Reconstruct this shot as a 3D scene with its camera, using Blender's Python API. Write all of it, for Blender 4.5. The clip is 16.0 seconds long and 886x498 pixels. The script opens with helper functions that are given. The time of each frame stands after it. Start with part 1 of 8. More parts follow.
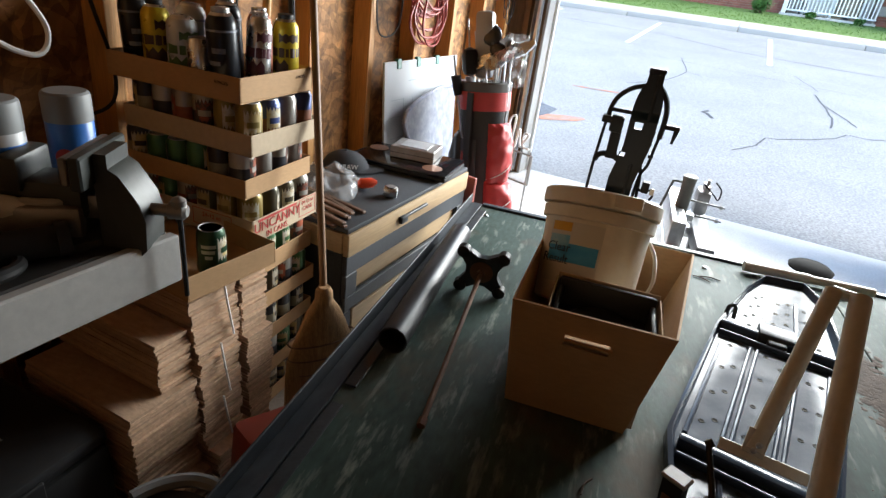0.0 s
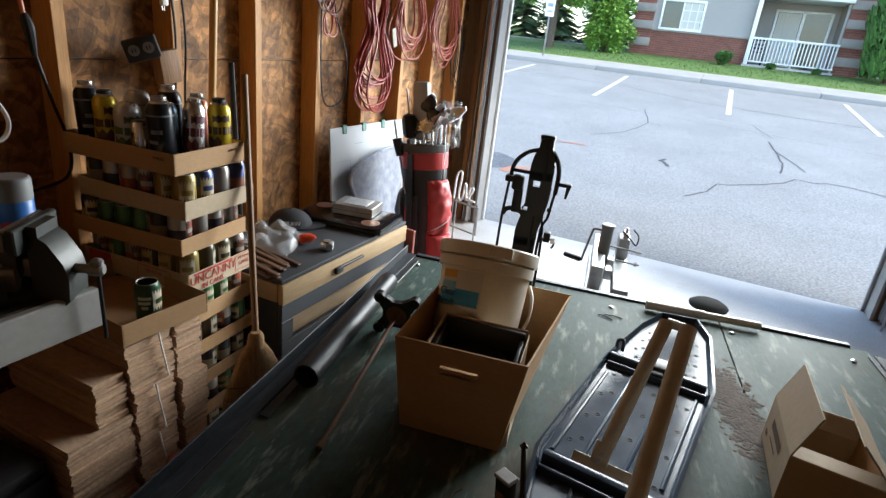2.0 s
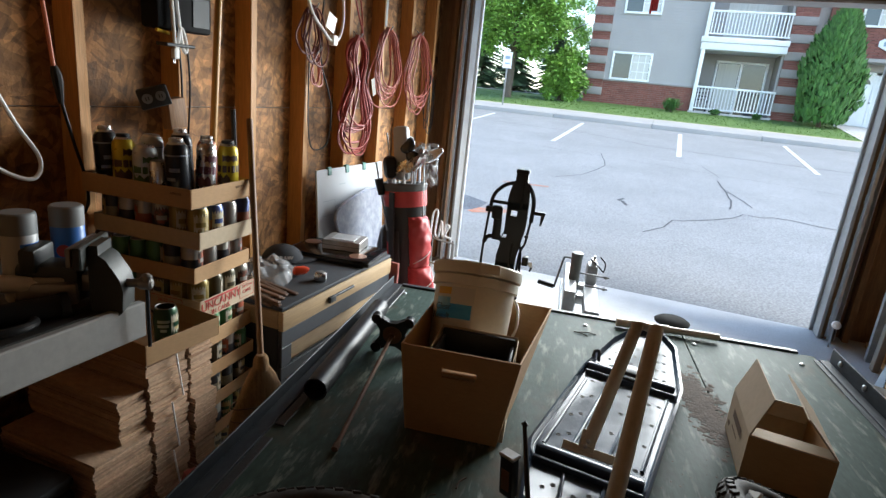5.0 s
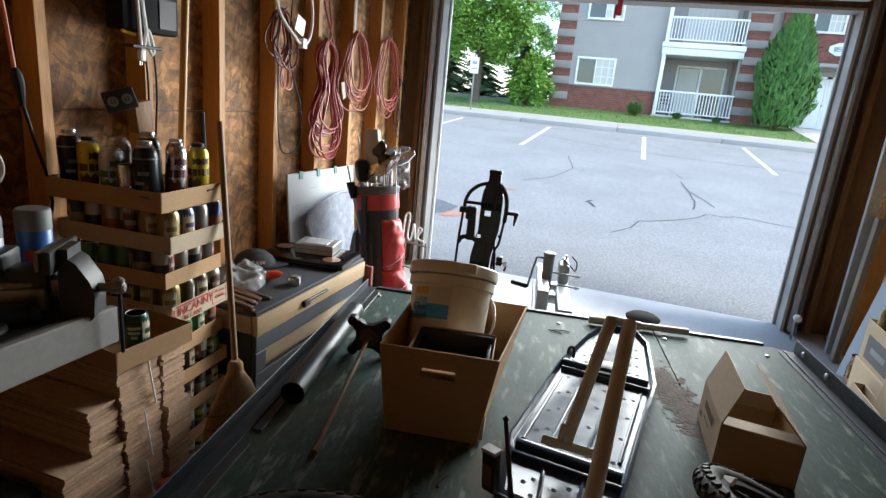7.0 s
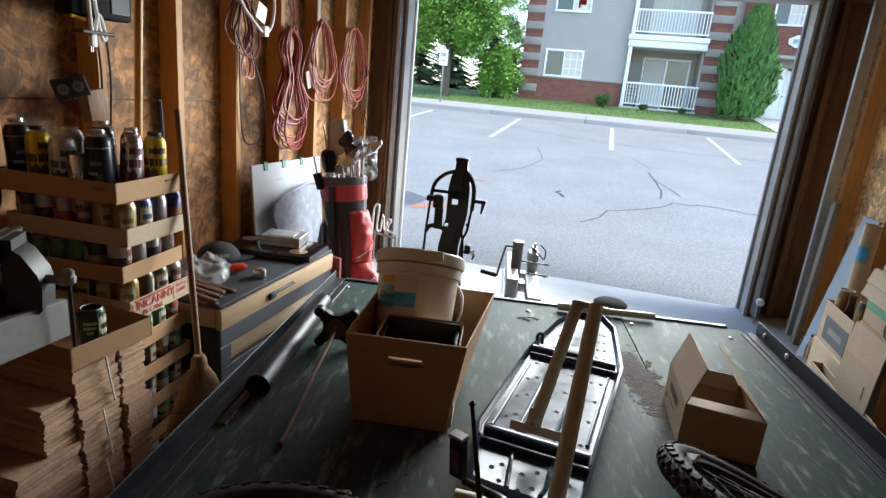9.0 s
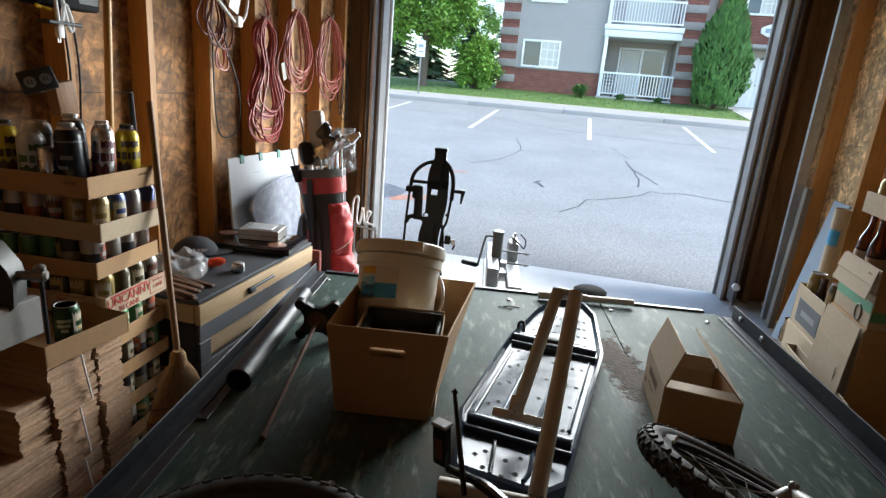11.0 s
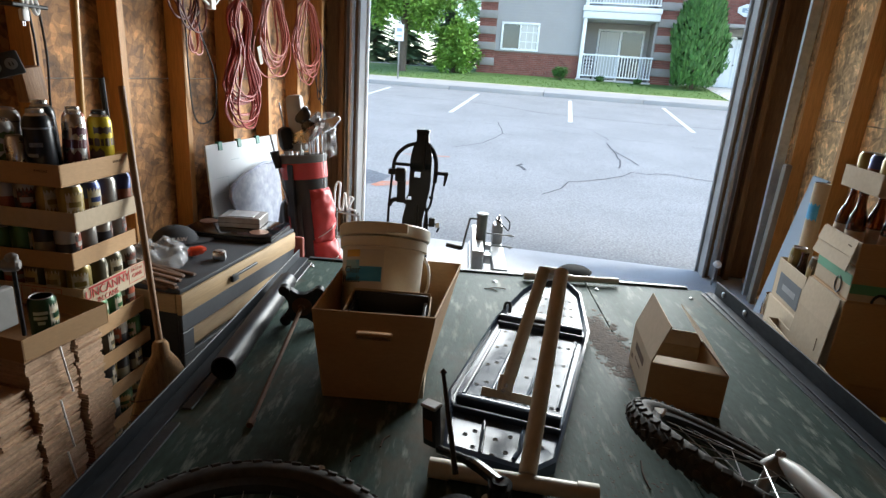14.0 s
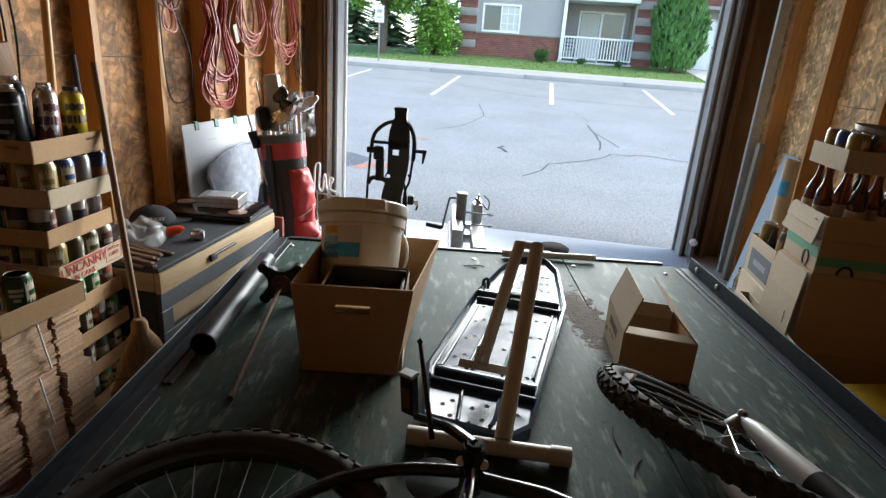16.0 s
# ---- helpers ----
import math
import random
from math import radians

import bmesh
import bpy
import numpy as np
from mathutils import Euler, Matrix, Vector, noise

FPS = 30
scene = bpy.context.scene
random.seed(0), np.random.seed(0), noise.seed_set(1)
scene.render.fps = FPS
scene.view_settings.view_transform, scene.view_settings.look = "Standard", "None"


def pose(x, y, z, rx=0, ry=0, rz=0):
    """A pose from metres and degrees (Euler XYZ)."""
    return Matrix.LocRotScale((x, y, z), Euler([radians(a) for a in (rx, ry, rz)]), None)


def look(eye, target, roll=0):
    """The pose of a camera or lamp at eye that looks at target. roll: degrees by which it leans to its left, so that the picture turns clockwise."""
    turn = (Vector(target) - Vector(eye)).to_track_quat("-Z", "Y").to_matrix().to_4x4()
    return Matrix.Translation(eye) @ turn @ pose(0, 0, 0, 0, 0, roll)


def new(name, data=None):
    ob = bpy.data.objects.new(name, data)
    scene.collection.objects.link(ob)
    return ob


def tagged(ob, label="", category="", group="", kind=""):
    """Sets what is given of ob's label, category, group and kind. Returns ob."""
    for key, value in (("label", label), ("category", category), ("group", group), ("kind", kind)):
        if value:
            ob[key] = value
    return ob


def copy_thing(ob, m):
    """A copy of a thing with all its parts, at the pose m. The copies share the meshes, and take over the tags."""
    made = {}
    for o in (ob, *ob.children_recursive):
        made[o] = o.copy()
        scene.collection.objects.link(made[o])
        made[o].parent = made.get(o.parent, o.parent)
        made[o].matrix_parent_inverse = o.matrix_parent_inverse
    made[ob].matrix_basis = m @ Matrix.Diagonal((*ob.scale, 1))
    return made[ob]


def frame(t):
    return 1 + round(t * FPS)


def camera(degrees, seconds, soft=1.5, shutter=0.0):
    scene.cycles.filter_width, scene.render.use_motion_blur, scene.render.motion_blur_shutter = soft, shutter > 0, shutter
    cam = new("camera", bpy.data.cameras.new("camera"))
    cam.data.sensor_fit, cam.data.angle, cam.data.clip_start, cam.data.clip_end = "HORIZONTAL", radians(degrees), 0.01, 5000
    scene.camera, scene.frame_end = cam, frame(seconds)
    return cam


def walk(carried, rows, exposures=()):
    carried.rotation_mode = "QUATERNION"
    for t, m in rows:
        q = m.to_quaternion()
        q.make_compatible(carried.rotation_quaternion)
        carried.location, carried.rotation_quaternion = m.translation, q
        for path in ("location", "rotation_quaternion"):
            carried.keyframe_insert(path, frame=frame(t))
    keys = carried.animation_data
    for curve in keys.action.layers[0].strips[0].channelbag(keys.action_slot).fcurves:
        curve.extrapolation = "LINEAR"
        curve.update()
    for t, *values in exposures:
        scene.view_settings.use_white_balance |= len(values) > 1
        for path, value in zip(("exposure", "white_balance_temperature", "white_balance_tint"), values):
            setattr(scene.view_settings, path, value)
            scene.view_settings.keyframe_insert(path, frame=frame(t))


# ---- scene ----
cam = camera(75.3, 16.0, soft=1.4)
PATH = [
    (0, (0.273, 0.11, 1.309), (-0.447, 1.763, 0.444), 7.7),
    (0.5, (0.29, 0.106, 1.328), (-0.433, 1.774, 0.494), 7.6),
    (1, (0.322, 0.085, 1.379), (-0.4, 1.774, 0.587), 7.3),
    (1.5, (0.448, 0.044, 1.415), (-0.278, 1.75, 0.665), 7.0),
    (2, (0.565, 0.022, 1.426), (-0.169, 1.742, 0.718), 6.5),
    (2.5, (0.627, 0.013, 1.43), (-0.115, 1.744, 0.757), 6.2),
    (3, (0.653, 0.003, 1.424), (-0.085, 1.748, 0.783), 5.9),
    (3.5, (0.654, -0.021, 1.424), (-0.067, 1.74, 0.809), 5.6),
    (4, (0.621, -0.085, 1.413), (-0.078, 1.694, 0.823), 5.5),
    (4.2, (0.607, -0.118, 1.409), (-0.085, 1.667, 0.831), 5.6),
    (6.5, (0.55, -0.226, 1.401), (-0.035, 1.616, 0.886), 5.7),
    (7, (0.558, -0.212, 1.39), (-0.006, 1.636, 0.874), 5.6),
    (7.5, (0.562, -0.188, 1.381), (0.02, 1.666, 0.863), 5.6),
    (8, (0.566, -0.191, 1.376), (0.048, 1.669, 0.856), 5.5),
    (8.5, (0.574, -0.197, 1.374), (0.081, 1.669, 0.849), 5.5),
    (9, (0.576, -0.197, 1.371), (0.106, 1.673, 0.842), 5.4),
    (11.5, (0.579, -0.198, 1.362), (0.193, 1.684, 0.808), 4.8),
    (12, (0.571, -0.194, 1.36), (0.2, 1.69, 0.802), 4.6),
    (12.5, (0.575, -0.195, 1.363), (0.215, 1.69, 0.8), 4.4),
    (13, (0.587, -0.19, 1.357), (0.238, 1.694, 0.784), 4.3),
    (13.5, (0.58, -0.187, 1.352), (0.234, 1.695, 0.771), 4.2),
    (14, (0.574, -0.188, 1.346), (0.234, 1.692, 0.755), 4.1),
    (14.5, (0.576, -0.189, 1.345), (0.242, 1.689, 0.745), 4.0),
    (15, (0.58, -0.19, 1.343), (0.262, 1.686, 0.729), 4.0),
    (15.5, (0.587, -0.196, 1.338), (0.286, 1.68, 0.713), 4.1),
    (16, (0.597, -0.213, 1.328), (0.321, 1.662, 0.689), 4.2),
]
EXPOSURE = [(0.0, 2.7, 6550, 5), (1.5, 2.4, 6450, 4), (3.5, 2.28, 6450, 4), (16.0, 2.3, 6500, 4)]
walk(cam, [(t, look(eye, target, roll)) for t, eye, target, roll in PATH], EXPOSURE)

# ---- light: a bright evening sky outside, nothing burning inside, one added fill lamp ----
world = bpy.data.worlds.new("sky")
scene.world = world
world.use_nodes = True
sky = world.node_tree.nodes.new("ShaderNodeTexSky")
sky.sky_type, sky.sun_disc = "NISHITA", False
sky.sun_elevation, sky.sun_rotation = radians(58), radians(90)
background = world.node_tree.nodes["Background"]
world.node_tree.links.new(sky.outputs["Color"], background.inputs["Color"])
background.inputs["Strength"].default_value = 0.15

sun_data = bpy.data.lights.new("sun", "SUN")
sun_data.energy, sun_data.angle, sun_data.color = 0.8, radians(30), (1.0, 0.95, 0.87)
sun = new("sun", sun_data)
sun.matrix_world = look((0, 0, 0), (-math.cos(radians(58)), 0.0, -math.sin(radians(58))))

# added area lamp in the door opening, in place of sky light, aimed west
door_light_data = bpy.data.lights.new("door_sky_fill", "AREA")
door_light_data.shape, door_light_data.size, door_light_data.size_y = "RECTANGLE", 2.1, 1.3
door_light_data.energy, door_light_data.color, door_light_data.spread = 19, (0.97, 0.98, 1.0), radians(104)
door_light = new("door_sky_fill", door_light_data)
door_light.matrix_world = look((0.62, 4.17, 1.4), (-0.72, 1.0, -0.25))


# ---- mesh helpers ----
class Shape:
    """Vertices and faces that grow piece by piece; each piece may be moved by a matrix."""

    def __init__(self):
        self.v, self.f, self.m = [], [], []

    def add(self, verts, faces, at=None, slot=0):
        k = len(self.v)
        self.v += [tuple(at @ Vector(p)) if at else tuple(p) for p in verts]
        self.f += [tuple(i + k for i in f) for f in faces]
        self.m += [slot] * len(faces)
        return self

    def box(self, x0, y0, z0, x1, y1, z1, bevel=0.0, at=None, slot=0):
        b = min(bevel, 0.45 * min(x1 - x0, y1 - y0, z1 - z0))
        if b <= 0:
            v = [(x, y, z) for z in (z0, z1) for y in (y0, y1) for x in (x0, x1)]
            return self.add(v, [(0, 2, 3, 1), (4, 5, 7, 6), (0, 1, 5, 4), (2, 6, 7, 3), (0, 4, 6, 2), (1, 3, 7, 5)], at, slot)
        bm = bmesh.new()
        bmesh.ops.create_cube(bm, size=1, matrix=Matrix.Translation(((x0 + x1) / 2, (y0 + y1) / 2, (z0 + z1) / 2)) @ Matrix.Diagonal((x1 - x0, y1 - y0, z1 - z0, 1)))
        bmesh.ops.bevel(bm, geom=bm.edges[:], offset=b, segments=1 if b < 0.004 else 2, affect="EDGES", profile=0.5)
        bm.verts.index_update()
        self.add([p.co.copy() for p in bm.verts], [[p.index for p in f.verts] for f in bm.faces], at, slot)
        bm.free()
        return self

    def lathe(self, profile, n=24, at=None, slot=0, caps=True):
        """profile: rows of (radius, height) turned round z."""
        v = [(r * math.cos(2 * math.pi * i / n), r * math.sin(2 * math.pi * i / n), z) for r, z in profile for i in range(n)]
        f = [(j * n + i, j * n + (i + 1) % n, (j + 1) * n + (i + 1) % n, (j + 1) * n + i) for j in range(len(profile) - 1) for i in range(n)]
        if caps:
            f += [tuple(range(n))[::-1], tuple((len(profile) - 1) * n + i for i in range(n))]
        return self.add(v, f, at, slot)

    def tube(self, points, r, n=8, closed=False, at=None, slot=0):
        """A round bar along points; r is one radius or one for each point."""
        pts = [Vector(p) for p in points]
        rs = r if isinstance(r, (list, tuple)) else [r] * len(pts)
        v, up = [], None
        for i, p in enumerate(pts):
            a = pts[i - 1] if i or closed else p
            b = pts[(i + 1) % len(pts)] if i + 1 < len(pts) or closed else p
            d = (b - a).normalized()
            if up is None:
                up = d.orthogonal().normalized()
            up = (up - d * up.dot(d)).normalized()
            side = d.cross(up)
            v += [p + rs[i] * (math.cos(2 * math.pi * k / n) * up + math.sin(2 * math.pi * k / n) * side) for k in range(n)]
        last = len(pts) if closed else len(pts) - 1
        f = [(i * n + k, i * n + (k + 1) % n, (i + 1) % len(pts) * n + (k + 1) % n, (i + 1) % len(pts) * n + k) for i in range(last) for k in range(n)]
        if not closed:
            f += [tuple(range(n))[::-1], tuple((len(pts) - 1) * n + k for k in range(n))]
        return self.add(v, f, at, slot)

    def prism(self, outline, z0, z1, at=None, slot=0):
        n = len(outline)
        v = [(x, y, z0) for x, y in outline] + [(x, y, z1) for x, y in outline]
        f = [tuple(range(n))[::-1], tuple(range(n, 2 * n))] + [(i, (i + 1) % n, n + (i + 1) % n, n + i) for i in range(n)]
        return self.add(v, f, at, slot)

    def sheet(self, grid, thick=0.0, at=None, slot=0):
        """A sheet over rows of points, with a thickness downwards along z or none."""
        h, w = len(grid), len(grid[0])
        v = [p for row in grid for p in row]
        f = [(j * w + i, j * w + i + 1, (j + 1) * w + i + 1, (j + 1) * w + i) for j in range(h - 1) for i in range(w - 1)]
        self.add(v, f, at, slot)
        if thick:
            low = [(p[0], p[1], p[2] - thick) for p in v]
            self.add(low, [q[::-1] for q in f], at, slot)
        return self

    def mesh(self, name, *materials, smooth=35, weld=False):
        me = bpy.data.meshes.new(name)
        me.from_pydata(self.v, [], self.f)
        if weld:
            bm = bmesh.new()
            bm.from_mesh(me)
            bmesh.ops.remove_doubles(bm, verts=bm.verts[:], dist=0.00005)
            bm.to_mesh(me)
            bm.free()
        for m in materials:
            me.materials.append(m)
        if len(materials) > 1:
            me.polygons.foreach_set("material_index", self.m)
        if smooth:
            me.polygons.foreach_set("use_smooth", [True] * len(me.polygons))
            me.set_sharp_from_angle(angle=radians(smooth))
        me.update()
        return me


def thing(name, label, category, m=None, group="", kind=""):
    """An Empty that carries the parts of one thing."""
    ob = new(name)
    ob.empty_display_size = 0.05
    if m is not None:
        ob.matrix_basis = m
    return tagged(ob, label, category, group, kind)


def part(name, shape, material, parent=None, label="", smooth=35, m=None, weld=False):
    """One mesh object, under a thing or a part."""
    data = shape if isinstance(shape, bpy.types.Mesh) else shape.mesh(name, *(material if isinstance(material, (list, tuple)) else (material,)), smooth=smooth, weld=weld)
    ob = new(name, data)
    if parent:
        ob.parent = parent
    if m is not None:
        ob.matrix_basis = m
    return tagged(ob, label)


def solid(name, shape, material, label, category, group="", kind="", m=None, smooth=35):
    """A thing that is one mesh."""
    return tagged(part(name, shape, material, None, label, smooth, m), label, category, group, kind)


def curl(points, steps=6):
    """A smooth line through points (Catmull-Rom)."""
    p = [Vector(q) for q in points]
    p = [2 * p[0] - p[1]] + p + [2 * p[-1] - p[-2]]
    out = []
    for i in range(1, len(p) - 2):
        for k in range(steps):
            t = k / steps
            out.append(0.5 * (2 * p[i] + (p[i + 1] - p[i - 1]) * t + (2 * p[i - 1] - 5 * p[i] + 4 * p[i + 1] - p[i + 2]) * t * t + (3 * p[i] - p[i - 1] - 3 * p[i + 1] + p[i + 2]) * t ** 3))
    return out + [p[-2]]


# ---- materials ----
def material(name, colour, rough=0.6, metal=0.0, second=None, scale=8.0, amount=0.5, grain=None, bump=0.0, bump_scale=60.0, vary=0.0, stretch=(1, 1, 1), spec=0.5, coat=0.0, island=False, detail=6.0, contrast=0.18, rough_var=0.1):
    """A surface: a base colour mixed with a second one in soft patches, fine grain, uneven gloss and relief."""
    mat = bpy.data.materials.new(name)
    mat.use_nodes = True
    nt = mat.node_tree
    n, link = nt.nodes, nt.links.new
    bsdf = n["Principled BSDF"]
    bsdf.inputs["Metallic"].default_value = metal
    bsdf.inputs["Specular IOR Level"].default_value = spec
    bsdf.inputs["Coat Weight"].default_value = coat
    coords = n.new("ShaderNodeTexCoord")
    mapping = n.new("ShaderNodeMapping")
    mapping.inputs["Scale"].default_value = stretch
    link(coords.outputs["Object"], mapping.inputs["Vector"])
    big = n.new("ShaderNodeTexNoise")
    big.inputs["Scale"].default_value, big.inputs["Detail"].default_value, big.inputs["Roughness"].default_value = scale, detail, 0.6
    link(mapping.outputs["Vector"], big.inputs["Vector"])
    ramp = n.new("ShaderNodeMapRange")
    ramp.inputs["From Min"].default_value, ramp.inputs["From Max"].default_value = 0.5 - contrast, 0.5 + contrast
    ramp.inputs["To Max"].default_value = amount
    link(big.outputs["Fac"], ramp.inputs["Value"])
    mix = n.new("ShaderNodeMix")
    mix.data_type = "RGBA"
    mix.inputs["A"].default_value = (*colour, 1)
    mix.inputs["B"].default_value = (*(second or [0.75 * c for c in colour]), 1)
    link(ramp.outputs["Result"], mix.inputs["Factor"])
    out = mix.outputs["Result"]
    fine = n.new("ShaderNodeTexNoise")
    fine.inputs["Scale"].default_value, fine.inputs["Detail"].default_value = bump_scale, 4.0
    link(mapping.outputs["Vector"], fine.inputs["Vector"])
    if grain:
        g = n.new("ShaderNodeMapRange")
        g.inputs["From Min"].default_value, g.inputs["From Max"].default_value = 0.3, 0.7
        g.inputs["To Min"].default_value, g.inputs["To Max"].default_value = 1 - grain, 1 + grain
        link(fine.outputs["Fac"], g.inputs["Value"])
        mul = n.new("ShaderNodeVectorMath")
        mul.operation = "SCALE"
        link(out, mul.inputs[0])
        link(g.outputs["Result"], mul.inputs["Scale"])
        out = mul.outputs["Vector"]
    if vary:
        info = n.new("ShaderNodeNewGeometry" if island else "ShaderNodeObjectInfo")
        r = n.new("ShaderNodeMapRange")
        r.inputs["To Min"].default_value, r.inputs["To Max"].default_value = 1 - vary, 1 + vary
        link(info.outputs["Random Per Island" if island else "Random"], r.inputs["Value"])
        mul = n.new("ShaderNodeVectorMath")
        mul.operation = "SCALE"
        link(out, mul.inputs[0])
        link(r.outputs["Result"], mul.inputs["Scale"])
        out = mul.outputs["Vector"]
    link(out, bsdf.inputs["Base Color"])
    gloss = n.new("ShaderNodeMapRange")
    gloss.inputs["To Min"].default_value, gloss.inputs["To Max"].default_value = max(0.02, rough - rough_var), min(1.0, rough + rough_var)
    link(big.outputs["Fac"], gloss.inputs["Value"])
    link(gloss.outputs["Result"], bsdf.inputs["Roughness"])
    if bump:
        b = n.new("ShaderNodeBump")
        b.inputs["Strength"].default_value, b.inputs["Distance"].default_value = min(1.0, bump), 0.004
        link(fine.outputs["Fac"], b.inputs["Height"])
        link(b.outputs["Normal"], bsdf.inputs["Normal"])
    return mat


def strand_board(name, colour, second):
    """Oriented strand board: flakes of several browns lying crosswise."""
    mat = material(name, colour, 0.75, second=second, scale=2.6, amount=0.85, bump=0.5, bump_scale=90)
    nt = mat.node_tree
    n, link = nt.nodes, nt.links.new
    coords = n["Texture Coordinate"]
    bsdf = n["Principled BSDF"]
    base = bsdf.inputs["Base Color"].links[0].from_socket
    wave = n.new("ShaderNodeTexNoise")
    wave.inputs["Scale"].default_value = 7.0
    link(coords.outputs["Object"], wave.inputs["Vector"])
    warped = n.new("ShaderNodeVectorMath")
    warped.operation = "MULTIPLY_ADD"
    warped.inputs[1].default_value = (0.10, 0.10, 0.10)
    link(wave.outputs["Color"], warped.inputs[0])
    link(coords.outputs["Object"], warped.inputs[2])
    for stretch, dark, turn in (((1, 14, 46), 0.62, 0.35), ((1, 15, 50), 0.66, 1.75), ((1, 18, 44), 0.72, -0.75), ((1, 5, 7), 0.75, 0.2)):
        turned = n.new("ShaderNodeMapping")
        turned.inputs["Rotation"].default_value = (turn, 0, 0)
        link(warped.outputs["Vector"], turned.inputs["Vector"])
        m = n.new("ShaderNodeMapping")
        m.inputs["Scale"].default_value = stretch
        link(turned.outputs["Vector"], m.inputs["Vector"])
        v = n.new("ShaderNodeTexVoronoi")
        v.inputs["Scale"].default_value = 1.0
        link(m.outputs["Vector"], v.inputs["Vector"])
        sep = n.new("ShaderNodeSeparateColor")
        link(v.outputs["Color"], sep.inputs["Color"])
        r = n.new("ShaderNodeMapRange")
        r.inputs["To Min"].default_value, r.inputs["To Max"].default_value = dark, 1.25
        link(sep.outputs["Red"], r.inputs["Value"])
        mul = n.new("ShaderNodeVectorMath")
        mul.operation = "SCALE"
        link(base, mul.inputs[0])
        link(r.outputs["Result"], mul.inputs["Scale"])
        base = mul.outputs["Vector"]
    link(base, bsdf.inputs["Base Color"])
    return mat


def glass(name, tint=(1, 1, 1), rough=0.02):
    mat = bpy.data.materials.new(name)
    mat.use_nodes = True
    b = mat.node_tree.nodes["Principled BSDF"]
    b.inputs["Base Color"].default_value = (*tint, 1)
    b.inputs["Roughness"].default_value = rough
    b.inputs["Transmission Weight"].default_value = 1.0
    b.inputs["IOR"].default_value = 1.45
    return mat


OSB = strand_board("strand_board", (0.37, 0.178, 0.062), (0.17, 0.078, 0.027))
OSB_PALE = strand_board("pale_strand_board", (0.62, 0.40, 0.19), (0.50, 0.30, 0.13))
PINE = material("pine_stud", (0.48, 0.235, 0.068), 0.6, second=(0.34, 0.155, 0.043), scale=3, amount=0.7, stretch=(9, 9, 0.6), grain=0.16, bump=0.25, bump_scale=26, vary=0.14)
# darker brown wood: door framing, a bench leg, a wall block
PINE_DARK = material("dark_frame_wood", (0.26, 0.13, 0.05), 0.65, second=(0.14, 0.065, 0.025), scale=3, amount=0.8, stretch=(8, 8, 0.6), grain=0.2, bump=0.3, bump_scale=26)
CONCRETE = material("concrete", (0.50, 0.49, 0.475), 0.9, second=(0.38, 0.36, 0.335), scale=2.2, amount=0.8, grain=0.12, bump=0.3, bump_scale=90)
ASPHALT = material("asphalt", (0.222, 0.22, 0.214), 0.9, second=(0.172, 0.17, 0.165), scale=0.7, amount=0.8, grain=0.34, bump=0.5, bump_scale=52, contrast=0.2)
CRACK = material("asphalt_crack", (0.06, 0.06, 0.062), 0.95, bump=0.4)
PAINT_LINE = material("road_paint", (0.5, 0.5, 0.47), 0.8, second=(0.32, 0.32, 0.30), scale=6, amount=0.5, grain=0.12)
ORANGE_PAINT = material("orange_marking", (0.42, 0.15, 0.07), 0.9, second=(0.22, 0.17, 0.15), scale=5, amount=1.0, grain=0.3)
GRASS = material("lawn", (0.065, 0.125, 0.022), 0.9, second=(0.09, 0.15, 0.03), scale=1.3, amount=0.8, grain=0.18, bump=0.6, bump_scale=40)
BRICK = material("red_brick", (0.25, 0.10, 0.075), 0.85, second=(0.19, 0.072, 0.055), scale=5, amount=0.8, grain=0.1, bump=0.4, bump_scale=120, vary=0.16, island=True)
MORTAR = material("mortar", (0.30, 0.26, 0.235), 0.9, bump=0.3)
STONE = material("grey_stone", (0.30, 0.275, 0.255), 0.85, second=(0.25, 0.225, 0.21), scale=4, amount=0.7, grain=0.1, bump=0.4)
SIDING = material("vinyl_siding", (0.36, 0.335, 0.315), 0.55, second=(0.33, 0.31, 0.29), scale=1.5, amount=0.6, grain=0.03)
WHITE = material("white_paint", (0.80, 0.80, 0.79), 0.45, second=(0.72, 0.72, 0.70), scale=6, amount=0.6, grain=0.03)
DARK_PANE = material("dark_window_glass", (0.04, 0.05, 0.055), 0.06, spec=0.8)
CURTAIN_AND_GLARE = material("pale_curtain_and_glare", (0.62, 0.60, 0.55), 0.8, second=(0.5, 0.48, 0.44), scale=3, stretch=(6, 1, 0.2), amount=0.8)
GALV = material("galvanised_steel", (0.52, 0.54, 0.56), 0.38, metal=0.9, second=(0.38, 0.39, 0.41), scale=18, amount=0.8, grain=0.06)
DULL_STEEL = material("dull_steel", (0.35, 0.35, 0.35), 0.45, metal=0.85, second=(0.22, 0.20, 0.18), scale=14, amount=0.8)
BLACK_STEEL = material("black_painted_steel", (0.022, 0.026, 0.03), 0.42, second=(0.05, 0.055, 0.06), scale=9, amount=0.6, grain=0.15, bump=0.12, bump_scale=120, spec=0.2)
RAIL_STEEL = material("worn_dark_rail", (0.018, 0.022, 0.028), 0.5, second=(0.06, 0.066, 0.072), scale=6, amount=0.5, stretch=(1, 0.4, 1), grain=0.25, bump=0.2, spec=0.18)
CARD = material("cardboard", (0.45, 0.275, 0.135), 0.8, second=(0.38, 0.225, 0.105), scale=3, amount=0.7, grain=0.06, bump=0.12, bump_scale=50, stretch=(1, 1, 3), vary=0.08)
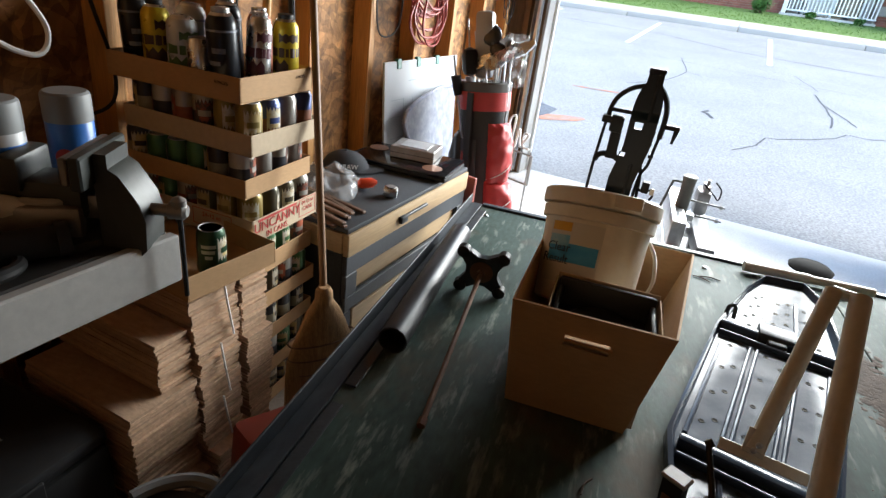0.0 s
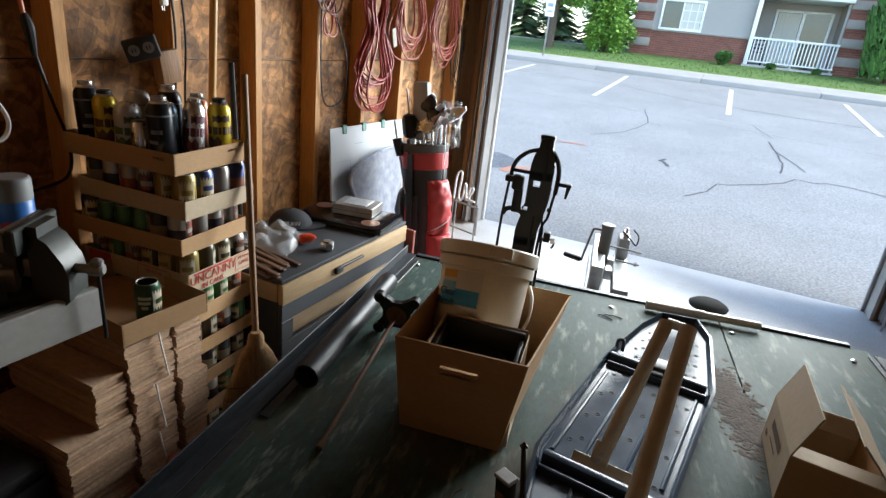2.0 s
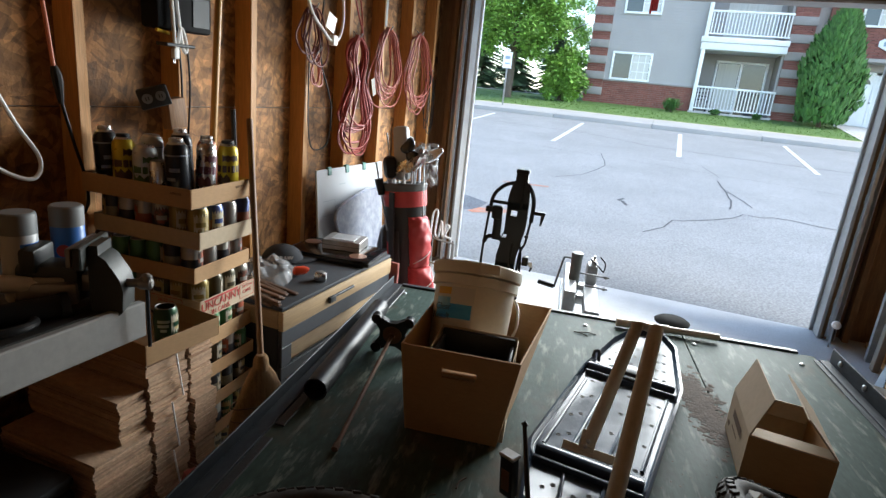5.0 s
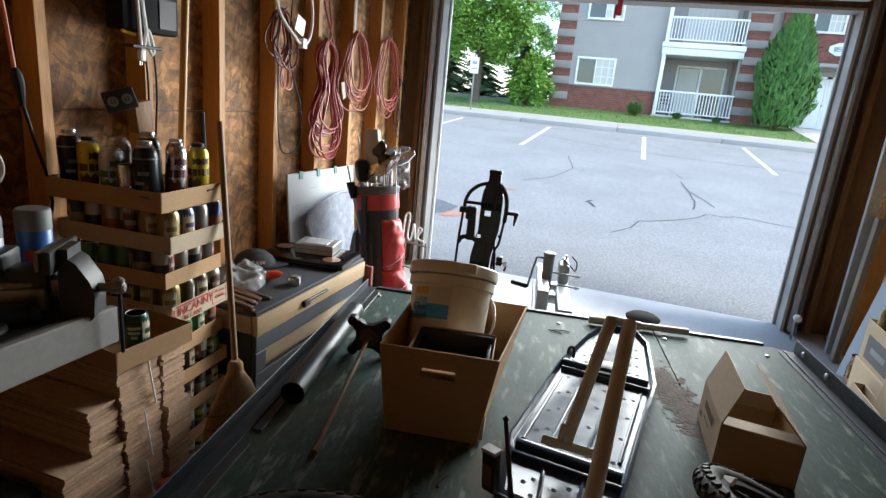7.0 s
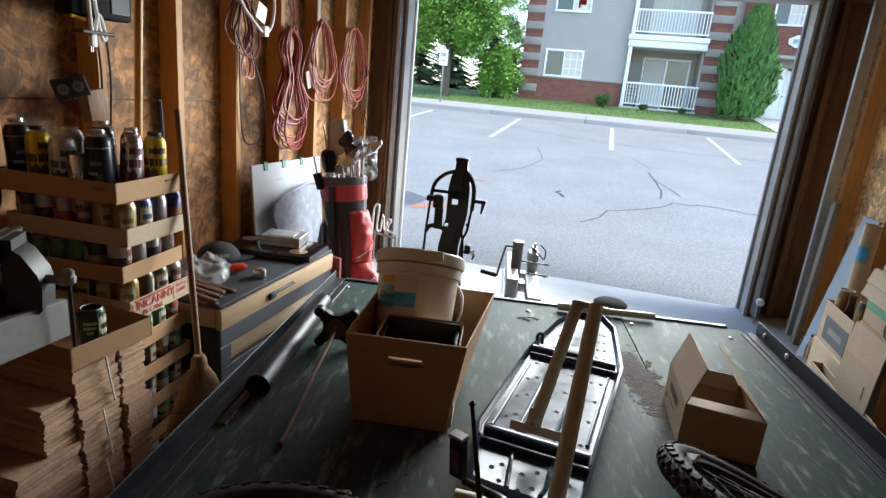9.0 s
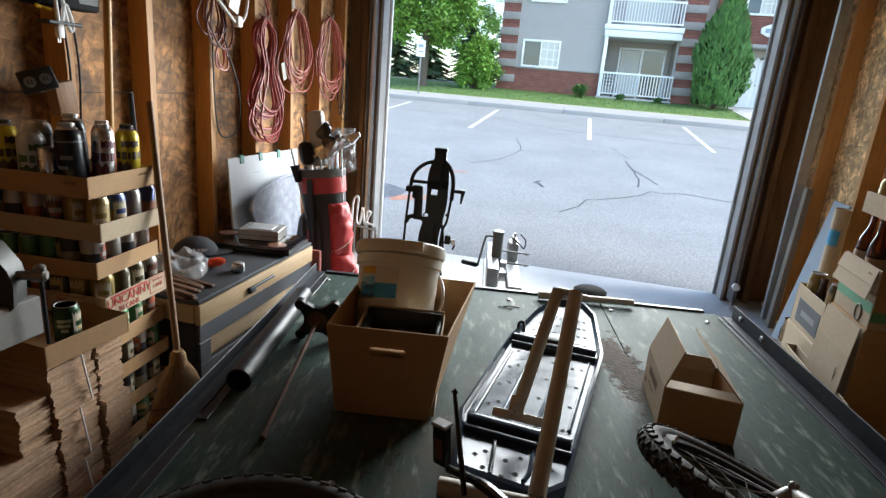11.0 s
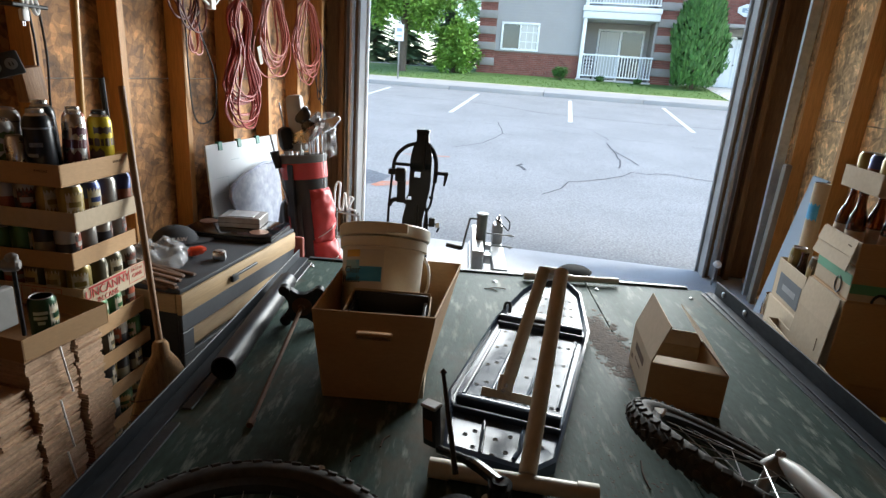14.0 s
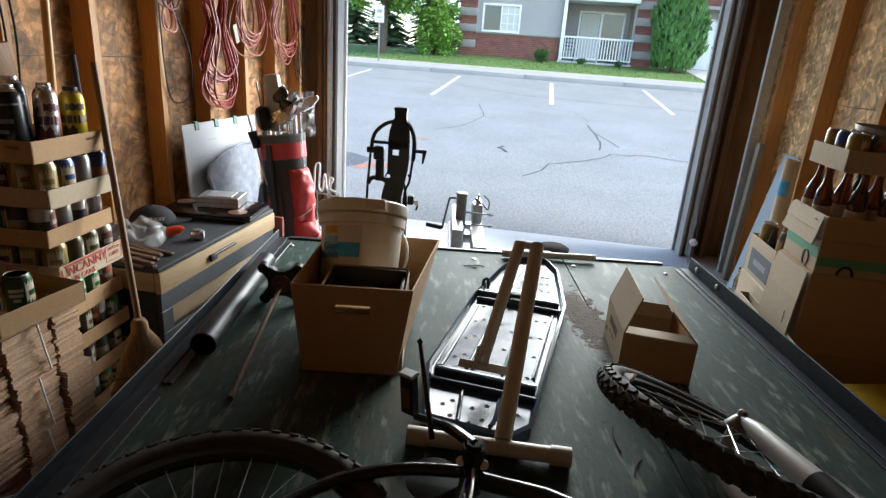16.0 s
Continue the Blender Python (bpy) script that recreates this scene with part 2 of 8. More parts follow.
CARD_PALE = material("pale_cardboard", (0.50, 0.40, 0.28), 0.8, second=(0.42, 0.33, 0.225), scale=3, amount=0.7, grain=0.05, bump=0.1, vary=0.07)
CARD_EDGE = material("corrugated_edge", (0.56, 0.375, 0.25), 0.85, second=(0.46, 0.30, 0.185), scale=4, amount=0.8, grain=0.14, bump_scale=45, bump=0.5, stretch=(1, 2, 3), vary=0.18)
ALUMINIUM = material("bare_aluminium", (0.70, 0.70, 0.71), 0.28, metal=1.0, second=(0.55, 0.55, 0.56), scale=30, amount=0.6)
BLACK_PLASTIC = material("black_plastic", (0.014, 0.014, 0.015), 0.45, second=(0.024, 0.024, 0.024), scale=12, amount=0.6, bump=0.08, spec=0.22)
RUBBER = material("tyre_rubber", (0.022, 0.022, 0.023), 0.75, second=(0.06, 0.055, 0.048), scale=22, amount=0.7, grain=0.2, bump=0.3)
def deck_paint(name):
    """Green paint worn off plywood in short strokes, with brown dirt trodden in."""
    mat = material(name, (0.027, 0.046, 0.039), 0.62, second=(0.046, 0.074, 0.064), scale=2.4, amount=0.9, stretch=(2.2, 0.8, 1), grain=0.22, bump=0.22, bump_scale=30, rough_var=0.14, spec=0.10)
    nt = mat.node_tree
    n, link = nt.nodes, nt.links.new
    coords, bsdf = n["Texture Coordinate"], n["Principled BSDF"]
    base = bsdf.inputs["Base Color"].links[0].from_socket
    for colour, scale, stretch, lo, hi, turn in (((0.21, 0.235, 0.20), 7, (3.2, 0.8, 1), 0.57, 0.68, 0.35), ((0.17, 0.19, 0.165), 11, (3.0, 0.5, 1), 0.56, 0.70, 0.0), ((0.085, 0.062, 0.042), 1.9, (1.4, 0.8, 1), 0.56, 0.68, 0.2), ((0.03, 0.036, 0.03), 4.5, (1.6, 0.6, 1), 0.57, 0.7, 0.1)):
        m = n.new("ShaderNodeMapping")
        m.inputs["Scale"].default_value = stretch
        m.inputs["Rotation"].default_value = (0, 0, turn)
        link(coords.outputs["Object"], m.inputs["Vector"])
        t = n.new("ShaderNodeTexNoise")
        t.inputs["Scale"].default_value, t.inputs["Detail"].default_value, t.inputs["Roughness"].default_value = scale, 5, 0.62
        link(m.outputs["Vector"], t.inputs["Vector"])
        r = n.new("ShaderNodeMapRange")
        r.inputs["From Min"].default_value, r.inputs["From Max"].default_value = lo, hi
        r.inputs["To Max"].default_value = 0.8
        link(t.outputs["Fac"], r.inputs["Value"])
        mix = n.new("ShaderNodeMix")
        mix.data_type = "RGBA"
        link(r.outputs["Result"], mix.inputs["Factor"])
        link(base, mix.inputs["A"])
        mix.inputs["B"].default_value = (*colour, 1)
        base = mix.outputs["Result"]
    link(base, bsdf.inputs["Base Color"])
    return mat


DECK = deck_paint("worn_green_deck_paint")

# ---- the garage: studs face x = -1.18 and 2.05, front wall at y = 4.2 to 4.32, door 2.73 by 2.13 ----
XL, XR, YF, YB, TOP = -1.18, 2.05, 4.20, -1.5, 2.60
DOOR_L, DOOR_R, DOOR_H = -0.965, 1.765, 2.13

solid("floor", Shape().box(XL - 0.2, YB - 0.2, -0.12, XR + 0.2, 4.36, 0.0, 0.004), CONCRETE, "grey concrete garage floor slab", "floor", kind="structure")
solid("ceiling", Shape().box(XL - 0.2, YB - 0.2, TOP, XR + 0.2, 4.34, TOP + 0.1), OSB, "bare strand board ceiling", "ceiling", kind="structure")


def stud_wall(name, x_face, side, label, first, step, lining):
    """Strand board on the far side of upright studs; side: which way the room lies."""
    w = thing(name, label, "wall", kind="structure")
    a, b = sorted((x_face - side * 0.089, x_face - side * 0.105))
    seams = [YB, -0.80, 0.42, 1.64, 2.86, YF + 0.12]
    for y0, y1 in zip(seams, seams[1:]):
        part("board_panel", Shape().box(a, y0 + 0.0015, 0.04, b, y1 - 0.0015, 1.22), lining, w)
        part("board_panel", Shape().box(a, y0 + 0.0015, 1.224, b, y1 - 0.0015, TOP), lining, w)
    lo, hi = sorted((x_face, x_face - side * 0.089))
    part("sole_plate", Shape().box(lo, YB, 0.0, hi, YF, 0.039, 0.002), PINE, w)
    part("top_plate", Shape().box(lo, YB, TOP - 0.08, hi, YF, TOP - 0.002, 0.002), PINE, w)
    stud = Shape().box(lo, -0.019, 0.04, hi, 0.019, TOP - 0.081, 0.002).mesh("stud", PINE)
    y = first
    while y < YF - 0.05:
        part("stud", stud, None, w, m=pose(0, y, 0))
        y += step
    part("cladding", Shape().box(*( (a - 0.03, YB, 0.0, a - 0.004, YF + 0.12, TOP) if side > 0 else (b + 0.004, YB, 0.0, b + 0.03, YF + 0.12, TOP))), SIDING, w)
    return w


stud_wall("wall_west", XL, 1, "bare timber stud wall lined with brown strand board", 1.145 - 6 * 0.4064, 0.4064, OSB)
stud_wall("wall_east", XR, -1, "bare timber stud wall lined with pale strand board", 3.855 - 8 * 0.61, 0.61, OSB_PALE)
solid("wall_south", Shape().box(XL - 0.2, YB - 0.15, 0, XR + 0.2, YB, TOP), OSB, "strand board back wall of the garage", "wall", kind="structure")

front = thing("wall_north", "front wall framing around the open garage door", "wall", kind="structure")
for x0, x1 in ((XL - 0.14, DOOR_L - 0.02), (DOOR_R + 0.02, XR + 0.14)):
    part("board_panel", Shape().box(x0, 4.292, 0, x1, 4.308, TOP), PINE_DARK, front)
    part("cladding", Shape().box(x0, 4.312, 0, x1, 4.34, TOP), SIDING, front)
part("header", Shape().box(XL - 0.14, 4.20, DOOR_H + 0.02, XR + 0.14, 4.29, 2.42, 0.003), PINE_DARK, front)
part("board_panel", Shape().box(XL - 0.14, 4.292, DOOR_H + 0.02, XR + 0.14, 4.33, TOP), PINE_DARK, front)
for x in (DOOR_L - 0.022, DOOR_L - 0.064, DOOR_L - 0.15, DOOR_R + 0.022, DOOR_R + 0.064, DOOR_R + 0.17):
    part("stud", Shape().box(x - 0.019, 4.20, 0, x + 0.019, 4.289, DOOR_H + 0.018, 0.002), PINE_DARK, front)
JAMB = material("worn_jamb_paint", (0.36, 0.345, 0.33), 0.6, second=(0.25, 0.235, 0.215), scale=5, amount=0.8, grain=0.08)
for x0, x1 in ((DOOR_L - 0.018, DOOR_L + 0.002), (DOOR_R - 0.002, DOOR_R + 0.018)):
    part("door_jamb", Shape().box(x0, 4.185, 0, x1, 4.36, DOOR_H + 0.018, 0.002), JAMB, front)
part("door_jamb", Shape().box(DOOR_L, 4.185, DOOR_H, DOOR_R, 4.36, DOOR_H + 0.018, 0.002), JAMB, front)
GREY_TRIM = material("grey_trim", (0.30, 0.30, 0.30), 0.6, second=(0.24, 0.24, 0.24), scale=5, amount=0.7)
for x, s in ((DOOR_L, 1), (DOOR_R, -1)):
    a, b = sorted((x + s * 0.003, x + s * 0.022))
    part("weather_strip", Shape().box(a, 4.325, 0, b, 4.355, DOOR_H, 0.004), WHITE if s > 0 else GREY_TRIM, front)


def door_track(x, s):
    """The rolled steel channel in which the door's rollers run, on brackets."""
    tr = thing("door_track", "galvanised steel vertical garage door track", "door track", group="door tracks")
    p = [(-0.028, 0), (0.028, 0), (0.028, 0.02), (0.022, 0.02), (0.022, 0.004), (-0.022, 0.004), (-0.022, 0.02), (-0.028, 0.02)]
    part("channel", Shape().prism([(x - s * (0.052 - v), 4.135 + u) for u, v in (p if s < 0 else p[::-1])], 0.03, 2.2), GALV, tr)
    part("angle", Shape().box(x - s * 0.075 - 0.0015, 4.10, 0.03, x - s * 0.075 + 0.0015, 4.184, 2.25), GALV, tr)
    for z in (0.25, 0.95, 1.75):
        part("bracket", Shape().box(min(x - s * 0.075, x - s * 0.03), 4.163, z, max(x - s * 0.075, x - s * 0.03), 4.167, z + 0.06), GALV, tr)
        part("bolt", Shape().lathe([(0.009, 0), (0.009, 0.007), (0.005, 0.01)], 6, pose(x - s * 0.055, 4.163, z + 0.03, 90)), GALV, tr)


door_track(DOOR_L, 1)
door_track(DOOR_R, -1)
# bottom edge of the rolled-up door under the header, with its red pull rope
raised = thing("garage_door", "raised sectional garage door with a red pull handle", "garage door")
part("panel", Shape().box(DOOR_L + 0.01, 3.0, 2.17, DOOR_R - 0.01, 4.12, 2.21, 0.006), WHITE, raised)
part("bottom_seal", Shape().box(DOOR_L + 0.01, 4.12, 2.165, DOOR_R - 0.01, 4.135, 2.212, 0.004), BLACK_PLASTIC, raised)
RED_CLOTH = material("red_strap", (0.42, 0.03, 0.035), 0.7, grain=0.15)
part("pull_strap", Shape().box(0.30, 4.10, 2.02, 0.335, 4.112, 2.17, 0.004).box(0.285, 4.10, 2.0, 0.30, 4.112, 2.09, 0.004), RED_CLOTH, raised, "red pull strap")

# ---- outside: a car park that climbs gently to a kerb, a lawn and an apartment house ----


def rise(y):
    """Height of the ground at distance y."""
    if y < 6:
        return -0.015
    if y < 7.6:
        return -0.015 + 0.0636 * (y - 6) ** 2 / 3.2
    return 0.0359 + 0.0636 * (y - 7.6) + (0.0005 * (y - 7.6) ** 2 if y < 18.6 else 0.06)


def ground_sheet(x0, x1, ys, up=0.0, nx=24):
    return [[(x0 + (x1 - x0) * i / nx, y, (rise(y) if not callable(up) else up(y)) + (0 if callable(up) else up)) for i in range(nx + 1)] for y in ys]


KERB_Y = 18.55
solid("car_park", Shape().sheet(ground_sheet(-60, 60, [4.362 + i * (KERB_Y - 4.362) / 60 for i in range(61)])), ASPHALT, "worn pale grey asphalt car park with cracks", "car park", kind="structure")


def mark(name, pts, width, mat, label, category, lift=0.006):
    """A strip that follows the ground along points (x, y)."""
    p = [Vector((*q, 0)) for q in pts]
    rows = []
    for i, q in enumerate(p):
        d = (p[min(i + 1, len(p) - 1)] - p[max(i - 1, 0)]).normalized()
        w = width if not isinstance(width, (list, tuple)) else width[i]
        s = Vector((-d.y, d.x, 0)) * w / 2
        rows.append([(*(q - s).xy, rise((q - s).y) + lift), (*(q + s).xy, rise((q + s).y) + lift)])
    return solid(name, Shape().sheet(rows), mat, label, category, kind="structure")


for k, x in enumerate((-7.55, -4.75, -1.95, 0.83, 3.5, 6.2, 9.2)):
    ys = [13.45 + 0.5 * i for i in range(10)]
    mark("parking_line", [(x, y) for y in ys], 0.11, PAINT_LINE, "faded white painted parking stall line", "parking line")


def wander(a, b, n, size, seed):
    rnd = random.Random(seed)
    pts, off = [], 0.0
    for i in range(n + 1):
        t = i / n
        off += rnd.uniform(-size, size)
        k = off * 4 * t * (1 - t)
        pts.append((a[0] + (b[0] - a[0]) * t + k * 0.35, a[1] + (b[1] - a[1]) * t + k))
    return pts


CRACKS = (
    ([(0.48, 6.79), (0.71, 7.22), (0.8, 7.66), (1.14, 7.9), (1.57, 8.34), (1.71, 8.65), (2.1, 8.75), (2.59, 8.62), (3.4, 8.5)], 0.020),
    ([(1.5, 11.1), (1.59, 10.1), (1.62, 9.5), (1.55, 8.85)], 0.026),
    ([(1.59, 10.3), (1.76, 9.7), (1.88, 9.2)], 0.02),
    ([(0.48, 12.8), (1.28, 12.6), (1.56, 11.4)], 0.012),
    ([(-7, 16.2), (-1.55, 15.7), (0.14, 14.7), (1.21, 14.5), (2.7, 14.35), (4.22, 14.3), (7, 14.2)], 0.03),
    ([(-1.12, 9.28), (-0.69, 9.93), (-0.54, 10.6), (-0.47, 11.15), (-0.72, 12.6)], 0.016),
    ([(-0.47, 11.15), (-0.24, 11.0)], 0.014),
    ([(-3.2, 12.6), (0.5, 12.0), (5.5, 10.9)], 0.012),
    ([(0.2, 8.1), (0.05, 8.35), (0.12, 8.5)], 0.05),
)
for i, (line, w) in enumerate(CRACKS):
    pts = []
    for k, (a, b) in enumerate(zip(line, line[1:])):
        pts += wander(a, b, 7, 0.035, 40 + 10 * i + k)[:-1]
    mark("crack", pts + [line[-1]], w, CRACK, "thin dark crack in the asphalt", "crack", 0.004)
PATCH = material("asphalt_patch", (0.10, 0.105, 0.115), 0.9, grain=0.4, bump=0.6, bump_scale=30)
mark("patch", [(-2.2, 6.9), (-1.85, 7.0), (-1.65, 6.85), (-1.6, 6.5), (-1.72, 6.3)], [0.1, 0.35, 0.4, 0.25, 0.1], PATCH, "dark repaired patch in the asphalt", "asphalt patch", 0.003)
mark("orange_marking", [(-1.5, 6.3), (-1.38, 6.5), (-1.22, 6.62), (-1.1, 6.75)], [0.10, 0.26, 0.24, 0.08], ORANGE_PAINT, "smudged orange spray paint on the asphalt", "paint mark", 0.005)
mark("orange_marking", [(-1.7, 8.4), (-1.0, 8.5)], [0.06, 0.08], ORANGE_PAINT, "smudged orange spray paint on the asphalt", "paint mark", 0.005)

PALE_CONCRETE = material("pale_concrete", (0.31, 0.30, 0.285), 0.85, second=(0.26, 0.25, 0.235), scale=1.2, amount=0.8, grain=0.06, bump=0.1)
kerb_top = rise(KERB_Y) + 0.13
walkway = thing("pavement", "pale concrete kerb and pavement along the lawn", "pavement", kind="structure")
for i in range(-14, 14):
    part("kerb_stone", Shape().box(i * 3.0 + 0.006, KERB_Y, kerb_top - 0.3, i * 3.0 + 2.994, KERB_Y + 0.16, kerb_top, 0.02), PALE_CONCRETE, walkway)
    part("slab", Shape().prism([(KERB_Y + 0.165, kerb_top - 0.25), (20.25, kerb_top - 0.25), (20.25, kerb_top + 0.12), (KERB_Y + 0.165, kerb_top + 0.005)], i * 3.0 + 0.006, i * 3.0 + 2.994, Matrix(((0, 0, 1, 0), (1, 0, 0, 0), (0, 1, 0, 0), (0, 0, 0, 1)))), PALE_CONCRETE, walkway, smooth=0)


def lawn_height(y):
    return kerb_top + 0.13 + 0.081 * (y - 20.2) if y < 25 else kerb_top + 0.519 + 0.02 * (min(y, 60) - 25)


solid("ground", Shape().sheet([[(-400 + 800 * i / 60, y, lawn_height(y)) for i in range(61)] for y in (20.2, 20.8, 21.5, 22.4, 23.4, 24.4, 25, 28, 34, 44, 70, 150, 400, 1200)]), GRASS, "mown green lawn", "lawn", kind="structure")
# pale sheet for the far lawn; the sunlight on it is put into the colour
solid("path", Shape().sheet([[(-30 + 26.4 * i / 12, y, lawn_height(y) + 0.02) for i in range(13)] for y in (27.0, 28.2, 29.5, 31, 34)]), PALE_CONCRETE, "pale strip standing in for sunlit lawn farther back", "path", kind="structure")
solid("entrance_path", Shape().sheet([[(6.0 + 3.2 * i / 4 + (25.8 - y) * -0.03, y, lawn_height(y) + 0.012) for i in range(5)] for y in (20.2, 21, 22, 23, 24, 25, 26)]), CONCRETE, "concrete path to the entrance doors", "path", kind="structure")
grass_rnd = random.Random(5)
tufts = Shape()
for _ in range(5000):
    x, y = grass_rnd.uniform(-9, 6.2), grass_rnd.uniform(20.25, 24.2)
    z, h, a = lawn_height(y), grass_rnd.uniform(0.012, 0.03), grass_rnd.uniform(0, 6.28)
    c, s = 0.02 * math.cos(a), 0.02 * math.sin(a)
    tufts.add([(x - c, y - s, z), (x + c, y + s, z), (x + s * 0.7, y - c * 0.7, z + h)], [(0, 1, 2)])
solid("grass", tufts, GRASS, "short blades of lawn grass", "grass", kind="stuff", smooth=0)

# ---- apartment house ----
FY, GZ = 24.5, lawn_height(24.5)
house = thing("apartment_building", "two-storey apartment house in brick and grey siding", "building")
part("wall", Shape().box(-3.05, FY + 0.06, GZ - 0.3, -0.8, 40, 9.0), MORTAR, house)
part("wall", Shape().box(-0.8, FY + 0.06, GZ - 0.3, 1.1, 40, 9.0).box(1.1, FY + 1.4, GZ - 0.3, 3.75, 40, 9.0).box(3.75, FY + 0.06, GZ - 0.3, 4.75, 40, 9.0), MORTAR, house)


def courses(x0, x1, z0, z1, y, seed, bl=0.215, bh=0.075):
    """Brickwork facing -y, each brick with its own edges."""
    s, rnd, row, z = Shape(), random.Random(seed), 0, z0
    while z < z1 - 0.02:
        x = x0 - (bl / 2 if row % 2 else 0)
        while x < x1:
            a, b = max(x, x0) + 0.005, min(x + bl, x1) - 0.005
            if b - a > 0.03:
                s.box(a, y - 0.012 + rnd.uniform(-0.002, 0.002), z + 0.005, b, y + 0.05, min(z + bh, z1) - 0.005)
            x += bl
        row, z = row + 1, z + bh
    return s


part("brickwork", courses(-2.35, 1.1, GZ, 2.27, FY, 1), BRICK, house, "red brick wall base")
part("sill_course", Shape().box(-2.35, FY - 0.05, 2.27, 1.1, FY + 0.05, 2.33, 0.01), STONE, house)


def quoins(x0, x1, z0, z1, seed):
    """A corner pier of brick with grey stone blocks let in."""
    z, k = z0, 0
    while z < z1:
        h = 0.30
        if k % 2:
            part("stone_block", Shape().box(x0 - 0.02, FY - 0.07, z + 0.005, x1 + 0.02, FY + 0.05, z + h - 0.005, 0.012), STONE, house)
        else:
            part("brickwork", courses(x0, x1, z, z + h, FY - 0.03, seed + k), BRICK, house)
        z, k = z + h, k + 1


quoins(-3.05, -2.35, GZ, 8.0, 10)
quoins(3.85, 4.6, GZ, 8.0, 60)
boards = Shape()
z = 2.335
while z < 8.5:
    boards.add([(-2.35, FY - 0.002, z + 0.105), (-2.35, FY - 0.022, z), (1.1, FY - 0.022, z), (1.1, FY - 0.002, z + 0.105), (-2.35, FY + 0.03, z), (1.1, FY + 0.03, z)], [(0, 1, 2, 3), (1, 4, 5, 2)])
    z += 0.105
part("siding", boards, SIDING, house, "grey horizontal vinyl siding", smooth=0)
part("porch_wall", Shape().box(1.08, FY + 1.38, GZ, 3.9, FY + 1.41, 9.0), SIDING, house)
part("porch_side", Shape().box(1.06, FY, GZ, 1.1, FY + 1.4, 9.0).box(3.76, FY, GZ, 3.82, FY + 1.4, 9.0), SIDING, house)


def sash_window(x0, x1, z0, z1, y):
    w = part("window", Shape().box(x0 + 0.06, y - 0.012, z0 + 0.06, x1 - 0.06, y + 0.0, z1 - 0.06), DARK_PANE, house)
    fr = Shape()
    for a, b, c, d in ((x0, z0, x1, z0 + 0.08), (x0, z1 - 0.08, x1, z1), (x0, z0 + 0.08, x0 + 0.08, z1 - 0.08), (x1 - 0.08, z0 + 0.08, x1, z1 - 0.08), ((x0 + x1) / 2 - 0.025, z0 + 0.08, (x0 + x1) / 2 + 0.025, z1 - 0.08)):
        fr.box(a, y - 0.05, b, c, y + 0.01, d, 0.008)
    part("frame", fr, WHITE, w)
    bars = Shape()
    for k in (1, 2):
        xx = (x0 + x1) / 2 + k * (x1 - x0) / 6
        bars.box(xx - 0.012, y - 0.022, z0 + 0.08, xx + 0.012, y - 0.013, z1 - 0.08)
        zz = z0 + k * (z1 - z0) / 3
        bars.box((x0 + x1) / 2 + 0.026, y - 0.024, zz - 0.012, x1 - 0.08, y - 0.014, zz + 0.012)
    part("glazing_bar", bars, WHITE, w)
    part("curtain", Shape().box((x0 + x1) / 2 + 0.03, y - 0.0125, z0 + 0.08, x1 - 0.09, y - 0.0121, z1 - 0.08), CURTAIN_AND_GLARE, w)


sash_window(-2.13, -0.61, 2.26 + 0.07, 3.40, FY - 0.02)
sash_window(-1.98, -0.58, 4.80, 6.0, FY - 0.02)
pane = part("patio_door", Shape().box(1.75, FY + 1.34, GZ + 0.06, 3.55, FY + 1.37, 3.40), DARK_PANE, house)
fr = Shape()
for a, b, c, d in ((1.72, GZ, 1.80, 3.44), (3.50, GZ, 3.58, 3.44), (2.60, GZ, 2.69, 3.44), (1.80, 3.36, 3.50, 3.44)):
    fr.box(a, FY + 1.30, b, c, FY + 1.36, d, 0.01)
part("frame", fr, WHITE, pane)
# pale panel: the bright reflection on the left pane, put into colour
part("curtain", Shape().box(1.82, FY + 1.325, GZ + 0.1, 2.58, FY + 1.335, 3.34), CURTAIN_AND_GLARE, pane)
part("patio_door", Shape().box(1.75, FY + 1.34, 4.2, 3.55, FY + 1.37, 6.2), CURTAIN_AND_GLARE, house)
for z0, z1 in ((3.68, 4.13),):
    part("balcony_deck", Shape().box(1.0, FY - 0.25, z0, 3.86, FY + 1.4, z1 - 0.2, 0.01).box(0.97, FY - 0.28, z1 - 0.19, 3.89, FY + 1.4, z1, 0.01), WHITE, house)
part("porch_slab", Shape().box(1.0, FY - 0.25, GZ - 0.2, 3.86, FY + 1.4, GZ + 0.05, 0.01), CONCRETE, house)
part("porch_post", Shape().box(1.04, FY - 0.22, GZ + 0.05, 1.18, FY - 0.08, 3.68, 0.01), WHITE, house)
part("porch_post", Shape().box(1.04, FY - 0.22, 4.13, 1.18, FY - 0.08, 6.6, 0.01), WHITE, house)
for base in (GZ + 0.05, 4.13):
    rail = part("railing", Shape().box(1.18, FY - 0.20, base + 0.86, 3.84, FY - 0.12, base + 0.93, 0.01).box(1.18, FY - 0.185, base + 0.09, 3.84, FY - 0.135, base + 0.14, 0.008), WHITE, house)
    baluster = Shape().box(-0.018, -0.018, 0, 0.018, 0.018, 0.72).mesh("baluster", WHITE)
    for i in range(24):
        part("baluster", baluster, None, rail, m=pose(1.24 + i * 0.111, FY - 0.16, base + 0.14))

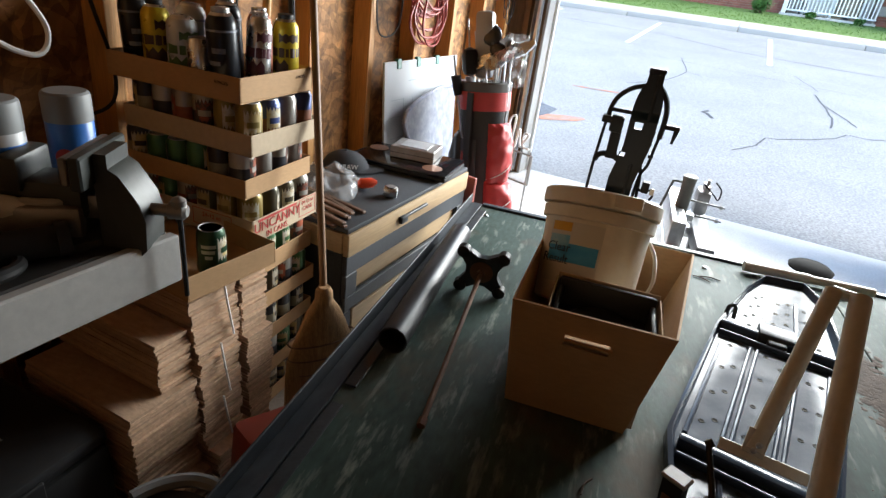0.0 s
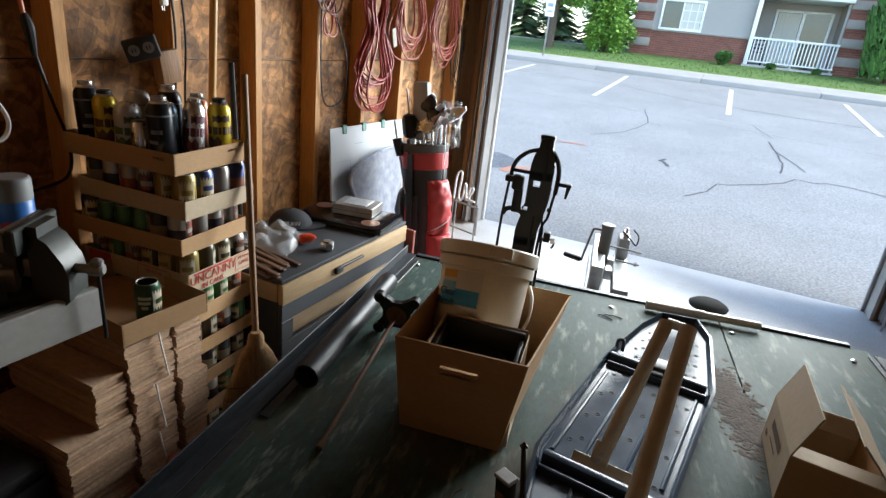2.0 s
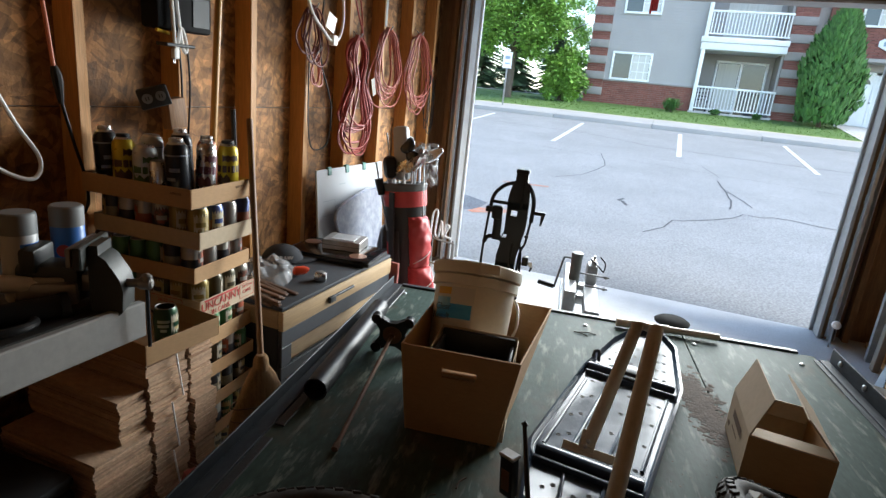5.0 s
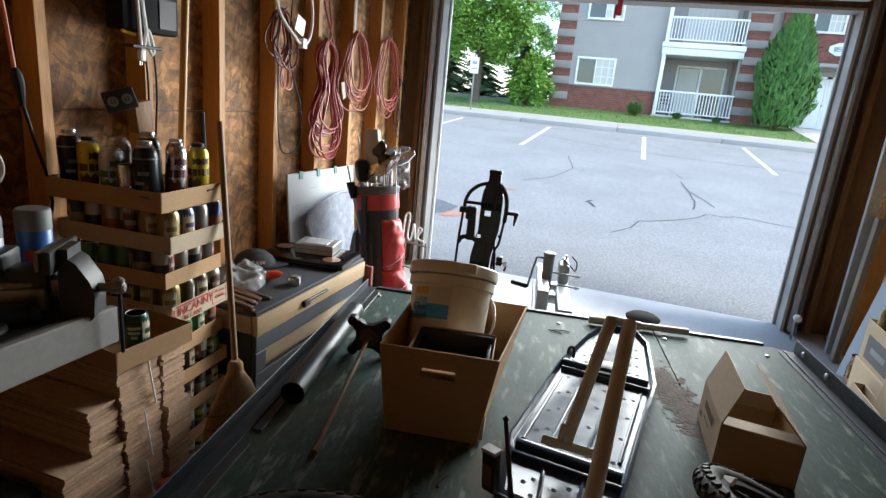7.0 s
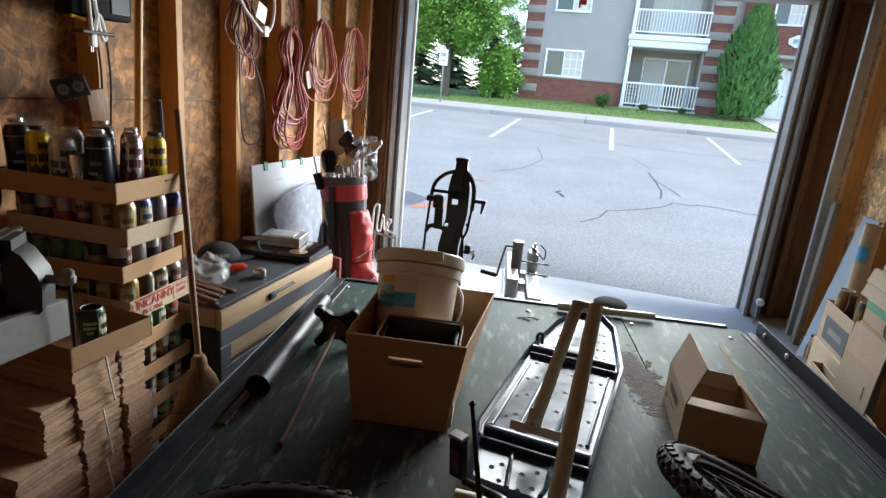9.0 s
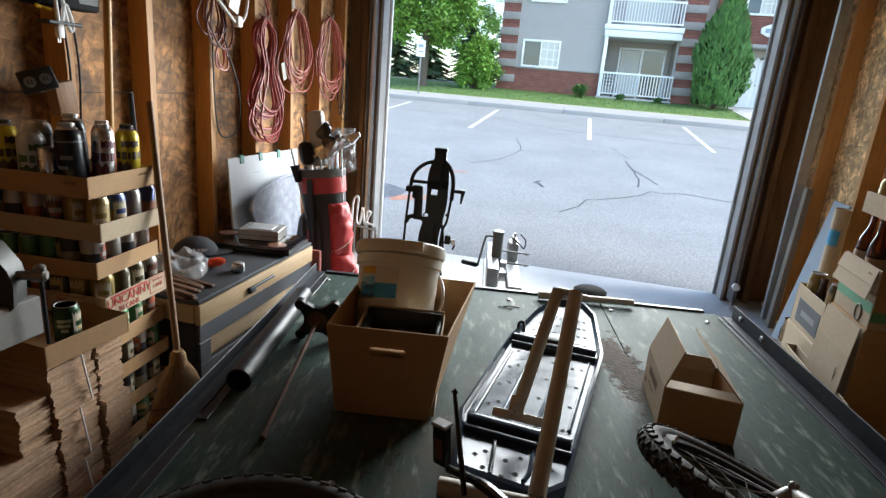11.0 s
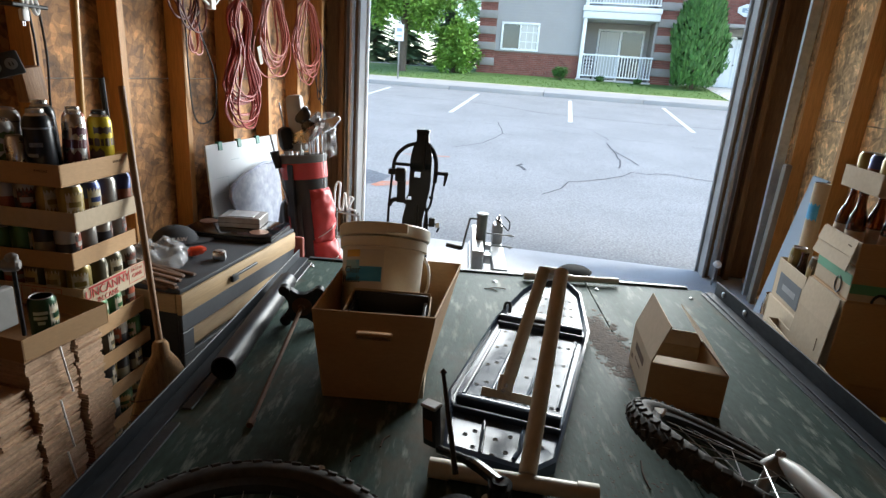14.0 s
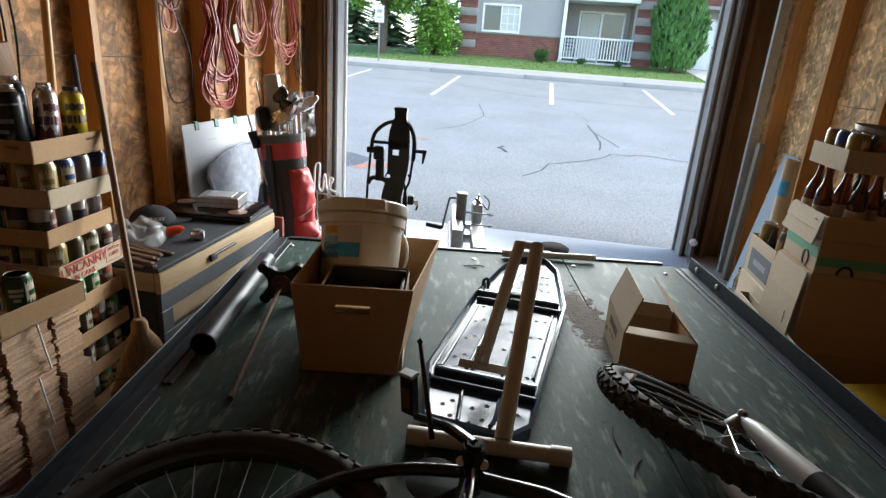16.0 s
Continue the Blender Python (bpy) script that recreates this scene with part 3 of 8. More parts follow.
# entrance wing, set back
EY = 26.0
part("wing_wall", Shape().box(4.6, EY + 0.06, 1.2, 14, 40, 9.0), MORTAR, house)
part("brickwork", courses(5.2, 10.5, 3.82, 7.5, EY, 99, 0.3, 0.1), BRICK, house)
part("lintel_band", Shape().box(4.6, EY - 0.9, 3.70, 11, EY + 0.1, 3.82, 0.01), SIDING, house)
part("entrance_wall", Shape().box(4.6, EY - 0.01, 1.2, 11, EY + 0.05, 3.70), SIDING, house)
for x in (6.35, 7.2):
    d = part("entrance_door", Shape().box(x, EY - 0.07, GZ + 0.08, x + 0.86, EY - 0.02, 3.32, 0.01), WHITE, house)
    part("frame", Shape().box(x - 0.09, EY - 0.08, GZ + 0.05, x - 0.005, EY, 3.42, 0.01).box(x + 0.865, EY - 0.08, GZ + 0.05, x + 0.95, EY, 3.42, 0.01).box(x - 0.09, EY - 0.08, 3.325, x + 0.95, EY, 3.42, 0.01), WHITE, d)
    fan = [(x + 0.43 + 0.24 * math.cos(a), EY - 0.072 - 0.0, 3.0 + 0.2 * math.sin(a)) for a in [math.pi * i / 10 for i in range(11)]]
    part("fanlight", Shape().add(fan, [tuple(range(11))[::-1]]), DARK_PANE, d, smooth=0)
    part("knob", Shape().lathe([(0.0, 0), (0.03, 0.01), (0.035, 0.03), (0.0, 0.05)], 10, pose(x + 0.78, EY - 0.07, 2.35, 90)), DULL_STEEL, d)
sash_window(6.2, 7.3, 4.95, 6.3, EY - 0.02)
sash_window(8.3, 9.4, 4.95, 6.3, EY - 0.02)
PLAQUE_BLUE = material("plaque_blue", (0.30, 0.38, 0.46), 0.6)
plate = [(7.36 + 0.42 * math.cos(a) * (1.0 if abs(math.cos(a)) < 0.8 else 1.12), 4.42 + 0.25 * math.sin(a)) for a in [2 * math.pi * i / 8 + 0.39 for i in range(8)]]
plaque = part("plaque", Shape().prism(plate, 0.0, 0.03, Matrix(((1, 0, 0, 0), (0, 0, -1, EY - 0.02), (0, 1, 0, 0), (0, 0, 0, 1)))), WHITE, house, "pale wall plaque with two plain bars")
part("inlay", Shape().box(7.08, EY - 0.056, 4.34, 7.64, EY - 0.051, 4.50), PLAQUE_BLUE, plaque)
part("text_bar", Shape().box(7.25, EY - 0.06, 4.44, 7.47, EY - 0.057, 4.47).box(7.2, EY - 0.06, 4.37, 7.52, EY - 0.057, 4.40), WHITE, plaque)
ROOF = material("roof_shingle", (0.16, 0.14, 0.13), 0.9, grain=0.3)
part("roof", Shape().add([(-3.6, 23.9, 8.2), (14, 23.9, 8.2), (14, 32, 12), (-3.6, 32, 12), (-3.6, 40, 8.2), (14, 40, 8.2)], [(0, 1, 2, 3), (3, 2, 5, 4), (0, 3, 4), (1, 5, 2)]), ROOF, house, smooth=0)

porch_chair = thing("porch_chair", "dark metal chair on the ground-floor porch", "chair", pose(1.42, FY + 0.45, GZ + 0.05))
part("seat", Shape().box(-0.22, -0.2, 0.42, 0.22, 0.2, 0.45, 0.01), BLACK_STEEL, porch_chair)
part("backrest", Shape().box(-0.22, 0.18, 0.55, 0.22, 0.21, 0.60, 0.005).box(-0.22, 0.18, 0.68, 0.22, 0.21, 0.73, 0.005).box(-0.22, 0.18, 0.84, 0.22, 0.21, 0.93, 0.005), BLACK_STEEL, porch_chair)
for x, y, h in ((-0.2, -0.18, 0.42), (0.2, -0.18, 0.42), (-0.2, 0.19, 0.9), (0.2, 0.19, 0.9)):
    part("leg", Shape().box(x - 0.018, y - 0.018, 0, x + 0.018, y + 0.018, h, 0.004), BLACK_STEEL, porch_chair)

bin_thing = thing("litter_bin", "dark grey litter bin beside the path", "bin", pose(7.0, 20.9, lawn_height(20.9) + 0.012))
part("body", Shape().lathe([(0.17, 0), (0.19, 0.05), (0.21, 0.7), (0.19, 0.72)], 14), material("dark_bin", (0.06, 0.07, 0.08), 0.6), bin_thing)
part("lid", Shape().lathe([(0.22, 0.72), (0.22, 0.76), (0.1, 0.83), (0.02, 0.84)], 14), BLACK_PLASTIC, bin_thing)

# ---- trees and shrubs ----
LEAF = material("tree_leaf", (0.13, 0.27, 0.035), 0.5, second=(0.20, 0.35, 0.06), scale=3, amount=0.8, vary=0.35, island=True)
LEAF_DARK = material("cypress_leaf", (0.045, 0.13, 0.025), 0.65, second=(0.08, 0.175, 0.035), scale=5, amount=0.8, vary=0.35, island=True)
SPRUCE = material("spruce_needles", (0.055, 0.105, 0.04), 0.7, second=(0.085, 0.14, 0.055), scale=3, amount=0.8, vary=0.3, island=True)
BARK = material("bark", (0.13, 0.10, 0.075), 0.9, second=(0.08, 0.06, 0.045), scale=14, stretch=(3, 3, 0.6), amount=0.9, bump=0.8, bump_scale=30)


def leaves(spots, count, size, seed, flat=0.5):
    """Many small folded leaves in clumps round spots (centre, radius)."""
    rnd, s = random.Random(seed), Shape()
    for c, r in spots:
        for _ in range(int(count * r)):
            d = Vector((rnd.gauss(0, 1), rnd.gauss(0, 1), rnd.gauss(0, 0.8))).normalized() * r * rnd.uniform(0.45, 1.05)
            p, l = Vector(c) + d, size * rnd.uniform(0.6, 1.3)
            a = Vector((rnd.uniform(-1, 1), rnd.uniform(-1, 1), rnd.uniform(-flat, flat) - 0.2)).normalized()
            b = a.cross(Vector((rnd.uniform(-1, 1), rnd.uniform(-1, 1), 1))).normalized()
            n = a.cross(b) * 0.12 * l
            s.add([p, p + a * l * 0.5 + b * l * 0.3 - n, p + a * l, p + a * l * 0.5 - b * l * 0.3 - n], [(0, 1, 2), (0, 2, 3)])
    return s


def broad_tree(x, y, z, height, spread, seed, label, leaf=LEAF, first=0.3):
    rnd = random.Random(seed)
    t = thing("tree", label, "tree", pose(x, y, z))
    trunk, spots = Shape(), []
    trunk.tube(curl([(0, 0, -0.2), (0.05, 0.02, height * first), (-0.05, 0.05, height * 0.6), (0.02, 0, height * 0.9)]), [0.16 - 0.12 * i / 18 for i in range(19)], 8)
    for i in range(16):
        h = height * rnd.uniform(first, 0.85)
        a = i * 2.4 + rnd.uniform(-0.4, 0.4)
        reach = spread * (1.0 - 0.55 * abs(h / height - 0.5) * 1.6) * rnd.uniform(0.6, 1.0)
        e = Vector((reach * math.cos(a), reach * math.sin(a), h + reach * 0.35))
        trunk.tube(curl([(0, 0, h), e * 0.5 + Vector((0, 0, h * 0.5 + 0.1)), e], 4), [0.05 - 0.0045 * k for k in range(9)], 5)
        for k in range(7):
            spots.append((e * rnd.uniform(0.55, 1.05) + Vector((rnd.uniform(-0.5, 0.5), rnd.uniform(-0.5, 0.5), rnd.uniform(-0.4, 0.4))), rnd.uniform(0.3, 0.62) * min(1.0, 0.4 + spread / 4)))
    part("trunk", trunk, BARK, t)
    part("crown", leaves(spots, 420, 0.15, seed + 1), leaf, t, smooth=0)
    return t


broad_tree(-5.7, 22.6, lawn_height(22.6), 5.8, 2.4, 3, "leafy green deciduous tree on the lawn", LEAF, 0.44)
broad_tree(-3.8, 23.6, lawn_height(23.6), 1.9, 0.5, 8, "small dense green shrub beside the house corner", LEAF, 0.2)
broad_tree(-13, 33, lawn_height(33), 9, 4, 21, "tall leafy tree beyond the lawn")
broad_tree(-8.5, 45, lawn_height(45), 10, 4.5, 22, "tall leafy tree beyond the lawn")


def spruce(x, y, z, h, r, seed):
    t = thing("spruce", "dark green spruce with drooping boughs", "tree", pose(x, y, z), group="spruces beyond the lawn")
    part("trunk", Shape().lathe([(0.14, 0), (0.03, h)], 7), BARK, t)
    rnd, s = random.Random(seed), Shape()
    for i in range(260):
        k = (i / 260) ** 0.8
        zz, a, l = 0.25 + (h - 0.3) * k, rnd.uniform(0, 6.28), r * (1 - k) * rnd.uniform(0.75, 1.1) + 0.08
        d, side = Vector((math.cos(a), math.sin(a), -0.28)), Vector((-math.sin(a), math.cos(a), 0))
        for j in range(5):
            p = Vector((0, 0, zz)) + d * l * (0.25 + 0.17 * j)
            w = 0.3 * l * (1 - 0.12 * j) + 0.05
            s.add([p, p + side * w + d * w * 0.6 - Vector((0, 0, 0.06)), p + d * w, p - side * w + d * w * 0.6 - Vector((0, 0, 0.06))], [(0, 1, 2), (0, 2, 3)])
    part("crown", s, SPRUCE, t, smooth=0)


for i, (x, y, h) in enumerate(((-7.2, 29, 3.6), (-9.2, 30, 4.4), (-5.6, 31, 3.8), (-11.5, 29, 4.0), (-4.2, 36, 5.0))):
    spruce(x, y, lawn_height(y), h, h * 0.36, 70 + i)


def cypress(x, y, z, h, r, seed):
    """A broad arborvitae: upright sprays packed round a stem, uneven in outline."""
    t = thing("arborvitae", "tall dense green arborvitae beside the entrance", "tree", pose(x, y, z))
    part("trunk", Shape().lathe([(0.08, 0), (0.02, h * 0.9)], 7), BARK, t)
    rnd, s = random.Random(seed), Shape()
    for _ in range(6500):
        k = rnd.random() ** 0.85
        a = rnd.uniform(0, 6.28)
        lump = 0.86 + 0.10 * math.sin(3 * a + 9 * k) + 0.07 * math.sin(7 * a - 17 * k)
        prof = min(1.0, 0.72 + 1.6 * k) * (1 - max(0, (k - 0.35) / 0.65) ** 1.9) + 0.05
        rr = r * prof * lump * rnd.uniform(0.8, 1.05)
        p = Vector((rr * math.cos(a), rr * math.sin(a), 0.05 + k * (h - 0.25)))
        out = Vector((math.cos(a), math.sin(a), 0))
        side = (Vector((-math.sin(a), math.cos(a), 0)) + out * rnd.uniform(-0.9, 0.9)).normalized()
        l = rnd.uniform(0.13, 0.26)
        tip = p + Vector((0, 0, l)) + out * l * rnd.uniform(0.1, 0.5)
        s.add([p, p + side * l * 0.32 + Vector((0, 0, l * 0.55)), tip, p - side * l * 0.32 + Vector((0, 0, l * 0.55))], [(0, 1, 2), (0, 2, 3)])
    part("crown", s, LEAF_DARK, t, smooth=0)


cypress(5.25, 23.5, lawn_height(23.5), 4.15, 0.98, 4)
for x, y, r in ((0.4, 23.6, 0.33), (1.95, 24.0, 0.16), (3.35, 23.9, 0.15)):
    sh = thing("bush", "small rounded green bush by the house wall", "bush", pose(x, y, lawn_height(y)), group="bushes along the wall")
    rnd = random.Random(int(x * 100))
    part("crown", leaves([(Vector((rnd.uniform(-0.5, 0.5) * r, rnd.uniform(-0.4, 0.4) * r, r * rnd.uniform(0.5, 1.0))), r * 0.62) for _ in range(9)], 900, 0.07, 31), LEAF_DARK, sh, smooth=0)
    part("stem", Shape().lathe([(0.03, 0), (0.02, r)], 6), BARK, sh)
post = thing("road_sign", "white rectangular sign on a thin steel post", "sign", pose(-5.0, 19.6, kerb_top + 0.06))
part("post", Shape().box(-0.025, -0.015, 0, 0.025, 0.015, 1.85, 0.004), DULL_STEEL, post)
part("plate", Shape().box(-0.15, -0.03, 1.22, 0.15, -0.02, 1.74, 0.003), WHITE, post)
part("text_bar", Shape().box(-0.09, -0.034, 1.52, 0.09, -0.031, 1.62), PLAQUE_BLUE, post)
part("text_bar", Shape().box(-0.09, -0.034, 1.36, 0.09, -0.031, 1.40), PLAQUE_BLUE, post)

# ---- trailer: local frame turned 9 degrees, origin at its front right deck corner ----
DECK_Z = 0.47
TR = pose(1.305, 2.46, DECK_Z, 0, 0, 9)
trailer = thing("trailer", "flat utility trailer with worn green plywood deck", "trailer", TR)
WID, LEN = 1.81, 2.44
part("deck_board", Shape().box(-WID, -LEN, -0.018, -0.535, 0, 0.0, 0.002), DECK, trailer, "worn green painted plywood")
part("deck_board", Shape().box(-0.531, -LEN, -0.018, 0, 0, -0.001, 0.002), DECK, trailer, "worn green painted plywood")
for x0, x1 in ((-WID - 0.045, -WID - 0.004), (0.004, 0.045)):
    part("side_rail", Shape().box(x0, -LEN, -0.10, x1, 0.02 if x0 < -1 else -0.09, -0.004, 0.003), RAIL_STEEL, trailer)
part("side_angle", Shape().box(-WID - 0.052, -LEN, -0.02, -WID - 0.046, 0.02, 0.04, 0.002).box(-WID - 0.045, -LEN, -0.003, -WID - 0.002, 0.02, 0.003, 0.0015), RAIL_STEEL, trailer)
part("side_angle", Shape().box(0.046, -LEN, -0.02, 0.052, -0.03, 0.06, 0.002).box(0.006, -LEN, -0.003, 0.045, -0.03, 0.003, 0.0015), RAIL_STEEL, trailer)
for y0, y1 in ((-LEN, -1.68), (-1.62, -1.30), (-1.24, -0.05)):
    part("hold_strip", Shape().box(-WID + 0.004, y0, 0.0, -WID + 0.032, y1, 0.006, 0.002), BLACK_STEEL, trailer)
part("edge_strip", Shape().box(-0.022, -LEN, 0.0, -0.004, -0.05, 0.004, 0.0015), RAIL_STEEL, trailer)
part("front_rail", Shape().box(-WID, 0.002, -0.09, -0.06, 0.03, 0.008, 0.003), BLACK_STEEL, trailer)
part("cross_member", Shape().box(-WID + 0.01, -1.1, -0.09, -0.01, -1.05, -0.02, 0.003), BLACK_STEEL, trailer)
bolt = Shape().lathe([(0.010, 0), (0.010, 0.003), (0.006, 0.006), (0.0, 0.0065)], 10).mesh("bolt", GALV)
for x, y in ((-1.77, -0.09), (-0.09, -0.12), (-0.95, -0.1), (-0.5, -0.1), (-1.40, -1.42), (-1.2, -2.0)):
    part("bolt", bolt, None, trailer, m=pose(x, y, 0.0005))
for y in (-0.12, -0.32):
    part("bolt", Shape().lathe([(0.013, 0), (0.013, 0.004), (0.007, 0.008)], 10, pose(0.046, y, 0.03, 0, -90)), GALV, trailer)
part("tongue", Shape().box(-1.06, -1.0, -0.18, -0.98, 0.86, -0.10, 0.006).box(-1.05, 0.28, -0.10, -0.99, 0.80, 0.02, 0.006), GALV, trailer)
for s in (0.0, 1.0):
    wh = part("wheel", Shape().lathe([(0.12, -0.05), (0.19, -0.05), (0.205, -0.03), (0.205, 0.03), (0.19, 0.05), (0.12, 0.05)], 28, pose(-WID + 0.12 if s < 0.5 else -0.12, -1.45, -0.265, 0, 90)), RUBBER, trailer)
    part("rim", Shape().lathe([(0.02, -0.05), (0.135, -0.05), (0.135, 0.05), (0.02, 0.05)], 20, pose(-WID + 0.12 if s < 0.5 else -0.12, -1.45, -0.265, 0, 90)), GALV, wh)
part("axle", Shape().tube([(-WID + 0.1, -1.45, -0.265), (-0.1, -1.45, -0.265)], 0.025, 10), BLACK_STEEL, trailer)

# ---- things on the trailer ----
def on_deck(u, v, up=0.0, turn=0.0):
    """A pose on the deck: metres from its front right corner, degrees against the trailer."""
    return TR @ pose(u, v, up, 0, 0, turn)


def bar_between(s, a, b, w, h, slot=0):
    """A flat bar from a to b."""
    a, b = Vector(a), Vector(b)
    d = b - a
    m = Matrix.Translation(a) @ d.to_track_quat("X", "Z").to_matrix().to_4x4()
    return s.box(0, -w / 2, -h / 2, d.length, w / 2, h / 2, min(w, h) * 0.15, m, slot)


# open cardboard box with a flared top; holds a pail
carton = thing("cardboard_box", "open brown cardboard box with hand holes", "box", pose(0.0, 0.0, DECK_Z + 0.001))


def leaning_panel(a, b, c, d, thick, hole=None):
    """A cardboard wall over corners a, b (bottom) and c, d (top), with a slot for a hand if asked."""
    a, b, c, d = map(Vector, (a, b, c, d))
    n = (b - a).cross(d - a).normalized() * thick
    s = Shape()
    us = [0, 1] if not hole else [0, hole[0], hole[1], 1]
    vs = [0, 1] if not hole else [0, hole[2], hole[3], 1]
    at = lambda u, v: (a * (1 - u) + b * u) * (1 - v) + (d * (1 - u) + c * u) * v
    for i in range(len(us) - 1):
        for j in range(len(vs) - 1):
            if hole and i == 1 and j == 1:
                continue
            q = [at(us[i], vs[j]), at(us[i + 1], vs[j]), at(us[i + 1], vs[j + 1]), at(us[i], vs[j + 1])]
            s.add(q + [p - n for p in q], [(0, 1, 2, 3), (7, 6, 5, 4), (0, 4, 5, 1), (1, 5, 6, 2), (2, 6, 7, 3), (3, 7, 4, 0)])
    return s


BX = [(0.03, 1.122), (0.287, 1.163), (0.255, 1.52), (-0.02, 1.49)]
BT = [(0.012, 1.088), (0.328, 1.142), (0.318, 1.60), (-0.05, 1.55)]
BH = 0.27
part("base", Shape().prism(BX, 0.0, 0.006), CARD, carton)
lower, upper = [(*p, 0.0) for p in BX], [(*p, BH) for p in BT]
part("front_panel", leaning_panel(lower[0], lower[1], upper[1], upper[0], 0.005, (0.36, 0.66, 0.70, 0.80)), CARD, carton, weld=True)
part("side_panel", leaning_panel(lower[1], lower[2], upper[2], upper[1], 0.005), CARD, carton)
part("back_panel", leaning_panel(lower[2], lower[3], upper[3], upper[2], 0.005), CARD, carton)
part("side_panel", leaning_panel(lower[3], lower[0], upper[0], upper[3], 0.005), CARD, carton)
slot_a, slot_b = Vector(upper[0]).lerp(Vector(upper[1]), 0.36), Vector(upper[0]).lerp(Vector(upper[1]), 0.66)
part("hand_flap", Shape().box(0.0, -0.016, 0, (slot_b - slot_a).length, 0.026, 0.004, 0.001, Matrix.Translation(slot_a + Vector((0.0, 0.002, -0.062))) @ pose(0, 0, 0, -14, 0, 9.5)), CARD, carton, "folded flap of the hand hole")

PAIL = material("white_pail_plastic", (0.80, 0.76, 0.66), 0.42, second=(0.72, 0.67, 0.57), scale=5, amount=0.7, grain=0.03, spec=0.4)
pail = thing("plastic_pail", "white plastic pail with lid and blue product label", "pail", pose(0.098, 1.404, 0.605, -24, -5, 0) @ Matrix.Scale(0.93, 4))
part("body", Shape().lathe([(0.118, 0.0), (0.128, 0.006), (0.137, 0.20), (0.138, 0.215)], 40), PAIL, pail)
part("collar", Shape().lathe([(0.139, 0.215), (0.147, 0.217), (0.148, 0.246), (0.141, 0.250)], 40), PAIL, pail)
part("lid", Shape().lathe([(0.146, 0.252), (0.153, 0.254), (0.155, 0.262), (0.155, 0.288), (0.150, 0.293), (0.143, 0.292), (0.139, 0.282), (0.02, 0.281)], 40), PAIL, pail)
part("lid_tab", Shape().box(0.02, -0.160, 0.258, 0.085, -0.148, 0.290, 0.004, pose(0, 0, 0, 0, 0, 12)), PAIL, pail)


def wrap(r0, r1, z0, z1, a0, a1, n=12):
    """A piece of label that follows a round wall; angles in degrees."""
    f = lambda k, z, r: (r * math.cos(radians(a0 + (a1 - a0) * k / n)), r * math.sin(radians(a0 + (a1 - a0) * k / n)), z)
    return Shape().sheet([[f(k, z0, r0) for k in range(n + 1)], [f(k, z1, r1) for k in range(n + 1)]])


def pr(z, lift=0.0009):
    return 0.128 + 0.009 * (z - 0.006) / 0.194 + lift


LABEL_WHITE = material("label_white", (0.68, 0.66, 0.60), 0.5, second=(0.60, 0.58, 0.52), scale=8, amount=0.5)
LABEL_BLUE = material("label_blue", (0.03, 0.30, 0.66), 0.45, second=(0.10, 0.48, 0.78), scale=14, amount=0.9, stretch=(1, 1, 2))
LABEL_CYAN = material("label_cyan", (0.14, 0.48, 0.74), 0.45, second=(0.4, 0.62, 0.68), scale=20, amount=0.9)
LABEL_YELLOW = material("label_yellow", (0.75, 0.42, 0.05), 0.45)
INK = material("dark_ink", (0.03, 0.06, 0.14), 0.5)
lab = part("label", wrap(pr(0.05), pr(0.205), 0.05, 0.205, -134, -72), LABEL_WHITE, pail, "white label with blue water picture")
part("water_band", wrap(pr(0.103, 0.0016), pr(0.150, 0.0016), 0.103, 0.150, -132, -74), LABEL_BLUE, lab)
part("wave_band", wrap(pr(0.142, 0.002), pr(0.170, 0.002), 0.142, 0.170, -132, -106), LABEL_CYAN, lab)
part("yellow_band", wrap(pr(0.180, 0.0016), pr(0.203, 0.0016), 0.180, 0.203, -131, -106), LABEL_YELLOW, lab)


def words(text, size, mat, parent, m, name="lettering", depth=0.0004):
    """Raised letters in the built-in font, as a mesh."""
    cu = bpy.data.curves.new(name, "FONT")
    cu.body, cu.size, cu.extrude, cu.align_x, cu.align_y, cu.resolution_u = text, size, depth, "CENTER", "CENTER", 2
    tmp = bpy.data.objects.new(name, cu)
    scene.collection.objects.link(tmp)
    me = bpy.data.meshes.new_from_object(tmp.evaluated_get(bpy.context.evaluated_depsgraph_get()))
    bpy.data.objects.remove(tmp)
    me.materials.clear()
    me.materials.append(mat)
    ob = new(name, me)
    ob.parent, ob.matrix_basis = parent, m
    return ob


def on_round(r, z, angle):
    """Pose of flat writing on a round wall."""
    a = radians(angle)
    return Matrix.Translation((r * math.cos(a), r * math.sin(a), z)) @ pose(0, 0, 0, 90, 0, angle + 90)


for text, z, a in (("Clear", 0.138, -117), ("Result", 0.108, -119)):
    words(text, 0.032, INK, lab, on_round(pr(z, 0.003), z, a))
handle_pts = curl([(0.137, 0.03, 0.20), (0.16, 0.0, 0.16), (0.17, -0.04, 0.10), (0.155, -0.055, 0.055), (0.142, -0.03, 0.05)], 6)
part("handle", Shape().tube(handle_pts, 0.005, 8), PAIL, pail, "thin white carrying handle")
part("handle_grip", Shape().tube(handle_pts[18:23], 0.010, 8), PAIL, pail)

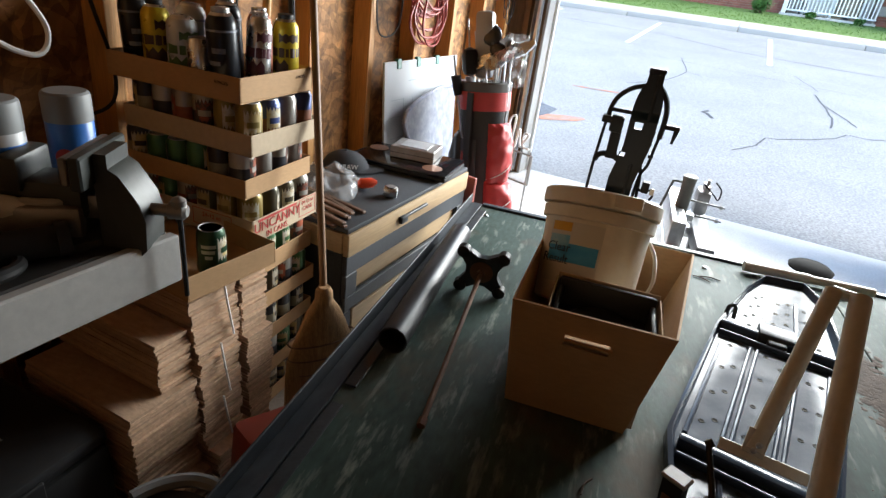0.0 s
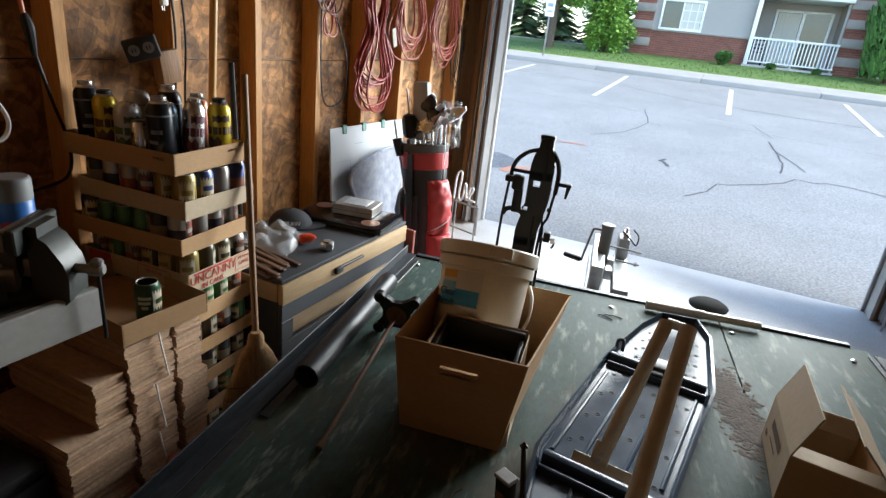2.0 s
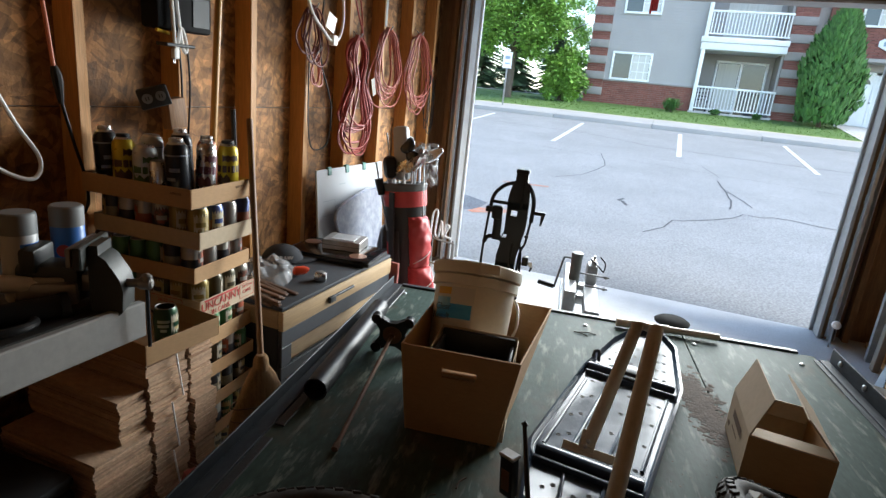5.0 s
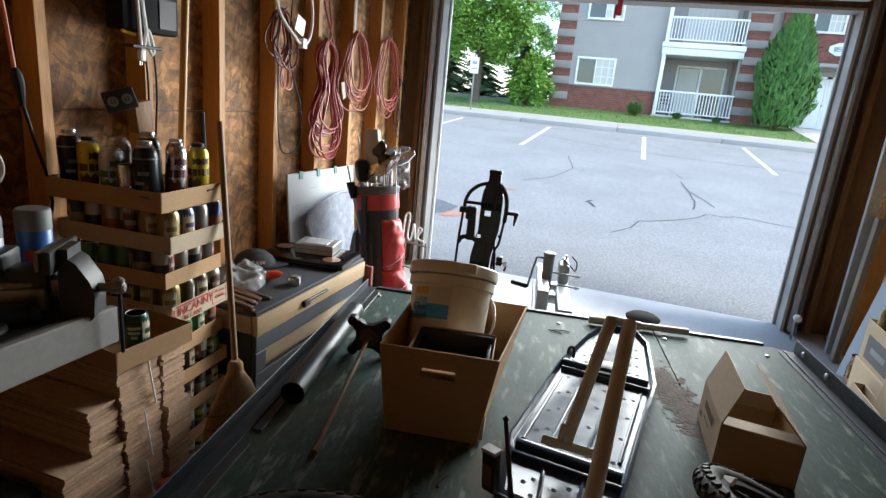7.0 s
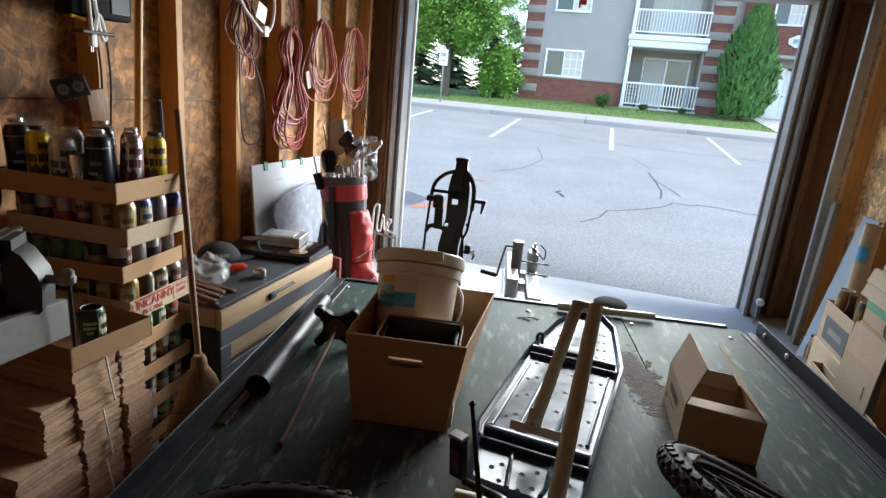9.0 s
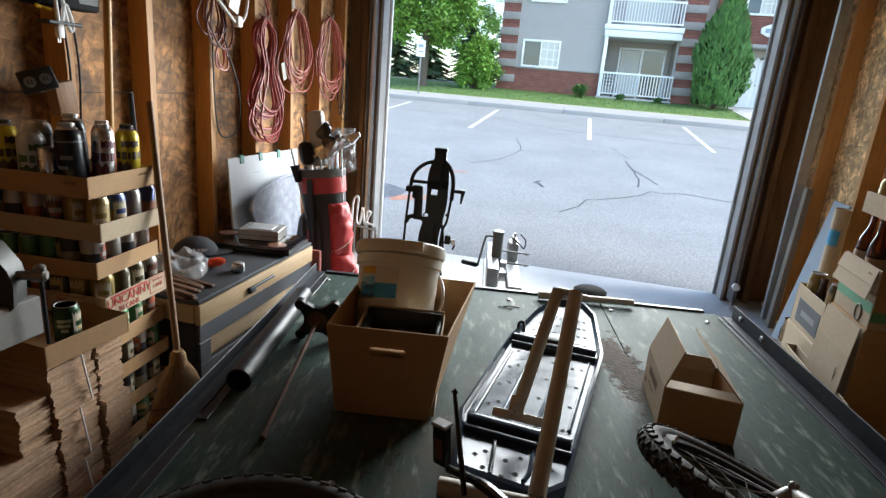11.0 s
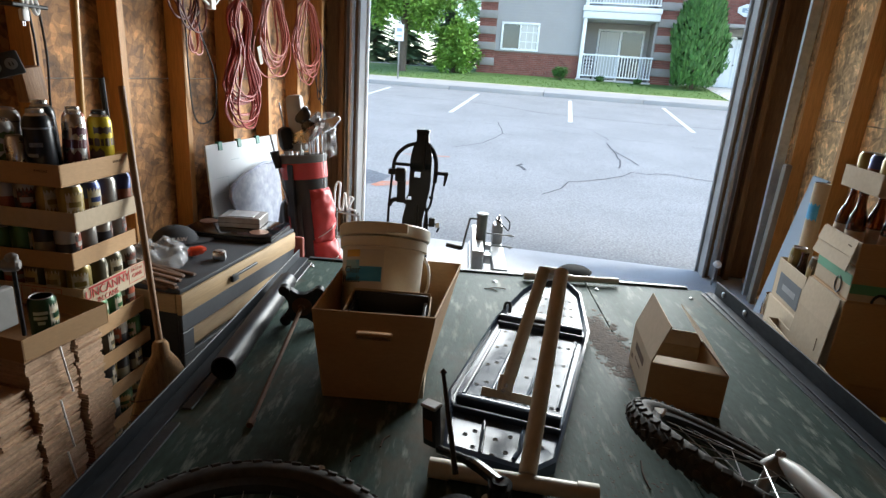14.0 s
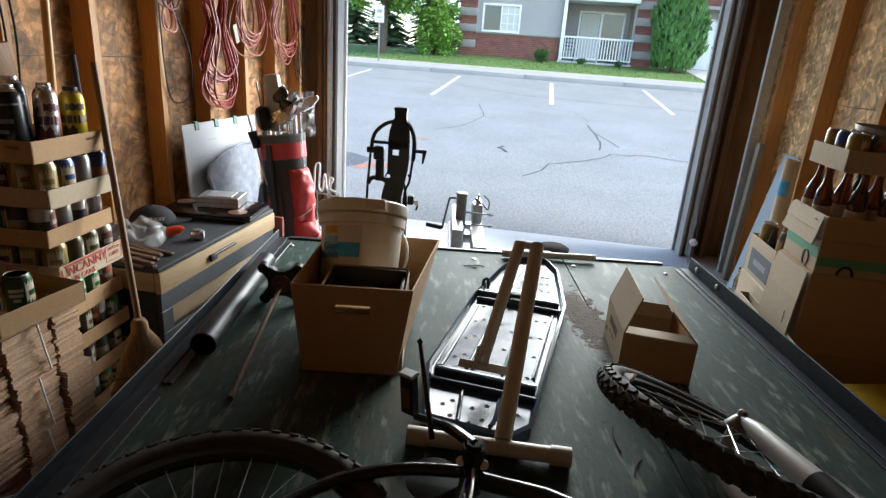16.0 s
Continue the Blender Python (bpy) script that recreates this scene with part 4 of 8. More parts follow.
inner = thing("packing_tray", "small cardboard carton holding black plastic trays", "carton", pose(0.175, 1.235, DECK_Z + 0.007, 0, 0, 9))
part("carton_wall", Shape().box(-0.115, -0.075, 0, -0.112, 0.075, 0.245, 0.001).box(0.112, -0.075, 0, 0.115, 0.075, 0.245, 0.001).box(-0.112, 0.072, 0, 0.112, 0.075, 0.255, 0.001).box(-0.112, -0.075, 0, 0.112, -0.072, 0.205, 0.001), CARD_PALE, inner)
part("black_tray", Shape().box(-0.107, -0.068, 0.17, 0.107, 0.068, 0.185, 0.004).box(-0.107, 0.055, 0.185, 0.107, 0.069, 0.252, 0.006).box(-0.107, -0.068, 0.185, -0.095, 0.055, 0.235, 0.004).box(0.095, -0.068, 0.185, 0.107, 0.055, 0.235, 0.004), BLACK_PLASTIC, inner)
part("disc", Shape().lathe([(0.075, 0), (0.08, 0.004), (0.07, 0.012), (0.02, 0.014)], 26, pose(0.0, -0.015, 0.186)), BLACK_PLASTIC, inner)
part("paper_strip", Shape().box(-0.07, -0.066, 0.19, 0.09, -0.035, 0.194, 0.001), material("grey_paper", (0.30, 0.27, 0.22), 0.8), inner)

# black pipe beside the rail
pipe_a, pipe_b, pipe_r = Vector((-0.262, 1.112, DECK_Z + 0.037)), Vector((-0.405, 1.80, DECK_Z + 0.037)), 0.036
PIPE = material("black_pipe", (0.016, 0.016, 0.018), 0.38, second=(0.03, 0.03, 0.033), scale=8, amount=0.6, grain=0.08, spec=0.14)
tube_m = Matrix.Translation(pipe_a) @ (pipe_b - pipe_a).to_track_quat("Z", "Y").to_matrix().to_4x4()
pl = (pipe_b - pipe_a).length
solid("black_pipe", Shape().lathe([(pipe_r - 0.004, 0.03), (pipe_r - 0.004, 0.0), (pipe_r, 0.002), (pipe_r, pl - 0.002), (pipe_r - 0.004, pl), (pipe_r - 0.004, pl - 0.4)], 28, caps=False).lathe([(0.001, 0.35), (pipe_r - 0.004, 0.35)], 28, caps=False), PIPE, "length of smooth black plastic pipe lying on the deck", "pipe", m=tube_m)

# cast four-lobed base on a rusty rod
RUST = material("rusty_rod", (0.16, 0.075, 0.035), 0.75, second=(0.08, 0.04, 0.025), scale=30, amount=0.9, grain=0.2, bump=0.3)
stand = thing("rod_stand", "rusty steel rod with black cast four-lobed foot", "stand")
hub_c, rod_end = Vector((-0.205, 1.505, DECK_Z + 0.078)), Vector((-0.082, 0.935, DECK_Z + 0.008))
d = (rod_end - hub_c).normalized()
hub_m = Matrix.Translation(hub_c) @ d.to_track_quat("Z", "Y").to_matrix().to_4x4() @ pose(0, 0, 0, 0, 0, 45)
lobes = []
for i in range(72):
    a = 2 * math.pi * i / 72
    k = math.cos(2 * a) ** 2
    lobes.append(((0.047 + 0.043 * k ** 2.2) * math.cos(a), (0.047 + 0.043 * k ** 2.2) * math.sin(a)))
part("foot", Shape().prism(lobes, -0.018, 0.002, hub_m), BLACK_STEEL, stand, "black cast four-lobed foot")
for i in range(4):
    part("pad", Shape().lathe([(0.012, -0.02), (0.019, -0.015), (0.019, 0.008), (0.012, 0.012)], 12, hub_m @ pose(0.082 * math.cos(i * math.pi / 2), 0.082 * math.sin(i * math.pi / 2), 0)), BLACK_PLASTIC, stand)
part("washer", Shape().lathe([(0.034, 0.002), (0.034, 0.006), (0.012, 0.008), (0.011, 0.02)], 22, hub_m), RUST, stand, "rusty round washer")
part("rod", Shape().tube([hub_c + d * 0.005, rod_end], 0.0065, 10), RUST, stand)
part("rod_tip", Shape().tube([rod_end - d * 0.018, rod_end + d * 0.004], 0.0095, 6), RUST, stand)

# black pressed-metal tray with cross ribs and rows of holes
# black steel; the blue-grey of reflected sky is put into its colour
TRAY = material("black_steel_sky_tint", (0.032, 0.044, 0.066), 0.19, second=(0.048, 0.062, 0.086), scale=10, amount=0.6, spec=0.16, metal=0.0, rough_var=0.07, bump=0.6, bump_scale=6)
HOLE = material("hole_dark", (0.004, 0.004, 0.004), 0.9)
tray = thing("pressed_tray", "glossy black pressed-steel tray with punched holes", "tray", pose(0.0, 0.0, DECK_Z + 0.004))
edge = [(0.402, 0.952), (0.575, 0.925), (0.622, 0.928), (0.665, 0.972), (0.690, 1.14), (0.772, 1.74), (0.752, 2.12), (0.70, 2.25), (0.575, 2.225), (0.515, 2.08), (0.437, 1.76), (0.366, 1.20)]
cx, cy = 0.555, 1.6
inset = lambda k: [(cx + (x - cx) * k, cy + (y - cy) * (1 - (1 - k) * 0.45)) for x, y in edge]
s = Shape()
rings = [(edge, 0.0), (edge, 0.030), (inset(0.955), 0.033), (inset(0.92), 0.012), (inset(0.90), 0.010)]
n = len(edge)
for (r0, z0), (r1, z1) in zip(rings, rings[1:]):
    s.add([(*p, z0) for p in r0] + [(*p, z1) for p in r1], [(i, (i + 1) % n, n + (i + 1) % n, n + i) for i in range(n)])
s.add([(*p, 0.010) for p in inset(0.90)], [tuple(range(n))])
part("pan", s, TRAY, tray, smooth=25, weld=True)


def tray_x(y, k=0.9):
    """Inner left and right edge of the tray at y."""
    pts, xs = inset(k), []
    for (xa, ya), (xb, yb) in zip(pts, pts[1:] + pts[:1]):
        if (ya - y) * (yb - y) < 0:
            xs.append(xa + (xb - xa) * (y - ya) / (yb - ya))
    return min(xs), max(xs)


for y in (1.165, 1.755):
    a, b = tray_x(y)
    tilt = -0.055
    part("cross_rib", Shape().box(0, -0.013, 0.008, b - a, 0.013, 0.036, 0.006, pose(a, y + 0.02, 0, 0, 0, math.degrees(tilt) * 2)), TRAY, tray)
    part("cross_rib", Shape().box(0, -0.006, 0.008, b - a, 0.006, 0.026, 0.004, pose(a, y - 0.022, 0, 0, 0, math.degrees(tilt) * 2)), TRAY, tray)
for y0, y1, fr in ((1.23, 1.70, 0.30), (1.23, 1.70, 0.36), (1.23, 1.70, 0.64), (1.23, 1.70, 0.70), (1.82, 2.08, 0.33), (1.82, 2.08, 0.67), (0.98, 1.12, 0.30), (0.98, 1.12, 0.68), (1.23, 1.68, 0.06), (1.23, 1.68, 0.94)):
    p = []
    for k in range(5):
        y = y0 + (y1 - y0) * k / 4
        a, b = tray_x(y)
        p.append((a + (b - a) * fr, y, 0.0105))
    part("bead", Shape().tube(p, 0.006, 8), TRAY, tray)
hole = Shape().lathe([(0.0001, 0.0), (0.0052, 0.0003), (0.0062, 0.0009), (0.007, 0.0002)], 9, caps=False).mesh("punched_hole", HOLE)
for y0, y1, rows in ((0.99, 1.12, 3), (1.24, 1.69, 8), (1.83, 2.06, 4)):
    for j in range(rows):
        y = y0 + (y1 - y0) * j / (rows - 1)
        a, b = tray_x(y)
        for fr in (0.13, 0.22, 0.43, 0.57, 0.78, 0.88):
            if (j + int(fr * 20)) % 2 or rows < 5:
                part("punched_hole", hole, None, tray, m=pose(a + (b - a) * fr, y + (0.01 if fr in (0.22, 0.57) else -0.01), 0.0103))
part("centre_block", Shape().box(0.545, 1.745, 0.01, 0.645, 1.815, 0.045, 0.008).box(0.57, 1.72, 0.01, 0.62, 1.745, 0.035, 0.006), BLACK_STEEL, tray)
part("hook", Shape().tube(curl([(0.46, 1.84, 0.02), (0.462, 1.84, 0.05), (0.478, 1.84, 0.055), (0.482, 1.83, 0.02)], 4), 0.006, 8), BLACK_STEEL, tray)

# tan tubular A-frame standing over the tray
TAN = material("tan_enamel", (0.56, 0.52, 0.44), 0.42, second=(0.49, 0.45, 0.37), scale=7, amount=0.7, grain=0.06, bump=0.06)
aframe = thing("tubular_stand", "tan enamelled tubular A-frame with cross foot", "stand")
apex1, apex2 = Vector((0.585, 1.42, 0.818)), Vector((0.635, 1.42, 0.815))
foot1, foot2 = Vector((0.522, 1.175, 0.545)), Vector((0.602, 0.906, 0.505))
part("leg", Shape().tube([foot1, apex1], 0.0175, 18), TAN, aframe)
part("leg", Shape().tube([foot2, apex2], 0.0205, 18), TAN, aframe)
part("foot_plate", Shape().box(-0.075, -0.012, -0.003, 0.085, 0.012, 0.003, 0.001, pose(0.535, 1.165, 0.538, 35, 0, -4)).box(-0.02, -0.004, 0, 0.02, 0.004, 0.05, 0.001, pose(0.52, 1.168, 0.54, -35, 0, -8)), TAN, aframe, "bent tan foot plate")
for x, z in ((0.518, 0.556), (0.523, 0.572)):
    part("bolt", Shape().lathe([(0.006, 0), (0.006, 0.004), (0.003, 0.006)], 8, pose(x, 1.160, z, 55)), GALV, aframe)
tee_a, tee_b = Vector((0.388, 0.886, 0.4935)), Vector((0.753, 0.901, 0.4935))
part("cross_foot", Shape().tube([tee_a, tee_b], 0.019, 18), TAN, aframe)
CAPC = material("cream_cap", (0.52, 0.47, 0.37), 0.5)
part("end_cap", Shape().tube([tee_a + Vector((-0.004, 0, 0)), tee_a + Vector((0.042, 0.002, 0))], 0.0225, 18), CAPC, aframe)
part("end_cap", Shape().tube([tee_b - Vector((0.042, 0.002, 0)), tee_b + Vector((0.004, 0, 0))], 0.0225, 18), CAPC, aframe)
part("cross_tie", Shape().tube([apex1 + Vector((0, 0.01, -0.005)), apex2 + Vector((0, 0.01, -0.005))], 0.012, 12), TAN, aframe)
solid("steel_tube", Shape().tube([(0.505, 2.285, 0.492), (0.72, 2.332, 0.492)], 0.018, 16).tube([(0.715, 2.331, 0.492), (0.925, 2.375, 0.492)], 0.0145, 16), TAN, "tan steel tube lying along the deck front", "tube")
solid("plastic_disc", Shape().lathe([(0.02, -0.02), (0.02, 0.028), (0.075, 0.03), (0.078, 0.038), (0.06, 0.05), (0.01, 0.052)], 28), material("matt_black_cap", (0.012, 0.012, 0.012), 0.85, spec=0.03), "round black plastic cap at the deck front", "cap", m=pose(0.735, 2.46, 0.452))

# small open carton with raised flaps
oc = thing("open_carton", "small open cardboard carton with raised flaps", "box", pose(0, 0, DECK_Z + 0.001))
OB = [(0.912, 1.365), (1.115, 1.345), (1.11, 1.625), (0.90, 1.635)]
lo4, hi4 = [(*p, 0.0) for p in OB], [(*p, 0.132) for p in OB]
part("base", Shape().prism(OB, 0.0, 0.004), CARD, oc)
for i in range(4):
    j = (i + 1) % 4
    # near and right walls darker, the others paler: light and shade in the colour
    part("wall", leaning_panel(lo4[i], lo4[j], hi4[j], hi4[i], 0.004), CARD if i in (0, 1) else CARD_PALE, oc)


def flap(i, out, up, trim=0.02):
    j = (i + 1) % 4
    a, b = Vector(hi4[i]), Vector(hi4[j])
    d = (b - a).normalized()
    n = Vector((d.y, -d.x, 0)) * out + Vector((0, 0, up))
    return part("flap", leaning_panel(a, b, b + n - d * trim, a + n + d * trim, 0.004), CARD_PALE, oc)


flap(3, -0.036, 0.112, 0.004)
flap(1, -0.085, 0.092, 0.004)
flap(0, -0.062, -0.004, 0.012)
flap(2, -0.05, -0.03, 0.02)
for k, (z0, z1, a0, a1) in enumerate(((0.075, 0.10, 0.25, 0.72), (0.03, 0.045, 0.1, 0.2), (0.05, 0.056, 0.3, 0.6))):
    p, q = Vector(lo4[3]).lerp(Vector(lo4[0]), a0), Vector(lo4[3]).lerp(Vector(lo4[0]), a1)
    nn = Vector((-0.0016, -0.0008, 0))
    part("print_bar", Shape().add([p + nn + Vector((0, 0, z0)), q + nn + Vector((0, 0, z0)), q + nn + Vector((0, 0, z1)), p + nn + Vector((0, 0, z1))], [(0, 1, 2, 3)]), material("brown_print", (0.12, 0.07, 0.04), 0.8), oc)

# black carrier frame standing at the front of the deck
cart = thing("carrier_frame", "black plastic carrier frame standing on end", "carrier", pose(0.062, 2.005, DECK_Z + 0.002, 0, 0, 7))
H = 0.65
UP = pose(0, 0, 0, 90)
spine = [(-0.058, 0.0), (0.016, 0.0), (0.022, 0.30), (0.032, 0.35), (0.045, 0.43), (0.047, 0.54), (0.040, 0.585), (0.030, 0.605), (0.028, H), (-0.016, H), (-0.018, 0.605), (-0.030, 0.585), (-0.038, 0.54), (-0.038, 0.40), (-0.050, 0.34), (-0.058, 0.30)]
windows = [(-0.020, 0.005, 0.468, 0.490), (-0.045, -0.026, 0.376, 0.390)]
cuts = [0.0, 0.376, 0.390, 0.468, 0.490, H]


def spine_x(z):
    """Left and right edge of the spine at height z."""
    xs = [xa + (xb - xa) * (z - za) / (zb - za) for (xa, za), (xb, zb) in zip(spine, spine[1:] + spine[:1]) if (za - z) * (zb - z) < 0]
    return min(xs), max(xs)


back = Shape()
for z0, z1 in zip(cuts, cuts[1:]):
    hole = next((w for w in windows if abs(w[2] - z0) < 1e-6), None)
    n_ = max(1, round((z1 - z0) / 0.02))
    for k in range(n_):
        a, b = z0 + (z1 - z0) * k / n_ + 1e-5, z0 + (z1 - z0) * (k + 1) / n_ - 1e-5
        (la, ra), (lb, rb) = spine_x(a), spine_x(b)
        for xa0, xa1, xb0, xb1 in ([(la, hole[0], lb, hole[0]), (hole[1], ra, hole[1], rb)] if hole else [(la, ra, lb, rb)]):
            back.prism([(xa0, a), (xa1, a), (xb1, b), (xb0, b)], -0.012, 0.012, UP)
part("spine", back, BLACK_PLASTIC, cart, weld=True)
part("spine_rib", Shape().box(-0.004, -0.022, 0.0, 0.006, -0.011, 0.36, 0.003).box(0.012, -0.02, 0.50, 0.022, -0.011, 0.64, 0.003), BLACK_PLASTIC, cart)
part("top_cap", Shape().box(-0.019, -0.017, H - 0.012, 0.031, 0.016, H + 0.004, 0.003), BLACK_PLASTIC, cart)
part("hoop", Shape().tube(curl([(-0.016, 0, 0.600), (-0.055, 0, 0.585), (-0.088, 0, 0.555), (-0.102, 0, 0.52), (-0.104, 0, 0.485)], 5), 0.0075, 8), BLACK_PLASTIC, cart)
part("hoop", Shape().tube(curl([(0.026, 0, 0.602), (0.048, 0, 0.575), (0.061, 0, 0.54), (0.064, 0, 0.50), (0.062, 0, 0.45)], 5), 0.0085, 8), BLACK_PLASTIC, cart)
part("cross_bar", Shape().box(-0.102, -0.008, 0.508, -0.03, 0.008, 0.520, 0.003), BLACK_PLASTIC, cart)
part("latch", Shape().box(-0.121, -0.024, 0.473, -0.083, 0.018, 0.495, 0.004).box(-0.094, -0.028, 0.447, -0.053, 0.012, 0.500, 0.008), BLACK_PLASTIC, cart)
part("side_plate", Shape().box(-0.086, -0.010, 0.36, -0.052, 0.008, 0.455, 0.004).box(-0.056, -0.008, 0.355, -0.036, 0.008, 0.375, 0.003), BLACK_PLASTIC, cart)
part("arm", Shape().tube(curl([(-0.050, 0, 0.372), (-0.085, 0, 0.372), (-0.106, 0, 0.364), (-0.115, 0, 0.345)], 5), 0.009, 8), BLACK_PLASTIC, cart)
for pts in ([(-0.108, 0, 0.475), (-0.113, 0, 0.40), (-0.117, 0, 0.33), (-0.119, 0, 0.20), (-0.112, 0, 0.0)], [(0.063, 0, 0.47), (0.056, 0, 0.41), (0.050, 0, 0.36), (0.034, 0, 0.31), (0.030, 0, 0.15), (0.036, 0, 0.0)], [(0.043, 0, 0.47), (0.038, 0, 0.41), (0.030, 0, 0.36), (0.040, 0, 0.30), (0.044, 0, 0.15), (0.042, 0, 0.0)]):
    part("side_rod", Shape().tube(curl(pts), 0.005, 8), BLACK_PLASTIC, cart)
part("side_plate", Shape().box(0.044, -0.008, 0.385, 0.060, 0.008, 0.396, 0.002), BLACK_PLASTIC, cart)
part("hook", Shape().box(0.060, -0.008, 0.482, 0.114, 0.012, 0.496, 0.003).prism([(0.098, 0.484), (0.113, 0.484), (0.104, 0.442), (0.097, 0.442)], -0.008, 0.008, UP), BLACK_PLASTIC, cart)
part("clamp", Shape().box(0.050, -0.03, 0.276, 0.074, 0.0, 0.312, 0.004).tube(curl([(0.040, -0.01, 0.285), (0.050, -0.01, 0.278), (0.080, -0.01, 0.284), (0.090, -0.01, 0.270), (0.084, -0.01, 0.252)], 4), 0.004, 8), BLACK_PLASTIC, cart)
part("clip_plate", Shape().box(0.078, -0.02, 0.272, 0.092, -0.016, 0.294, 0.001), GALV, cart)
part("caster", Shape().lathe([(0.012, -0.012), (0.035, -0.012), (0.038, 0), (0.035, 0.012), (0.012, 0.012)], 20, pose(0.145, -0.03, 0.039, 0, 90)), GALV, cart)

# tongue jack and coupler in front of the trailer
jack = thing("tongue_jack", "zinc-plated trailer jack with a side crank", "trailer jack", pose(0.236, 2.80, 0, 0, 0, 8))
ZINC = material("zinc_plate", (0.16, 0.175, 0.17), 0.5, metal=0.5, second=(0.11, 0.12, 0.115), scale=14, amount=0.7)
part("tube", Shape().lathe([(0.029, 0.06), (0.029, 0.615), (0.031, 0.617), (0.031, 0.632), (0.022, 0.636)], 24), ZINC, jack)
part("foot", Shape().lathe([(0.07, 0.0), (0.07, 0.006), (0.024, 0.012), (0.024, 0.08)], 20), ZINC, jack)
part("crank", Shape().tube(curl([(-0.028, 0, 0.60), (-0.06, 0, 0.60), (-0.068, 0, 0.585), (-0.09, 0.0, 0.46), (-0.095, 0, 0.425)], 5), 0.006, 8), ZINC, jack)
part("crank_grip", Shape().lathe([(0.011, 0), (0.014, 0.01), (0.012, 0.085), (0.008, 0.09)], 12, pose(-0.097, 0, 0.43, 0, -82)), BLACK_PLASTIC, jack)
part("bracket", Shape().box(0.02, -0.03, 0.36, 0.09, 0.03, 0.41, 0.004).box(0.025, -0.035, 0.44, 0.06, 0.02, 0.47, 0.004), GALV, jack)
STEEL_GREY = material("grey_tongue_steel", (0.30, 0.31, 0.32), 0.5, metal=0.6, second=(0.2, 0.2, 0.21), scale=14, amount=0.8, grain=0.1)
coup = thing("coupler", "galvanised trailer tongue coupler with U-bolts", "coupler", pose(0.325, 2.86, 0, 0, 0, 9))
part("channel", Shape().box(-0.036, -0.35, 0.36, 0.036, 0.14, 0.43, 0.008).box(-0.032, 0.05, 0.43, 0.032, 0.16, 0.55, 0.02), STEEL_GREY, coup)
part("latch", Shape().box(-0.012, 0.03, 0.55, 0.012, 0.12, 0.58, 0.004).box(-0.006, 0.05, 0.57, 0.006, 0.07, 0.605, 0.002), DULL_STEEL, coup)
for z in (0.455, 0.52):
    part("u_bolt", Shape().tube([(-0.075, -0.02, z), (0.085, -0.03, z - 0.004)], 0.005, 8).lathe([(0.011, 0), (0.011, 0.012)], 6, pose(0.06, -0.028, z - 0.003, 0, 90)), STEEL_GREY, coup)
part("wire", Shape().tube(curl([(0.03, 0.06, 0.60), (0.06, 0.05, 0.57), (0.055, 0.03, 0.53), (0.03, 0.03, 0.55), (-0.02, 0.03, 0.59)]), 0.004, 6), BLACK_PLASTIC, coup)
part("stand_post", Shape().box(-0.02, -0.05, 0.0, 0.02, 0.0, 0.36, 0.004), STEEL_GREY, coup)

# ---- the bicycle lying on its side ----
bike = thing("bicycle", "black mountain bicycle lying on its side", "bicycle")


def wheel(centre, normal, radius):
    """Tyre with knobs, rim, spokes and hub; the axle points along normal."""
    m = Matrix.Translation(centre) @ Vector(normal).to_track_quat("Z", "Y").to_matrix().to_4x4()
    t = 0.024
    ty = part("tyre", Shape().lathe([(radius - t + t * math.cos(a), t * math.sin(a)) for a in [2 * math.pi * i / 14 for i in range(15)]], 64, m, caps=False), RUBBER, bike)
    knob = Shape().box(-0.003, -0.0085, -0.006, 0.004, 0.0085, 0.006, 0.001).mesh("tread_knob", RUBBER)
    for i in range(52):
        for k, side in enumerate((-0.95, -0.32, 0.32, 0.95)):
            a = 2 * math.pi * (i + 0.5 * (k % 2)) / 52
            part("tread_knob", knob, None, ty, m=m @ pose(0, 0, 0, 0, 0, math.degrees(a)) @ Matrix.Translation((radius - t, 0, 0)) @ pose(0, 0, 0, 0, -math.degrees(side), 0) @ Matrix.Translation((t, 0, 0)) @ pose(0, 0, 0, 18 * (1 if k % 2 else -1)))
    part("rim", Shape().lathe([(radius - 0.062, -0.012), (radius - 0.045, -0.014), (radius - 0.04, 0.0), (radius - 0.045, 0.014), (radius - 0.062, 0.012), (radius - 0.066, 0.0), (radius - 0.062, -0.012)], 64, m, caps=False), BLACK_STEEL, bike)
    part("hub", Shape().lathe([(0.006, -0.06), (0.012, -0.055), (0.024, -0.034), (0.024, -0.03), (0.013, -0.026), (0.013, 0.026), (0.024, 0.03), (0.024, 0.034), (0.012, 0.055), (0.006, 0.06)], 16, m), DULL_STEEL, bike)
    for i in range(32):
        a = 2 * math.pi * i / 32
        s = 1 if i % 2 else -1
        b = a + (0.9 if i % 4 < 2 else -0.9)
        part("spoke", Shape().tube([m @ Vector((0.023 * math.cos(b), 0.023 * math.sin(b), s * 0.03)), m @ Vector(((radius - 0.062) * math.cos(a), (radius - 0.062) * math.sin(a), 0))], 0.0011, 5), GALV, bike)
    return m


